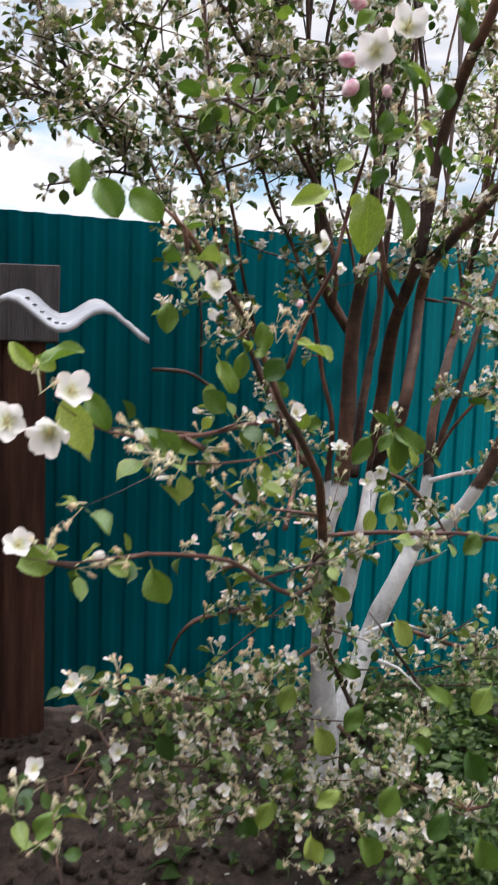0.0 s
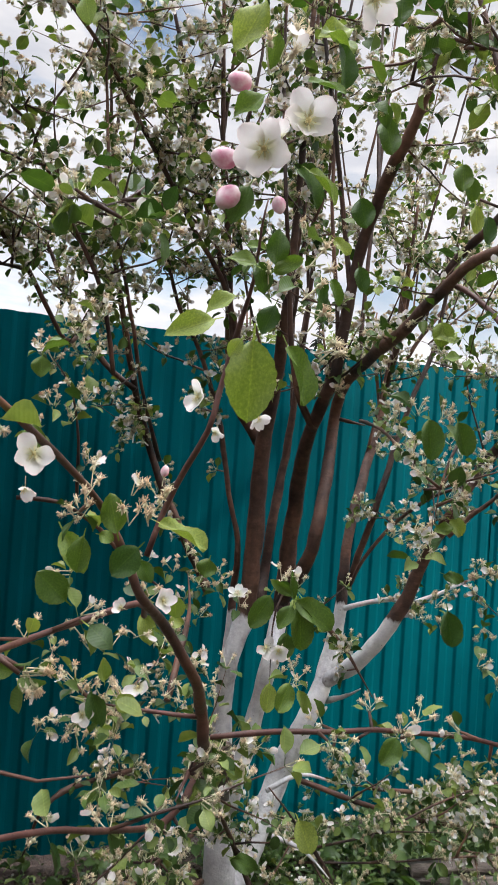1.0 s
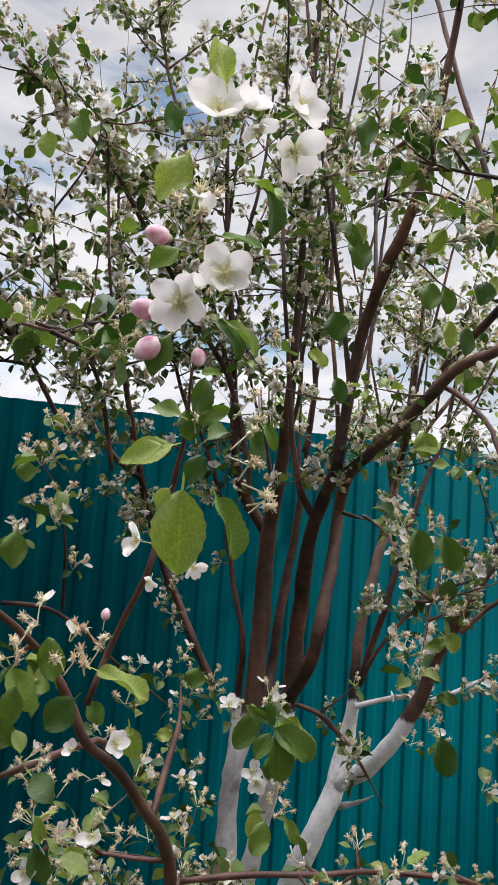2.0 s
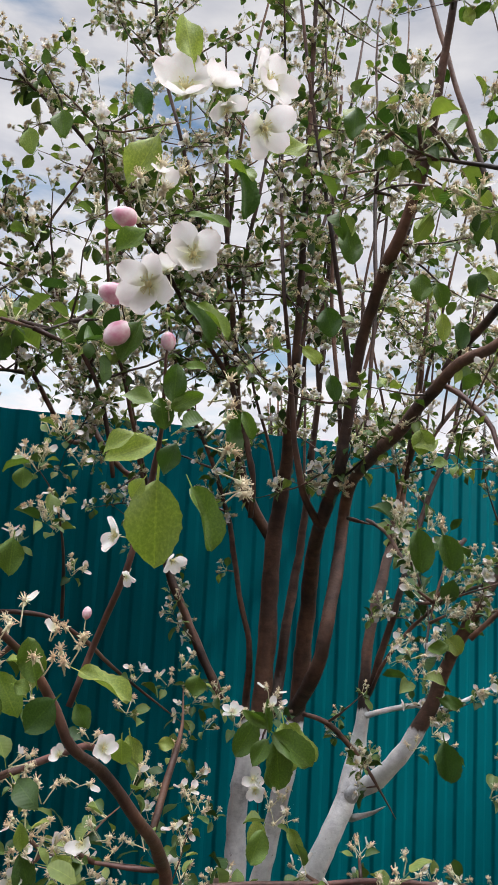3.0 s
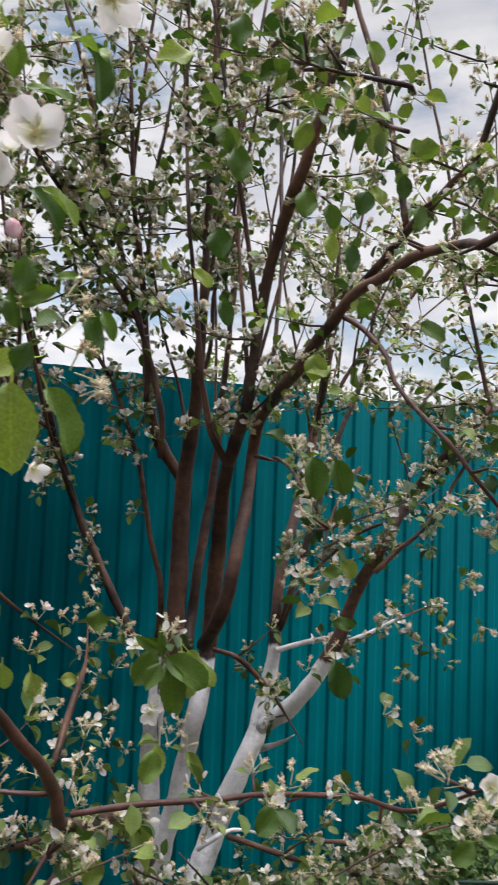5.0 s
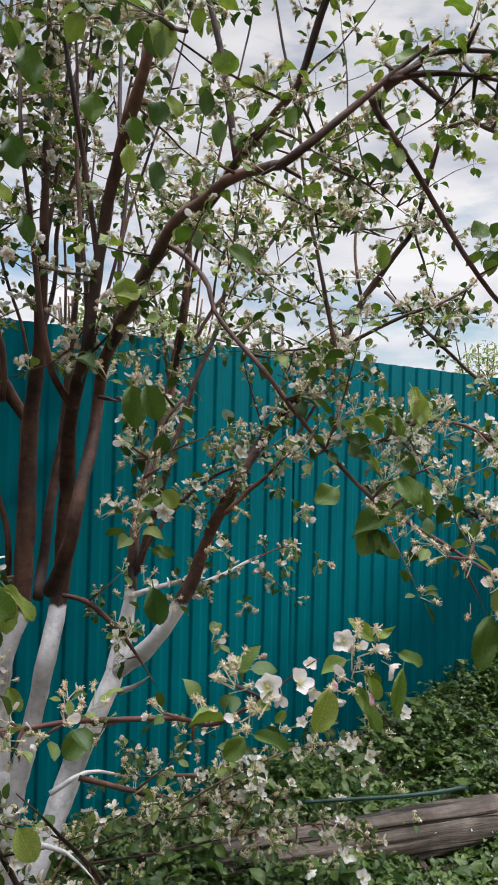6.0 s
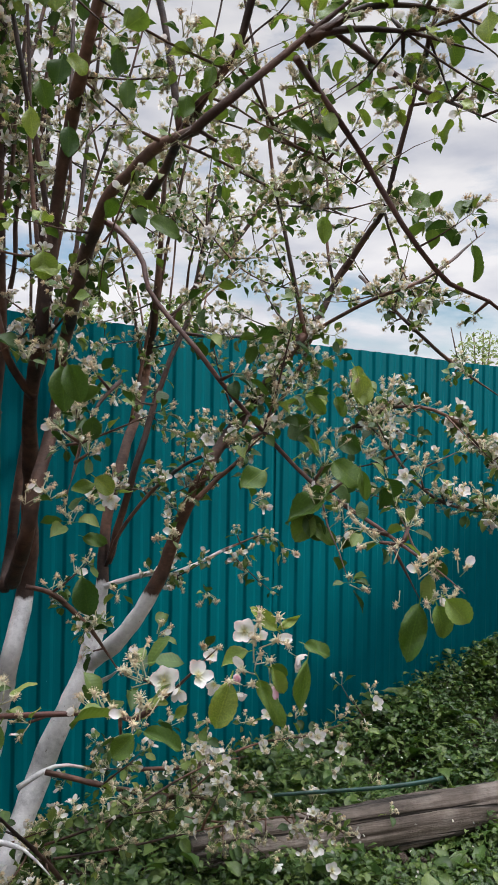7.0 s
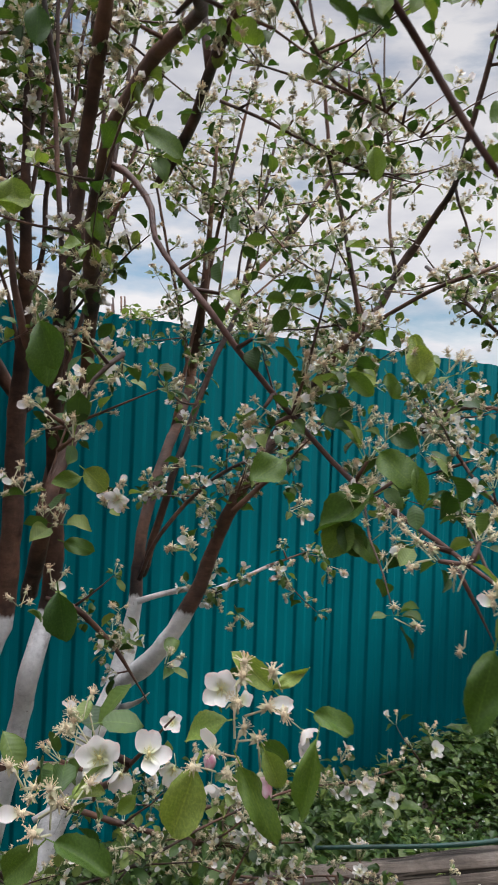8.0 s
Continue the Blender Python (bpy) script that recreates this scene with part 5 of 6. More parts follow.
leaf_at((1.124, 1.979, 1.194), (1.153, 1.970, 1.194), 0.80, (-0.25, -1, 0.3))
cluster((1.238, 1.718, 1.320), (0, -0.5, 0.9), 1, 2, 1.00)
cluster((1.233, 1.723, 1.298), (0, -0.5, 0.9), 1, 2, 1.00)
cluster((1.249, 1.717, 1.303), (0, -0.5, 0.9), 1, 2, 1.00)
leaf_at((1.211, 1.697, 1.299), (1.185, 1.712, 1.243), 0.64, (-0.25, -1, 0.3))
leaf_at((1.244, 1.666, 1.302), (1.258, 1.671, 1.228), 0.55, (-0.25, -1, 0.3))
leaf_at((1.252, 1.663, 1.302), (1.290, 1.659, 1.246), 0.42, (0.4, -0.8, 0.4))
leaf_at((1.244, 1.695, 1.238), (1.245, 1.700, 1.194), 0.69, (-0.25, -1, 0.3))
leaf_at((1.227, 1.711, 1.152), (1.227, 1.717, 1.101), 0.60, (-0.25, -1, 0.3))
leaf_at((1.265, 1.678, 1.149), (1.284, 1.677, 1.109), 0.48, (-0.25, -1, 0.3))
blossom_at((1.214, 1.707, 1.211), (-0.2, -0.9, 0.3), 0.048, 4)
cluster((1.242, 1.704, 1.170), (0, -0.5, 0.6), 0, 3, 1.00)
cluster((1.257, 1.698, 1.179), (0, -0.5, 0.6), 0, 3, 1.00)
cluster((1.268, 1.699, 1.146), (0, -0.5, 0.6), 0, 3, 1.00)
# white flowers on the drooping side twig
blossom_at((0.623, 1.062, 1.393), (0.3, -1, 0.4), 0.050)
blossom_at((0.605, 1.052, 1.357), (-0.2, -0.8, -0.4), 0.055)
blossom_at((0.568, 1.059, 1.365), (0, -1, 0.2), 0.048)
cluster((0.595, 1.065, 1.389), (0, -0.5, 0.6), 0, 2, 1.0)
leaf_at((0.597, 1.065, 1.417), (0.635, 1.065, 1.431), 0.6, (0, -0.7, 1))
leaf_at((0.617, 1.079, 1.386), (0.642, 1.079, 1.333), 0.6)
leaf_at((0.592, 1.069, 1.412), (0.568, 1.069, 1.436), 0.5)
leaf_at((0.639, 1.097, 1.392), (0.661, 1.097, 1.354), 0.5)
leaf_at((0.592, 1.086, 1.424), (0.610, 1.086, 1.412), 0.8)
leaf_at((0.696, 1.166, 1.346), (0.738, 1.166, 1.333), 0.6)
leaf_at((0.751, 1.254, 1.324), (0.783, 1.254, 1.318), 0.7)
leaf_at((0.834, 1.339, 1.362), (0.803, 1.339, 1.391), 0.8)
blossom_at((0.576, 1.134, 1.235), (0, -0.8, 0.5), 0.045)
leaf_at((0.615, 1.141, 1.220), (0.573, 1.141, 1.211), 0.8)
leaf_at((0.701, 1.186, 1.192), (0.669, 1.186, 1.194), 0.7)
leaf_at((0.719, 1.186, 1.192), (0.736, 1.186, 1.149), 0.75)
cluster((0.604, 1.128, 1.227), (0, -0.5, 0.6), 1, 4, 1.0)
leaf_at((0.828, 1.354, 1.430), (0.852, 1.354, 1.386), 0.58)
leaf_at((0.628, 0.992, 1.583), (0.626, 0.992, 1.554), 0.6)
leaf_at((0.641, 0.990, 1.567), (0.657, 0.990, 1.537), 0.8)
leaf_at((0.669, 1.020, 1.567), (0.698, 1.020, 1.545), 0.7)
leaf_at((0.632, 0.992, 1.610), (0.640, 0.992, 1.597), 0.58)
blossom_at((0.618, 0.984, 1.591), (-1, -0.5, 0), 0.025, 3)
blossom_at((0.776, 1.154, 1.508), (-0.2, -1, 0), 0.043, 4)
blossom_at((0.770, 1.155, 1.481), (0, -0.5, -0.8), 0.027, 3)
cluster((0.642, 1.475, 0.934), (0, -0.5, 0.6), 3, 5, 1.1)
cluster((0.703, 1.566, 0.869), (0, -0.5, 0.6), 3, 5, 1.1)
cluster((0.664, 1.470, 0.889), (0, -0.5, 0.6), 3, 3, 1.1)
cluster((0.729, 1.678, 0.715), (0, -0.5, 0.6), 3, 5, 1.1)
cluster((0.706, 1.561, 0.725), (0, -0.5, 0.6), 3, 4, 1.1)
cluster((0.919, 1.893, 0.589), (0, -0.5, 0.6), 3, 6, 1.1)
cluster((0.569, 1.370, 0.838), (0, -0.5, 0.6), 3, 6, 1.1)
cluster((0.562, 1.368, 0.808), (0, -0.5, 0.6), 3, 4, 1.1)
cluster((1.042, 1.909, 0.784), (0, -0.5, 0.6), 3, 6, 1.1)
cluster((1.057, 1.911, 0.735), (0, -0.5, 0.6), 3, 5, 1.1)
cluster((0.766, 1.655, 0.606), (0, -0.5, 0.6), 3, 5, 1.1)
cluster((1.011, 1.848, 0.483), (0, -0.5, 0.6), 3, 6, 1.1)
cluster((1.155, 1.843, 0.402), (0, -0.5, 0.6), 3, 5, 1.1)
cluster((1.324, 1.744, 0.468), (0, -0.5, 0.6), 3, 6, 1.1)
cluster((1.393, 1.744, 0.419), (0, -0.5, 0.6), 3, 6, 1.1)
cluster((1.629, 2.000, 0.351), (0, -0.5, 0.6), 3, 5, 1.1)
cluster((1.391, 2.105, 0.336), (0, -0.5, 0.6), 3, 5, 1.1)
cluster((1.313, 1.640, 0.425), (0, -0.5, 0.6), 3, 6, 1.1)
cluster((1.444, 1.644, 0.427), (0, -0.5, 0.6), 3, 6, 1.1)
cluster((1.158, 1.738, 0.380), (0, -0.5, 0.6), 3, 5, 1.1)
blossom_at((0.640, 1.426, 0.959), (-0.2, -0.8, 0.6), 0.039, 4)
blossom_at((0.711, 1.544, 0.878), (-0.2, -0.8, 0.6), 0.038, 4)
blossom_at((0.591, 1.351, 0.878), (-0.2, -0.8, 0.6), 0.042, 4)
blossom_at((0.729, 1.622, 0.744), (-0.2, -0.8, 0.6), 0.048, 4)
blossom_at((0.953, 1.749, 0.573), (-0.2, -0.8, 0.6), 0.040, 4)
blossom_at((1.517, 2.103, 0.393), (-0.2, -0.8, 0.6), 0.066, 4)
blossom_at((1.391, 1.694, 0.464), (-0.2, -0.8, 0.6), 0.054, 4)
leaf_at((0.681, 1.566, 0.900), (0.707, 1.566, 0.916), 0.65)
leaf_at((0.614, 1.314, 0.834), (0.592, 1.314, 0.800), 0.65)
leaf_at((0.827, 1.785, 0.688), (0.850, 1.785, 0.630), 0.65)
leaf_at((1.024, 1.845, 0.457), (1.051, 1.845, 0.402), 0.65)
leaf_at((1.231, 2.107, 0.397), (1.202, 2.107, 0.359), 0.65)
leaf_at((1.185, 1.878, 0.924), (1.166, 1.878, 0.863), 0.65)
leaf_at((1.104, 1.640, 0.525), (1.117, 1.640, 0.467), 0.65)
leaf_at((1.269, 1.991, 0.913), (1.313, 1.991, 0.870), 0.65)
# blossoming tip of the long low twig
blossom_at((1.401, 1.079, 1.332), (-0.5, -0.8, 0.35), 0.030)
blossom_at((1.346, 1.119, 1.288), (-0.4, -0.85, 0.3), 0.038)
blossom_at((1.367, 1.098, 1.294), (-0.1, -0.7, 0.7), 0.032, 4)
blossom_at((1.380, 1.092, 1.287), (-0.2, -0.8, -0.4), 0.025, 3)
blossom_at((1.383, 1.103, 1.308), (-0.5, -0.7, 0.4), 0.018)
blossom_at((1.396, 1.079, 1.280), (-0.3, -0.6, -0.7), 0.021, 3)
blossom_at((1.448, 1.065, 1.306), (0.3, -0.8, -0.3), 0.029, 3)
blossom_at((1.357, 1.113, 1.280), (-0.2, -0.6, -0.6), 0.025, 3)
bud_at((1.424, 1.069, 1.277), (0.1, -0.2, -1), 0.020)
bud_at((1.401, 1.090, 1.288), (-0.2, -0.3, -1), 0.012)
leaf_at((1.426, 1.066, 1.333), (1.405, 1.076, 1.353), 0.46, (-0.3, -0.8, 0.6))
leaf_at((1.425, 1.066, 1.333), (1.444, 1.056, 1.346), 0.30, (-0.45, -0.9, 0.3))
leaf_at((1.447, 1.055, 1.321), (1.466, 1.046, 1.309), 0.66, (0, -0.6, 0.9))
leaf_at((1.442, 1.044, 1.311), (1.438, 1.048, 1.267), 0.29, (-0.7, -0.8, 0.2))
leaf_at((1.409, 1.067, 1.293), (1.427, 1.059, 1.252), 0.37, (-0.45, -0.9, 0.3))
leaf_at((1.387, 1.078, 1.292), (1.377, 1.085, 1.250), 0.55, (-0.45, -0.9, 0.3))
leaf_at((1.405, 1.077, 1.315), (1.383, 1.089, 1.304), 0.64, (-0.3, -0.6, 0.8))
leaf_at((1.425, 1.077, 1.299), (1.441, 1.069, 1.291), 0.67, (-0.45, -0.9, 0.3))
leaf_at((1.316, 1.094, 1.258), (1.343, 1.080, 1.242), 0.50, (-0.2, -0.6, 1))
leaf_at((1.309, 1.097, 1.256), (1.294, 1.106, 1.237), 0.72, (-0.45, -0.9, 0.3))
leaf_at((1.333, 1.126, 1.266), (1.349, 1.118, 1.271), 0.73, (-0.2, -0.6, 0.9))
leaf_at((1.369, 1.121, 1.262), (1.361, 1.126, 1.251), 0.68, (-0.45, -0.9, 0.3))
leaf_at((1.424, 1.068, 1.299), (1.434, 1.064, 1.277), 0.58, (-0.45, -0.9, 0.3))
cluster((1.413, 1.073, 1.319), (-0.3, -0.6, 0.4), 0, 2, 1.00)
cluster((1.416, 1.071, 1.327), (-0.3, -0.6, 0.4), 0, 2, 1.00)
cluster((1.409, 1.076, 1.304), (-0.3, -0.6, 0.4), 0, 2, 1.00)
cluster((1.401, 1.081, 1.285), (-0.3, -0.6, 0.4), 0, 2, 1.00)
cluster((1.411, 1.075, 1.295), (-0.3, -0.6, 0.4), 0, 2, 1.00)
cluster((1.431, 1.063, 1.329), (-0.3, -0.6, 0.4), 0, 2, 1.00)
cluster((1.347, 1.179, 1.281), (0, -0.5, 0.6), 1, 2, 1.00)
cluster((1.344, 1.181, 1.268), (0, -0.5, 0.6), 1, 2, 1.00)
cluster((1.353, 1.176, 1.288), (0, -0.5, 0.6), 1, 2, 1.00)
cluster((1.320, 1.194, 1.244), (0, -0.5, 0.6), 1, 2, 1.00)
cluster((1.327, 1.191, 1.237), (0, -0.5, 0.6), 1, 2, 1.00)
cluster((1.308, 1.107, 1.266), (0, -0.5, 0.6), 1, 2, 1.00)
cluster((1.316, 1.103, 1.260), (0, -0.5, 0.6), 1, 2, 1.00)
cluster((1.324, 1.099, 1.267), (0, -0.5, 0.6), 1, 2, 1.00)
# flowering low twigs before the weeds
cluster((2.077, 2.015, 0.848), (0, -0.5, 0.6), 3, 4, 1.0)
cluster((2.055, 2.005, 0.775), (0, -0.5, 0.6), 3, 4, 1.0)
cluster((1.910, 1.993, 0.772), (0, -0.5, 0.6), 3, 4, 1.0)
cluster((2.240, 2.047, 0.758), (0, -0.5, 0.6), 3, 4, 1.0)
cluster((2.353, 2.096, 0.772), (0, -0.5, 0.6), 3, 4, 1.0)
cluster((2.350, 2.077, 0.697), (0, -0.5, 0.6), 3, 4, 1.0)
cluster((2.215, 2.099, 0.802), (0, -0.5, 0.6), 3, 4, 1.0)
cluster((2.054, 2.105, 0.811), (0, -0.5, 0.6), 3, 4, 1.0)
cluster((1.920, 2.091, 0.827), (0, -0.5, 0.6), 3, 4, 1.0)
cluster((2.182, 2.114, 0.745), (0, -0.5, 0.6), 3, 4, 1.0)
cluster((2.095, 2.100, 0.649), (0, -0.5, 0.6), 3, 4, 1.0)
cluster((2.300, 2.133, 0.643), (0, -0.5, 0.6), 3, 4, 1.0)
cluster((2.381, 2.150, 0.604), (0, -0.5, 0.6), 3, 4, 1.0)
cluster((1.924, 2.149, 0.738), (0, -0.5, 0.6), 3, 4, 1.0)
cluster((1.807, 2.157, 0.834), (0, -0.5, 0.6), 3, 4, 1.0)
cluster((1.894, 2.184, 0.812), (0, -0.5, 0.6), 3, 4, 1.0)
cluster((2.075, 2.159, 0.574), (0, -0.5, 0.6), 3, 4, 1.0)
cluster((2.261, 2.167, 0.519), (0, -0.5, 0.6), 3, 4, 1.0)
cluster((2.344, 2.174, 0.465), (0, -0.5, 0.6), 3, 4, 1.0)
cluster((1.721, 2.176, 0.630), (0, -0.5, 0.6), 3, 4, 1.0)
cluster((1.767, 2.180, 0.551), (0, -0.5, 0.6), 3, 4, 1.0)
cluster((1.662, 2.198, 0.647), (0, -0.5, 0.6), 3, 4, 1.0)
cluster((1.715, 2.194, 0.502), (0, -0.5, 0.6), 3, 4, 1.0)
cluster((2.048, 2.220, 0.460), (0, -0.5, 0.6), 3, 4, 1.0)
cluster((2.632, 2.313, 0.621), (0, -0.5, 0.6), 3, 4, 1.0)
cluster((2.686, 2.338, 0.720), (0, -0.5, 0.6), 3, 4, 1.0)
cluster((2.679, 2.310, 0.445), (0, -0.5, 0.6), 3, 4, 1.0)
cluster((2.529, 2.318, 0.278), (0, -0.5, 0.6), 3, 4, 1.0)
cluster((2.427, 2.330, 0.267), (0, -0.5, 0.6), 3, 4, 1.0)
cluster((2.771, 2.327, 0.319), (0, -0.5, 0.6), 3, 4, 1.0)
blossom_at((2.340, 2.067, 0.705), (-0.3, -0.8, 0.5), 0.054, 4)
blossom_at((2.247, 2.046, 0.477), (-0.3, -0.8, 0.5), 0.055, 4)
blossom_at((2.291, 2.034, 0.415), (-0.3, -0.8, 0.5), 0.056, 4)
blossom_at((2.468, 2.074, 0.798), (-0.3, -0.8, 0.5), 0.056, 4)
blossom_at((2.093, 2.061, 0.759), (-0.3, -0.8, 0.5), 0.049, 4)
blossom_at((1.960, 2.027, 0.750), (-0.3, -0.8, 0.5), 0.047, 4)
# spurs on the drooping branch
leaf_at((1.664, 1.286, 1.474), (1.692, 1.268, 1.441), 0.85, (-0.3, -0.9, 0.4))
leaf_at((1.694, 1.267, 1.463), (1.700, 1.263, 1.424), 0.44, (-0.45, -0.9, 0.3))
leaf_at((1.662, 1.288, 1.433), (1.616, 1.318, 1.390), 0.44, (-0.3, -0.6, 0.8))
leaf_at((1.643, 1.301, 1.407), (1.623, 1.314, 1.370), 0.76, (-0.45, -0.9, 0.3))
leaf_at((1.640, 1.303, 1.429), (1.671, 1.283, 1.420), 0.50, (-0.2, -0.6, 0.9))
leaf_at((1.644, 1.300, 1.393), (1.668, 1.285, 1.367), 0.57, (-0.45, -0.9, 0.3))
leaf_at((1.635, 1.306, 1.405), (1.655, 1.293, 1.372), 0.74, (-0.45, -0.9, 0.3))
cluster((1.657, 1.292, 1.411), (0, -0.5, 0.6), 0, 2, 1.00)
cluster((1.667, 1.285, 1.404), (0, -0.5, 0.6), 0, 2, 1.00)
cluster((1.660, 1.290, 1.391), (0, -0.5, 0.6), 0, 2, 1.00)
cluster((1.674, 1.281, 1.396), (0, -0.5, 0.6), 0, 2, 1.00)
cluster((1.647, 1.298, 1.416), (0, -0.5, 0.6), 0, 2, 1.00)
leaf_at((1.636, 1.106, 1.328), (1.626, 1.114, 1.265), 0.47, (-0.5, -0.9, 0.1))
leaf_at((1.633, 1.066, 1.340), (1.653, 1.054, 1.316), 0.81, (-0.45, -0.9, 0.3))
leaf_at((1.644, 1.101, 1.373), (1.661, 1.090, 1.357), 0.65, (-0.45, -0.9, 0.3))
leaf_at((1.639, 1.084, 1.330), (1.647, 1.078, 1.295), 0.67, (-0.45, -0.9, 0.3))
cluster((1.610, 1.123, 1.369), (0, -0.5, 0.6), 0, 2, 1.00)
cluster((1.636, 1.106, 1.367), (0, -0.5, 0.6), 0, 2, 1.00)
cluster((1.648, 1.099, 1.327), (0, -0.5, 0.6), 0, 2, 1.00)
cluster((1.645, 1.100, 1.308), (0, -0.5, 0.6), 0, 2, 1.00)
cluster((1.659, 1.091, 1.326), (0, -0.5, 0.6), 0, 2, 1.00)
cluster((1.634, 1.107, 1.354), (0, -0.5, 0.6), 0, 2, 1.00)
cluster((1.670, 1.084, 1.358), (0, -0.5, 0.6), 0, 2, 1.00)
cluster((1.635, 1.138, 1.337), (-0.1, -0.3, -0.9), 0, 1, 1.00)
leaf_at((1.748, 1.346, 1.607), (1.764, 1.336, 1.570), 0.63, (-0.45, -0.9, 0.3))
leaf_at((1.725, 1.420, 1.550), (1.744, 1.407, 1.576), 1.12, (-0.45, -0.9, 0.3))
leaf_at((1.674, 1.395, 1.526), (1.695, 1.382, 1.510), 1.66, (-0.45, -0.9, 0.3))
leaf_at((1.727, 1.360, 1.564), (1.738, 1.353, 1.536), 0.63, (-0.45, -0.9, 0.3))
leaf_at((1.761, 1.396, 1.504), (1.790, 1.378, 1.488), 0.89, (-0.45, -0.9, 0.3))
cluster((1.673, 1.395, 1.538), (0, -0.5, 0.6), 1, 3, 1.00)
cluster((1.684, 1.388, 1.518), (0, -0.5, 0.6), 1, 3, 1.00)
cluster((1.676, 1.393, 1.571), (0, -0.5, 0.6), 1, 3, 1.00)
cluster((1.747, 1.347, 1.573), (0, -0.5, 0.6), 1, 3, 1.00)
cluster((1.769, 1.333, 1.537), (0, -0.5, 0.6), 1, 3, 1.00)
cluster((1.789, 1.320, 1.533), (0, -0.5, 0.6), 1, 3, 1.00)
cluster((1.708, 1.373, 1.499), (0, -0.5, 0.6), 1, 3, 1.00)
cluster((1.729, 1.360, 1.491), (0, -0.5, 0.6), 1, 3, 1.00)
cluster((1.763, 1.337, 1.484), (0, -0.5, 0.6), 1, 3, 1.00)
cluster((1.782, 1.325, 1.566), (0, -0.5, 0.6), 1, 3, 1.00)
leaf_at((1.546, 1.269, 1.463), (1.515, 1.269, 1.443), 0.8)
leaf_at((1.744, 1.332, 1.594), (1.756, 1.332, 1.552), 0.8)
leaf_at((1.688, 1.380, 1.562), (1.724, 1.380, 1.540), 0.58)
leaf_at((1.367, 1.444, 1.589), (1.386, 1.444, 1.542), 0.65)
cluster((1.331, 1.489, 1.597), (0, -0.5, 0.6), 2, 5, 1.0)
cluster((1.376, 1.494, 1.594), (0, -0.5, 0.6), 2, 4, 1.0)
leaf_at((1.358, 1.451, 1.714), (1.323, 1.451, 1.698), 0.75)
leaf_at((1.335, 1.365, 1.850), (1.336, 1.365, 1.814), 0.7)
leaf_at((1.302, 1.367, 1.895), (1.313, 1.367, 1.866), 0.8)
leaf_at((1.435, 1.357, 1.761), (1.474, 1.357, 1.745), 0.8)
leaf_at((1.364, 1.266, 1.871), (1.364, 1.266, 1.839), 0.58)
leaf_at((1.437, 1.272, 1.877), (1.434, 1.272, 1.851), 0.8)
leaf_at((1.468, 1.272, 1.918), (1.461, 1.272, 1.890), 0.58)
leaf_at((1.783, 1.246, 1.830), (1.757, 1.246, 1.806), 0.9)
leaf_at((1.814, 1.244, 1.793), (1.841, 1.244, 1.771), 0.8)
leaf_at((1.846, 1.223, 1.767), (1.857, 1.223, 1.719), 0.4)
leaf_at((1.574, 1.267, 1.882), (1.609, 1.267, 1.869), 0.6)
leaf_at((1.604, 1.267, 1.879), (1.644, 1.267, 1.879), 0.6)
leaf_at((1.700, 1.134, 1.962), (1.714, 1.134, 1.933), 0.8)
leaf_at((1.718, 1.387, 1.824), (1.724, 1.387, 1.785), 0.6)
leaf_at((1.690, 1.278, 1.930), (1.710, 1.278, 1.913), 0.58)
cluster((1.862, 1.248, 1.816), (0, -0.5, 0.6), 2, 6, 1.0)
cluster((1.629, 1.379, 1.843), (0, -0.5, 0.6), 3, 5, 1.0)
cluster((1.517, 1.413, 1.822), (0, -0.5, 0.6), 3, 6, 1.0)
cluster((1.824, 1.243, 1.776), (0, -0.5, 0.6), 2, 4, 1.0)
cluster((1.431, 1.271, 1.937), (0, -0.5, 0.6), 3, 4, 1.0)
cluster((1.857, 1.382, 1.580), (0, -0.5, 0.6), 3, 4, 1.0)
cluster((1.743, 1.431, 1.619), (0, -0.5, 0.6), 3, 4, 1.0)
# spurs over the tall stems
leaf_at((1.177, 1.369, 1.942), (1.189, 1.369, 1.900), 0.75)
leaf_at((1.176, 1.418, 1.859), (1.188, 1.418, 1.822), 0.85)
leaf_at((1.157, 1.313, 2.061), (1.156, 1.313, 2.023), 0.75)
leaf_at((1.117, 1.359, 2.032), (1.075, 1.359, 2.010), 0.6)
leaf_at((1.214, 1.259, 1.855), (1.217, 1.259, 1.825), 0.85)
leaf_at((1.276, 1.314, 1.837), (1.281, 1.314, 1.805), 0.6)
leaf_at((1.267, 1.222, 1.929), (1.273, 1.222, 1.890), 0.8)
leaf_at((1.335, 1.451, 1.726), (1.339, 1.451, 1.692), 1.0)
leaf_at((1.393, 1.551, 1.598), (1.402, 1.551, 1.534), 0.6)
leaf_at((1.269, 1.248, 2.007), (1.245, 1.248, 2.006), 0.6)
leaf_at((1.229, 1.265, 2.007), (1.200, 1.265, 2.019), 0.6)
leaf_at((1.280, 1.249, 2.029), (1.294, 1.249, 2.007), 0.8)
leaf_at((1.168, 1.468, 1.819), (1.192, 1.468, 1.800), 0.7)
leaf_at((1.208, 1.468, 1.787), (1.218, 1.468, 1.752), 0.6)
leaf_at((1.189, 1.263, 1.978), (1.175, 1.263, 1.949), 0.35)
leaf_at((1.258, 1.228, 2.074), (1.271, 1.228, 2.059), 0.5)
leaf_at((1.295, 1.271, 1.874), (1.290, 1.271, 1.847), 0.9)
leaf_at((1.303, 1.274, 1.882), (1.322, 1.274, 1.867), 0.9)
cluster((1.122, 1.466, 1.812), (0, -0.5, 0.6), 2, 5, 1.0)
cluster((1.187, 1.264, 2.015), (0, -0.5, 0.6), 2, 4, 1.0)
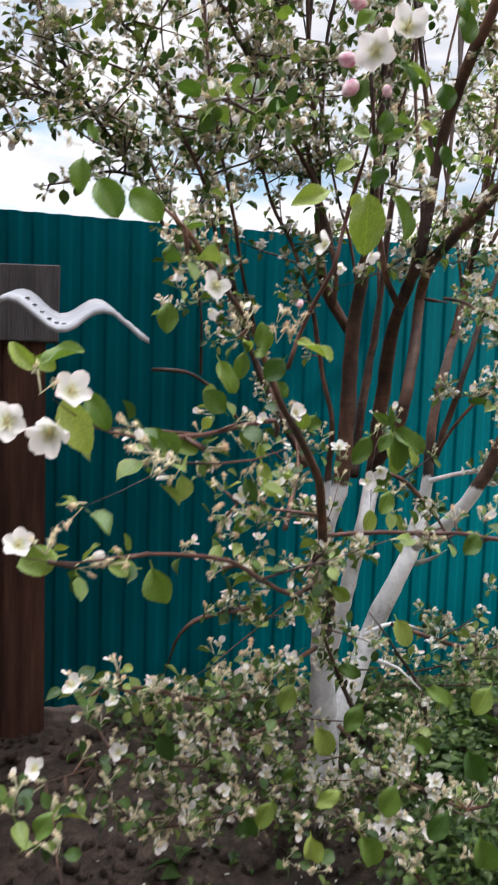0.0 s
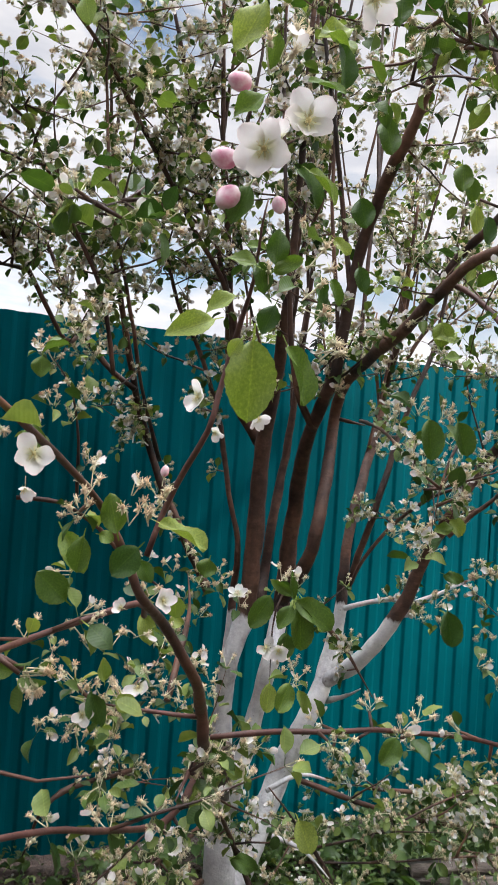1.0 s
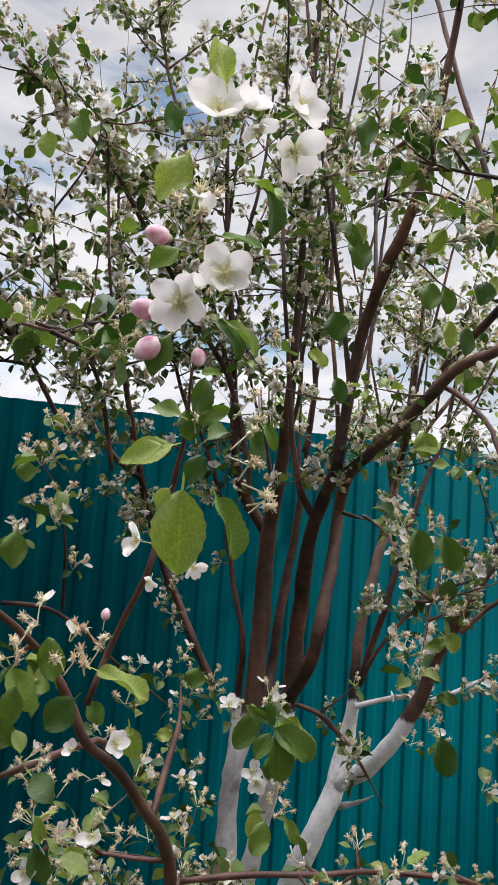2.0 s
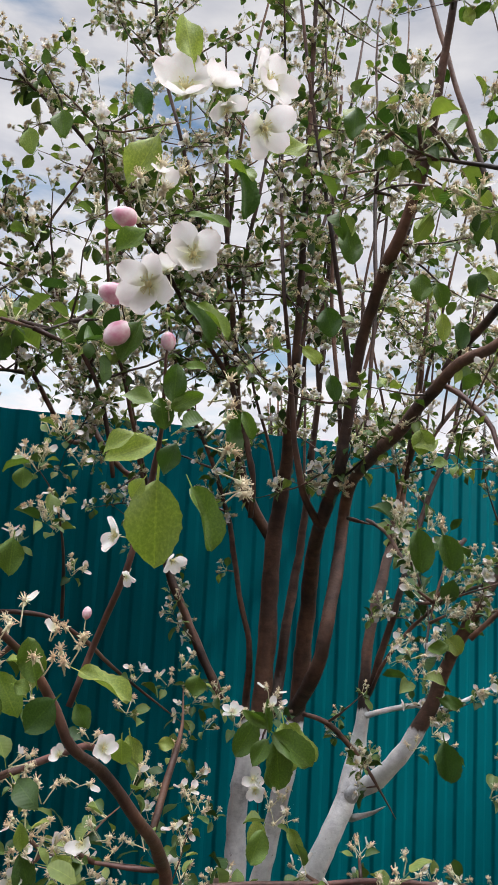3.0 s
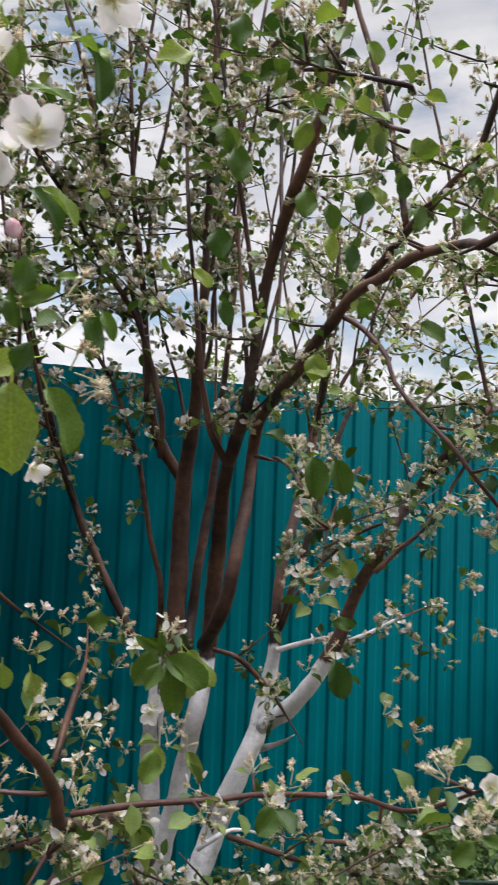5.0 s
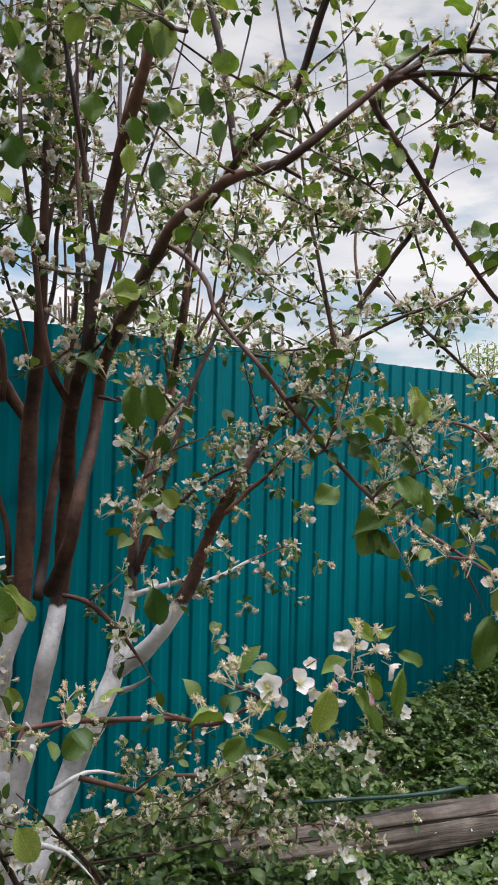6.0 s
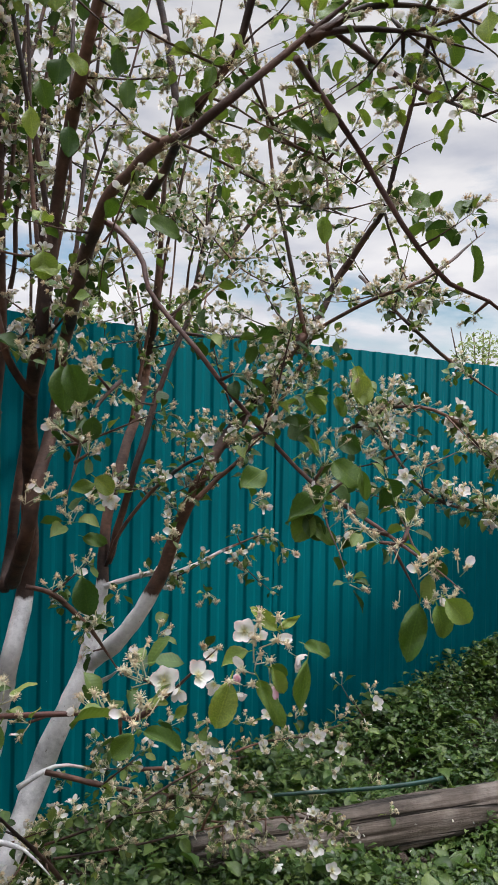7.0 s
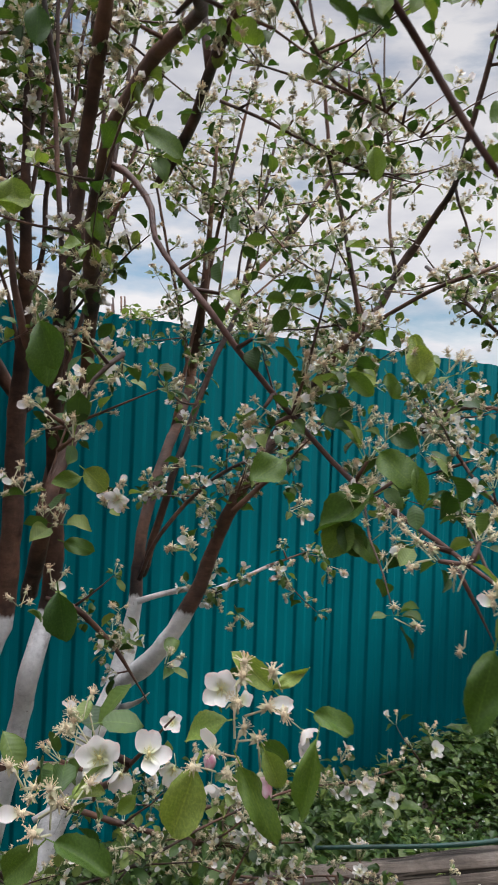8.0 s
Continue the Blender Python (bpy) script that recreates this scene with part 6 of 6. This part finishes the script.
cluster((1.207, 1.265, 2.078), (0, -0.5, 0.6), 3, 5, 1.0)
cluster((1.286, 1.250, 2.063), (0, -0.5, 0.6), 2, 4, 1.0)
leaf_at((1.442, 1.543, 1.436), (1.408, 1.543, 1.426), 0.6)
leaf_at((1.450, 1.559, 1.444), (1.480, 1.559, 1.420), 0.8)
leaf_at((1.412, 1.500, 1.314), (1.423, 1.500, 1.260), 0.65)
leaf_at((1.423, 1.529, 1.364), (1.457, 1.529, 1.352), 0.6)
cluster((1.345, 1.532, 1.408), (0, -0.5, 0.6), 1, 3, 1.0)
cluster((1.378, 1.536, 1.414), (0, -0.5, 0.6), 1, 3, 1.0)
cluster((1.401, 1.536, 1.391), (0, -0.5, 0.6), 1, 3, 1.0)
cluster((1.412, 1.531, 1.314), (0, -0.5, 0.6), 1, 3, 1.0)
cluster((1.379, 1.525, 1.294), (0, -0.5, 0.6), 1, 3, 1.0)
cluster((1.364, 1.535, 1.423), (0, -0.5, 0.6), 1, 3, 1.0)
cluster((1.435, 1.549, 1.478), (0, -0.5, 0.6), 1, 3, 1.0)
leaf_at((1.161, 1.505, 1.322), (1.143, 1.505, 1.289), 0.6)
leaf_at((1.168, 1.506, 1.329), (1.219, 1.506, 1.286), 0.6, (0.3, -1, 0.4))
leaf_at((1.172, 1.506, 1.322), (1.181, 1.506, 1.257), 0.55)
leaf_at((1.162, 1.504, 1.329), (1.157, 1.504, 1.371), 0.25)
leaf_at((1.159, 1.503, 1.337), (1.124, 1.503, 1.358), 0.4)
cluster((1.166, 1.504, 1.349), (0, -0.5, 0.6), 2, 2, 1.0)
blossom_at((1.155, 1.526, 1.256), (-0.5, -0.8, -0.3), 0.042, 4)
cluster((1.177, 1.518, 1.216), (0, -0.5, 0.6), 2, 3, 1.0)
leaf_at((1.146, 1.466, 1.229), (1.132, 1.466, 1.192), 0.7)
leaf_at((1.288, 1.425, 1.164), (1.266, 1.425, 1.130), 0.8)
cluster((1.236, 1.334, 1.207), (0, -0.5, 0.6), 2, 6, 1.0)
cluster((1.270, 1.360, 1.211), (0, -0.5, 0.6), 1, 3, 1.0)
leaf_at((0.956, 1.303, 1.656), (0.905, 1.303, 1.635), 0.5)
leaf_at((0.968, 1.255, 1.722), (0.989, 1.255, 1.725), 0.6)
leaf_at((0.858, 1.355, 1.769), (0.873, 1.355, 1.748), 0.6)
leaf_at((0.807, 1.339, 1.968), (0.814, 1.339, 1.940), 0.8)
leaf_at((0.837, 1.341, 1.995), (0.844, 1.341, 1.966), 0.8)
cluster((0.883, 1.559, 1.688), (0, -0.5, 0.6), 3, 6, 1.0)
cluster((0.859, 1.558, 1.650), (0, -0.5, 0.6), 3, 5, 1.0)
cluster((0.871, 1.558, 1.574), (0, -0.5, 0.6), 4, 6, 1.0)
cluster((0.819, 1.459, 1.906), (0, -0.5, 0.6), 3, 5, 1.0)
# spurs low between the branches
cluster((1.227, 2.129, 1.263), (-0.6, -0.6, 0.4), 4, 4, 1.0)
cluster((1.211, 2.171, 1.198), (-0.3, -0.6, 0.4), 4, 4, 1.0)
cluster((1.303, 2.213, 1.212), (0.0, -0.6, 0.4), 4, 4, 1.0)
cluster((1.217, 2.257, 1.095), (0.3, -0.6, 0.4), 4, 4, 1.0)
cluster((1.285, 2.301, 1.026), (0.6, -0.6, 0.4), 4, 4, 1.0)
cluster((1.223, 2.344, 0.991), (-0.6, -0.6, 0.4), 4, 4, 1.0)
cluster((1.208, 2.390, 0.915), (-0.3, -0.6, 0.4), 4, 4, 1.0)
cluster((1.370, 2.432, 0.898), (0.0, -0.6, 0.4), 4, 4, 1.0)
cluster((1.306, 2.476, 0.853), (0.3, -0.6, 0.4), 4, 4, 1.0)
cluster((1.356, 2.504, 1.089), (0.6, -0.6, 0.4), 4, 4, 1.0)
cluster((1.324, 2.547, 1.052), (-0.6, -0.6, 0.4), 4, 4, 1.0)
cluster((0.877, 1.613, 1.346), (-0.5, -0.6, 0.4), 3, 4, 1.0)
cluster((0.871, 1.668, 1.227), (0.0, -0.6, 0.4), 3, 4, 1.0)
cluster((0.905, 1.723, 1.142), (0.5, -0.6, 0.4), 3, 4, 1.0)
cluster((0.961, 1.778, 1.085), (-0.5, -0.6, 0.4), 3, 4, 1.0)
cluster((0.944, 1.832, 1.030), (0.0, -0.6, 0.4), 3, 4, 1.0)
cluster((0.881, 1.883, 1.036), (0.5, -0.6, 0.4), 3, 4, 1.0)
cluster((1.020, 1.931, 0.993), (-0.5, -0.6, 0.4), 3, 4, 1.0)
leaf_at((1.293, 1.702, 0.926), (1.320, 1.702, 0.867), 0.7, (-0.3, -0.8, 0.7))
leaf_at((1.361, 1.993, 0.603), (1.318, 1.993, 0.541), 0.65, (-0.3, -0.8, 0.7))
leaf_at((1.356, 1.676, 0.788), (1.411, 1.676, 0.747), 0.6, (-0.3, -0.8, 0.7))
leaf_at((1.246, 1.995, 0.557), (1.284, 1.995, 0.478), 0.7, (-0.3, -0.8, 0.7))
leaf_at((1.535, 1.787, 0.576), (1.566, 1.787, 0.503), 0.7, (-0.3, -0.8, 0.7))
leaf_at((1.205, 1.744, 0.545), (1.152, 1.744, 0.516), 0.6, (-0.3, -0.8, 0.7))
leaf_at((1.309, 1.695, 0.572), (1.283, 1.695, 0.505), 0.65, (-0.3, -0.8, 0.7))
leaf_at((1.400, 1.645, 0.529), (1.362, 1.645, 0.477), 0.7, (-0.3, -0.8, 0.7))
leaf_at((1.211, 1.640, 0.511), (1.250, 1.640, 0.440), 0.65, (-0.3, -0.8, 0.7))
leaf_at((1.449, 1.596, 0.505), (1.471, 1.596, 0.431), 0.7, (-0.3, -0.8, 0.7))
leaf_at((1.189, 2.017, 0.664), (1.162, 2.017, 0.594), 0.65, (-0.3, -0.8, 0.7))
leaf_at((1.448, 1.890, 0.562), (1.501, 1.890, 0.522), 0.65, (-0.3, -0.8, 0.7))
leaf_at((1.056, 1.745, 0.538), (1.025, 1.745, 0.484), 0.65, (-0.3, -0.8, 0.7))
leaf_at((1.495, 1.667, 0.779), (1.463, 1.667, 0.724), 0.7, (-0.3, -0.8, 0.7))
leaf_at((1.302, 2.008, 0.705), (1.361, 2.008, 0.672), 0.6, (-0.3, -0.8, 0.7))
# spurs over the far side limb
cluster((1.661, 1.667, 1.406), (-0.7, -0.6, -0.5), 3, 5, 1.0)
cluster((1.969, 1.970, 1.252), (-0.3, -0.6, 0.0), 3, 5, 1.0)
cluster((1.901, 1.811, 1.519), (0.0, -0.6, 0.5), 3, 5, 1.0)
cluster((2.272, 2.179, 1.482), (0.3, -0.6, -0.5), 3, 5, 1.0)
cluster((1.936, 1.954, 1.524), (0.7, -0.6, 0.0), 3, 5, 1.0)
cluster((1.658, 1.725, 1.328), (-0.7, -0.6, 0.5), 3, 5, 1.0)
cluster((1.892, 2.009, 1.163), (-0.3, -0.6, -0.5), 3, 5, 1.0)
cluster((1.786, 1.824, 1.088), (0.0, -0.6, 0.0), 3, 5, 1.0)
cluster((1.604, 1.660, 1.180), (0.3, -0.6, 0.5), 3, 5, 1.0)
cluster((1.762, 1.987, 1.532), (0.7, -0.6, -0.5), 3, 5, 1.0)
cluster((1.576, 1.791, 1.403), (-0.7, -0.6, 0.0), 3, 5, 1.0)
cluster((1.438, 1.627, 1.376), (-0.3, -0.6, 0.5), 3, 5, 1.0)
cluster((2.080, 1.979, 1.255), (0.0, -0.6, -0.5), 3, 5, 1.0)
cluster((1.870, 1.791, 1.385), (0.3, -0.6, 0.0), 3, 5, 1.0)
cluster((1.916, 2.099, 1.548), (0.7, -0.6, 0.5), 3, 5, 1.0)
cluster((1.717, 1.893, 1.451), (-0.7, -0.6, -0.5), 3, 5, 1.0)
cluster((1.549, 1.700, 1.249), (-0.3, -0.6, 0.0), 3, 5, 1.0)
cluster((1.606, 1.974, 1.373), (0.0, -0.6, 0.5), 3, 5, 1.0)


mesh_part("brushwood", far_twig.mesh("brushwood", [BARK]), tree, None, "thin brown twigs", "stuff")
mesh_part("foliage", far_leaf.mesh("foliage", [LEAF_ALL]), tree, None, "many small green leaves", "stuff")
mesh_part("faded_blossoms", far_bloom.mesh("faded_blossoms", FLOWER_MATS), tree, None, "cream tufts of faded blossom", "stuff")
for k, m in enumerate(near_leaf):
    mesh_part("leaf", spur_leaf[k % len(spur_leaf)], tree, T0 @ m)
for k, m in enumerate(near_bloom):
    mesh_part("faded_blossom", spent_meshes[k % len(spent_meshes)], tree, T0 @ m)

# ---- beside the tree ----
def make_log(line, label, seed):
    """A round timber with long drying cracks."""
    r = random.Random(seed)
    log = tagged(new("log"), label, "log")
    base = line[0]
    log.location = base[:3]
    pts = smooth_line(line, 0.05)
    sides = 90
    v, f, mi, uv = tube_tpl(pts, sides, 0.012, r)
    crack = [r.uniform(0.016, 0.045) if r.random() < 0.17 else 0.0 for _ in range(sides)]
    for i in range(len(pts)):
        c = pts[i, :3]
        for k in range(sides):
            w = crack[(k + int(3 * noise.noise(Vector((i * 0.1, 4, seed))))) % sides] * max(0.0, min(1.0, 0.5 + 1.6 * noise.noise(Vector((i * 0.13, k * 3.1, seed)))))
            v[i * sides + k] += (c - v[i * sides + k]) * (w / pts[i, 3] + 0.13 * noise.noise(Vector((i * 0.2, k * 0.18, seed))))
    h = Heap()
    h.add((v, f, mi, uv), Matrix.Translation((-base[0], -base[1], -base[2])))
    mesh_part("timber", h.mesh("timber", [LOGWOOD]), log)
    return log


make_log([(2.32, 2.83, 0.06, 0.08), (2.45, 2.79, 0.07, 0.085), (2.7, 2.71, 0.08, 0.09), (3.5, 2.5, 0.09, 0.095), (4.8, 2.15, 0.1, 0.1)], "grey weathered cracked log lying in the weeds", 3)


def make_hose():
    line = smooth_line([(2.253, 2.243, 0.534, 0.005), (2.4, 2.22, 0.518, 0.0055), (2.559, 2.187, 0.504, 0.006), (2.7, 2.15, 0.501, 0.007), (2.8, 2.13, 0.503, 0.0065)], 0.03)
    hose = tagged(new("garden_hose"), "green piece of garden hose on a low branch end", "hose")
    hose.location = line[0, :3]
    h = Heap()
    h.add(tube_tpl(line, 10), Matrix.Translation(-Vector(line[0, :3])))
    mesh_part("tube", h.mesh("tube", [HOSE]), hose)


def box(bm, lo, hi, jitter=0.0, r=None):
    vs = [bm.verts.new([(lo, hi)[(i >> k) & 1][k] + (r.uniform(-jitter, jitter) if r else 0) for k in range(3)]) for i in range(8)]
    for q in ((0, 2, 3, 1), (4, 5, 7, 6), (0, 1, 5, 4), (2, 6, 7, 3), (0, 4, 6, 2), (1, 3, 7, 5)):
        bm.faces.new([vs[i] for i in q])


def make_post():
    """A tall square timber with a grey board nailed to its top, standing by the fence."""
    post = tagged(new("timber_post"), "tall brown timber post with grey weathered top by the fence", "post")
    post.location = (0.53, 3.27, 0)
    bm = bmesh.new()
    r = random.Random(8)
    box(bm, (-0.09, -0.06, -0.05), (0.07, 0.06, 1.6), 0.006, r)
    bmesh.ops.bevel(bm, geom=bm.edges[:], offset=0.012, segments=2, affect="EDGES")
    part("post_shaft", bm, OLDWOOD, post)
    bm = bmesh.new()
    box(bm, (-0.1, -0.085, 1.5), (0.11, -0.062, 1.775), 0.006, r)
    bmesh.ops.bevel(bm, geom=bm.edges[:], offset=0.004, segments=1, affect="EDGES")
    part("board", bm, GREYWOOD, post, "grey weathered board")


def make_lean_to():
    """A corrugated cement sheet, sloping towards the path, on a post and a rail."""
    roof = tagged(new("lean_to"), "small lean-to under a grey corrugated cement sheet", "shelter")
    roof.location = (0.24, 1.88, 0)
    bm = bmesh.new()
    nx, ny = 64, 8

    def height(x, s):
        return 1.5 - 0.08 * (x - 0.35) + 0.05 * s + 0.0205 * math.cos(2 * math.pi * (x - 0.454) / 0.15)

    rows = []
    for off in (0.0, -0.009):
        g = []
        for j in range(ny + 1):
            s = j / ny
            row = []
            for i in range(nx + 1):
                x = -0.42 + 0.944 * i / nx
                row.append(bm.verts.new((x + 0.01 * s, -0.28 + 0.4 * s, height(x, s) + off + 0.002 * noise.noise(Vector((i * 0.6, j, 0))))))
            g.append(row)
        rows.append(g)
    for k, g in enumerate(rows):
        for j in range(ny):
            for i in range(nx):
                q = (g[j][i], g[j][i + 1], g[j + 1][i + 1], g[j + 1][i])
                bm.faces.new(q if k == 0 else q[::-1])
    a, b = rows
    for i in range(nx):
        bm.faces.new((a[0][i], b[0][i], b[0][i + 1], a[0][i + 1]))
        bm.faces.new((a[ny][i], a[ny][i + 1], b[ny][i + 1], b[ny][i]))
    for j in range(ny):
        bm.faces.new((a[j][0], a[j + 1][0], b[j + 1][0], b[j][0]))
        bm.faces.new((a[j][nx], b[j][nx], b[j + 1][nx], a[j + 1][nx]))
    for q in bm.faces:
        q.smooth = True
    sheet = part("roof_sheet", bm, SLATE, roof, "grey corrugated cement sheet")
    bm = bmesh.new()
    for k in range(6):
        x, y = 0.325 + 0.012 * k, -0.19 - 0.008 * k
        z = height(x, 0.22 - 0.02 * k) + 0.002
        box(bm, (x, y, z), (x + 0.007, y + 0.03 - 0.006 * (k % 3), z + 0.002))
    part("marking", bm, GREYWOOD, sheet, "worn dark stencilled marking")
    bm = bmesh.new()
    box(bm, (-0.05, -0.24, -0.03), (0.03, -0.16, 1.49))
    bmesh.ops.bevel(bm, geom=bm.edges[:], offset=0.008, segments=1, affect="EDGES")
    part("post_shaft", bm, OLDWOOD, roof)
    bm = bmesh.new()
    box(bm, (-0.4, -0.155, 1.42), (0.16, -0.105, 1.48))
    part("rail", bm, OLDWOOD, roof)


make_hose()
make_post()
make_lean_to()


# weeds, grass and clods: too many to count
def make_weeds():
    r = random.Random(21)
    blade = [leaf_tpl(r, 3, 1, w, c, 0.3) for w, c in ((0.7, 0.5), (0.55, 0.7), (0.8, 0.3), (0.65, 0.4), (0.14, 0.5))]
    petal = petal_tpl(2, 0.3, 0.8)
    h = Heap()
    for k in range(30000):
        x, y = r.uniform(0.9, 6.3), r.uniform(1.1, 3.36)
        dense = max(0.0, min(1.0, (x - 1.5) / 0.6)) if y < 2.9 else max(0.15, min(1.0, (x - 1.5) / 0.8))
        tuft_here = noise.noise(Vector((x * 2.6, y * 2.6, 5)))
        dense *= max(0.0, min(1.0, (y - 1.1 - 0.5 * noise.noise(Vector((x * 1.7, y, 2)))) / 0.7))
        if r.random() > dense * (0.85 + 0.7 * tuft_here) + 0.03:
            continue
        z = rise(x, y)
        tall = max(0.02, r.uniform(0.02, 0.08) + 0.1 * tuft_here + (0.09 * r.random() if y > 2.7 else 0))
        broad = r.random() < 0.06
        for i in range(r.randint(4, 7)):
            a = r.uniform(0, 6.28)
            d = (math.cos(a), math.sin(a), r.uniform(-0.1, 1.3))
            ln = r.uniform(0.045, 0.09) if broad else r.uniform(0.014, 0.038)
            p = (x + r.gauss(0, 0.025), y + r.gauss(0, 0.025), z + tall * r.random())
            h.add(r.choice(blade), aim(p, d, r.uniform(-0.6, 0.6), ln))
    tagged(new("weeds", h.mesh("weeds", [WEED])), "thick low green weeds and grass", "weeds", "", "stuff")
    h = Heap()
    for k in range(600):
        x, y = r.uniform(0.7, 5.0), r.uniform(1.5, 3.3)
        p = (x, y, rise(x, y) + r.uniform(0.02, 0.14 if x > 1.8 else 0.03))
        h.add(petal, aim(p, (r.gauss(0, 1), r.gauss(0, 1), r.gauss(0, 0.5)), r.uniform(0, 6), r.uniform(0.008, 0.016)))
    tagged(new("fallen_petals", h.mesh("fallen_petals", [PETAL])), "white apple petals fallen on soil and weeds", "petals", "", "stuff")


def make_clods():
    r = random.Random(5)
    ball = ball_tpl(5, 7)
    h = Heap()
    for k in range(2600):
        x, y = r.uniform(0.2, 3.2), r.uniform(1.2, 3.3)
        s = r.uniform(0.012, 0.05) * (1.3 if r.random() < 0.1 else 0.8)
        v = ball[0] * [r.uniform(0.7, 1.3), r.uniform(0.7, 1.3), r.uniform(0.6, 1.0)] + np.array([[r.gauss(0, 0.06) for _ in range(3)] for _ in ball[0]])
        h.add((v, *ball[1:]), aim((x, y, rise(x, y) + 0.004), (r.gauss(0, 1), r.gauss(0, 1), r.gauss(0, 0.4)), r.uniform(0, 6), s))
    tagged(new("soil_clods", h.mesh("soil_clods", [SOIL])), "loose clods of dark dug soil", "soil", "", "stuff")


make_weeds()


# walls out of sight, added to block sun and sky and shade the fence
def make_shade_wall(name, lo, hi, label):
    bm = bmesh.new()
    box(bm, lo, hi)
    me = bpy.data.meshes.new(name)
    bm.to_mesh(me)
    bm.free()
    me.materials.append(OLDWOOD)
    tagged(new(name, me), label, "wall", "", "structure")


# west cuts sky, east shades lower right, south pair shadows the left stretch
make_shade_wall("wall_west", (0.25, 1.95, 0), (0.4, 3.36, 3.0), "unseen shed wall, added tall to shade the left fence")
make_shade_wall("wall_east", (6.4, -1.0, 0), (6.55, 3.38, 2.3), "unseen added wall that shades the right end of the fence")
make_shade_wall("wall_south", (-9.0, -4.3, 0), (5.6, -4.0, 3.8), "unseen added wall that blocks low sky behind the camera")
make_shade_wall("wall_south_gable", (5.6, -4.3, 0), (8.5, -4.0, 6.4), "unseen added tall wall that keeps sun off the left fence")
make_clods()


# ---- behind the fence ----
def make_spruce(x, y, height, seed):
    r = random.Random(seed)
    spruce = tagged(new("spruce_tree"), "dark far spruce tree behind the fence", "tree", "far spruces")
    spruce.location = (x, y, 0)
    h = Heap()
    h.add(tube_tpl(np.array([(0, 0, 0, 0.14), (0, 0, height * 0.5, 0.09), (0, 0, height, 0.01)]), 7), np.eye(4))
    mesh_part("trunk", h.mesh("trunk", [BARK]), spruce)
    h = Heap()
    sprig = leaf_tpl(r, 3, 1, 0.35, 0.3, 0.3)
    for k in range(420):
        s = r.random() ** 0.8
        z = height * (0.15 + 0.85 * s)
        reach = (1 - s) * height * 0.2 + 0.08
        a = r.uniform(0, 6.28)
        h.add(sprig, aim((0, 0, z), (math.cos(a), math.sin(a), r.uniform(-0.5, 0.1)), r.uniform(-0.5, 0.5), reach * r.uniform(0.5, 1.1)))
    mesh_part("crown", h.mesh("crown", [CONIFER]), spruce)


def make_far_bush(x, y, z, w, seed, height=2.6):
    r = random.Random(seed)
    bush = tagged(new("far_bush"), "pale green leafy crown showing over the fence", "bush", "bushes behind the fence")
    bush.location = (x, y, 0)
    h = Heap()
    for k in range(5):
        a = r.uniform(0, 6.28)
        h.add(tube_tpl(smooth_line([(0, 0, 0, 0.05), (0.15 * math.cos(a), 0.15 * math.sin(a), z * 0.5, 0.03), (w * 0.3 * math.cos(a), w * 0.3 * math.sin(a), z, 0.01)], 0.3), 6), np.eye(4))
    mesh_part("stems", h.mesh("stems", [BARK]), bush, None, "", "stuff")
    h = Heap()
    lf = leaf_tpl(r, 2, 1, 0.5, 0.2, 0.2)
    for k in range(1500):
        a, rad = r.uniform(0, 6.28), w * 0.5 * math.sqrt(r.random())
        top = z * (1 - 0.35 * (2 * rad / w) ** 2) + 0.12 * noise.noise(Vector((rad * math.cos(a) * 3, rad * math.sin(a) * 3, seed)))
        h.add(lf, aim((rad * math.cos(a), rad * math.sin(a), top - abs(r.gauss(0, 0.35))), (r.gauss(0, 1), r.gauss(0, 1), r.gauss(0, 0.6)), r.uniform(-1, 1), r.uniform(0.05, 0.11)))
    mesh_part("crown", h.mesh("crown", [FARLEAF]), bush)


make_spruce(23.95, 33.3, 8.8, 2)
make_spruce(18.4, 37.0, 10.2, 6)
make_far_bush(5.3, 9.0, 3.45, 1.6, 1)
make_far_bush(4.1, 9.2, 3.35, 1.2, 3)
make_far_bush(11.6, 9.4, 3.75, 1.8, 4)
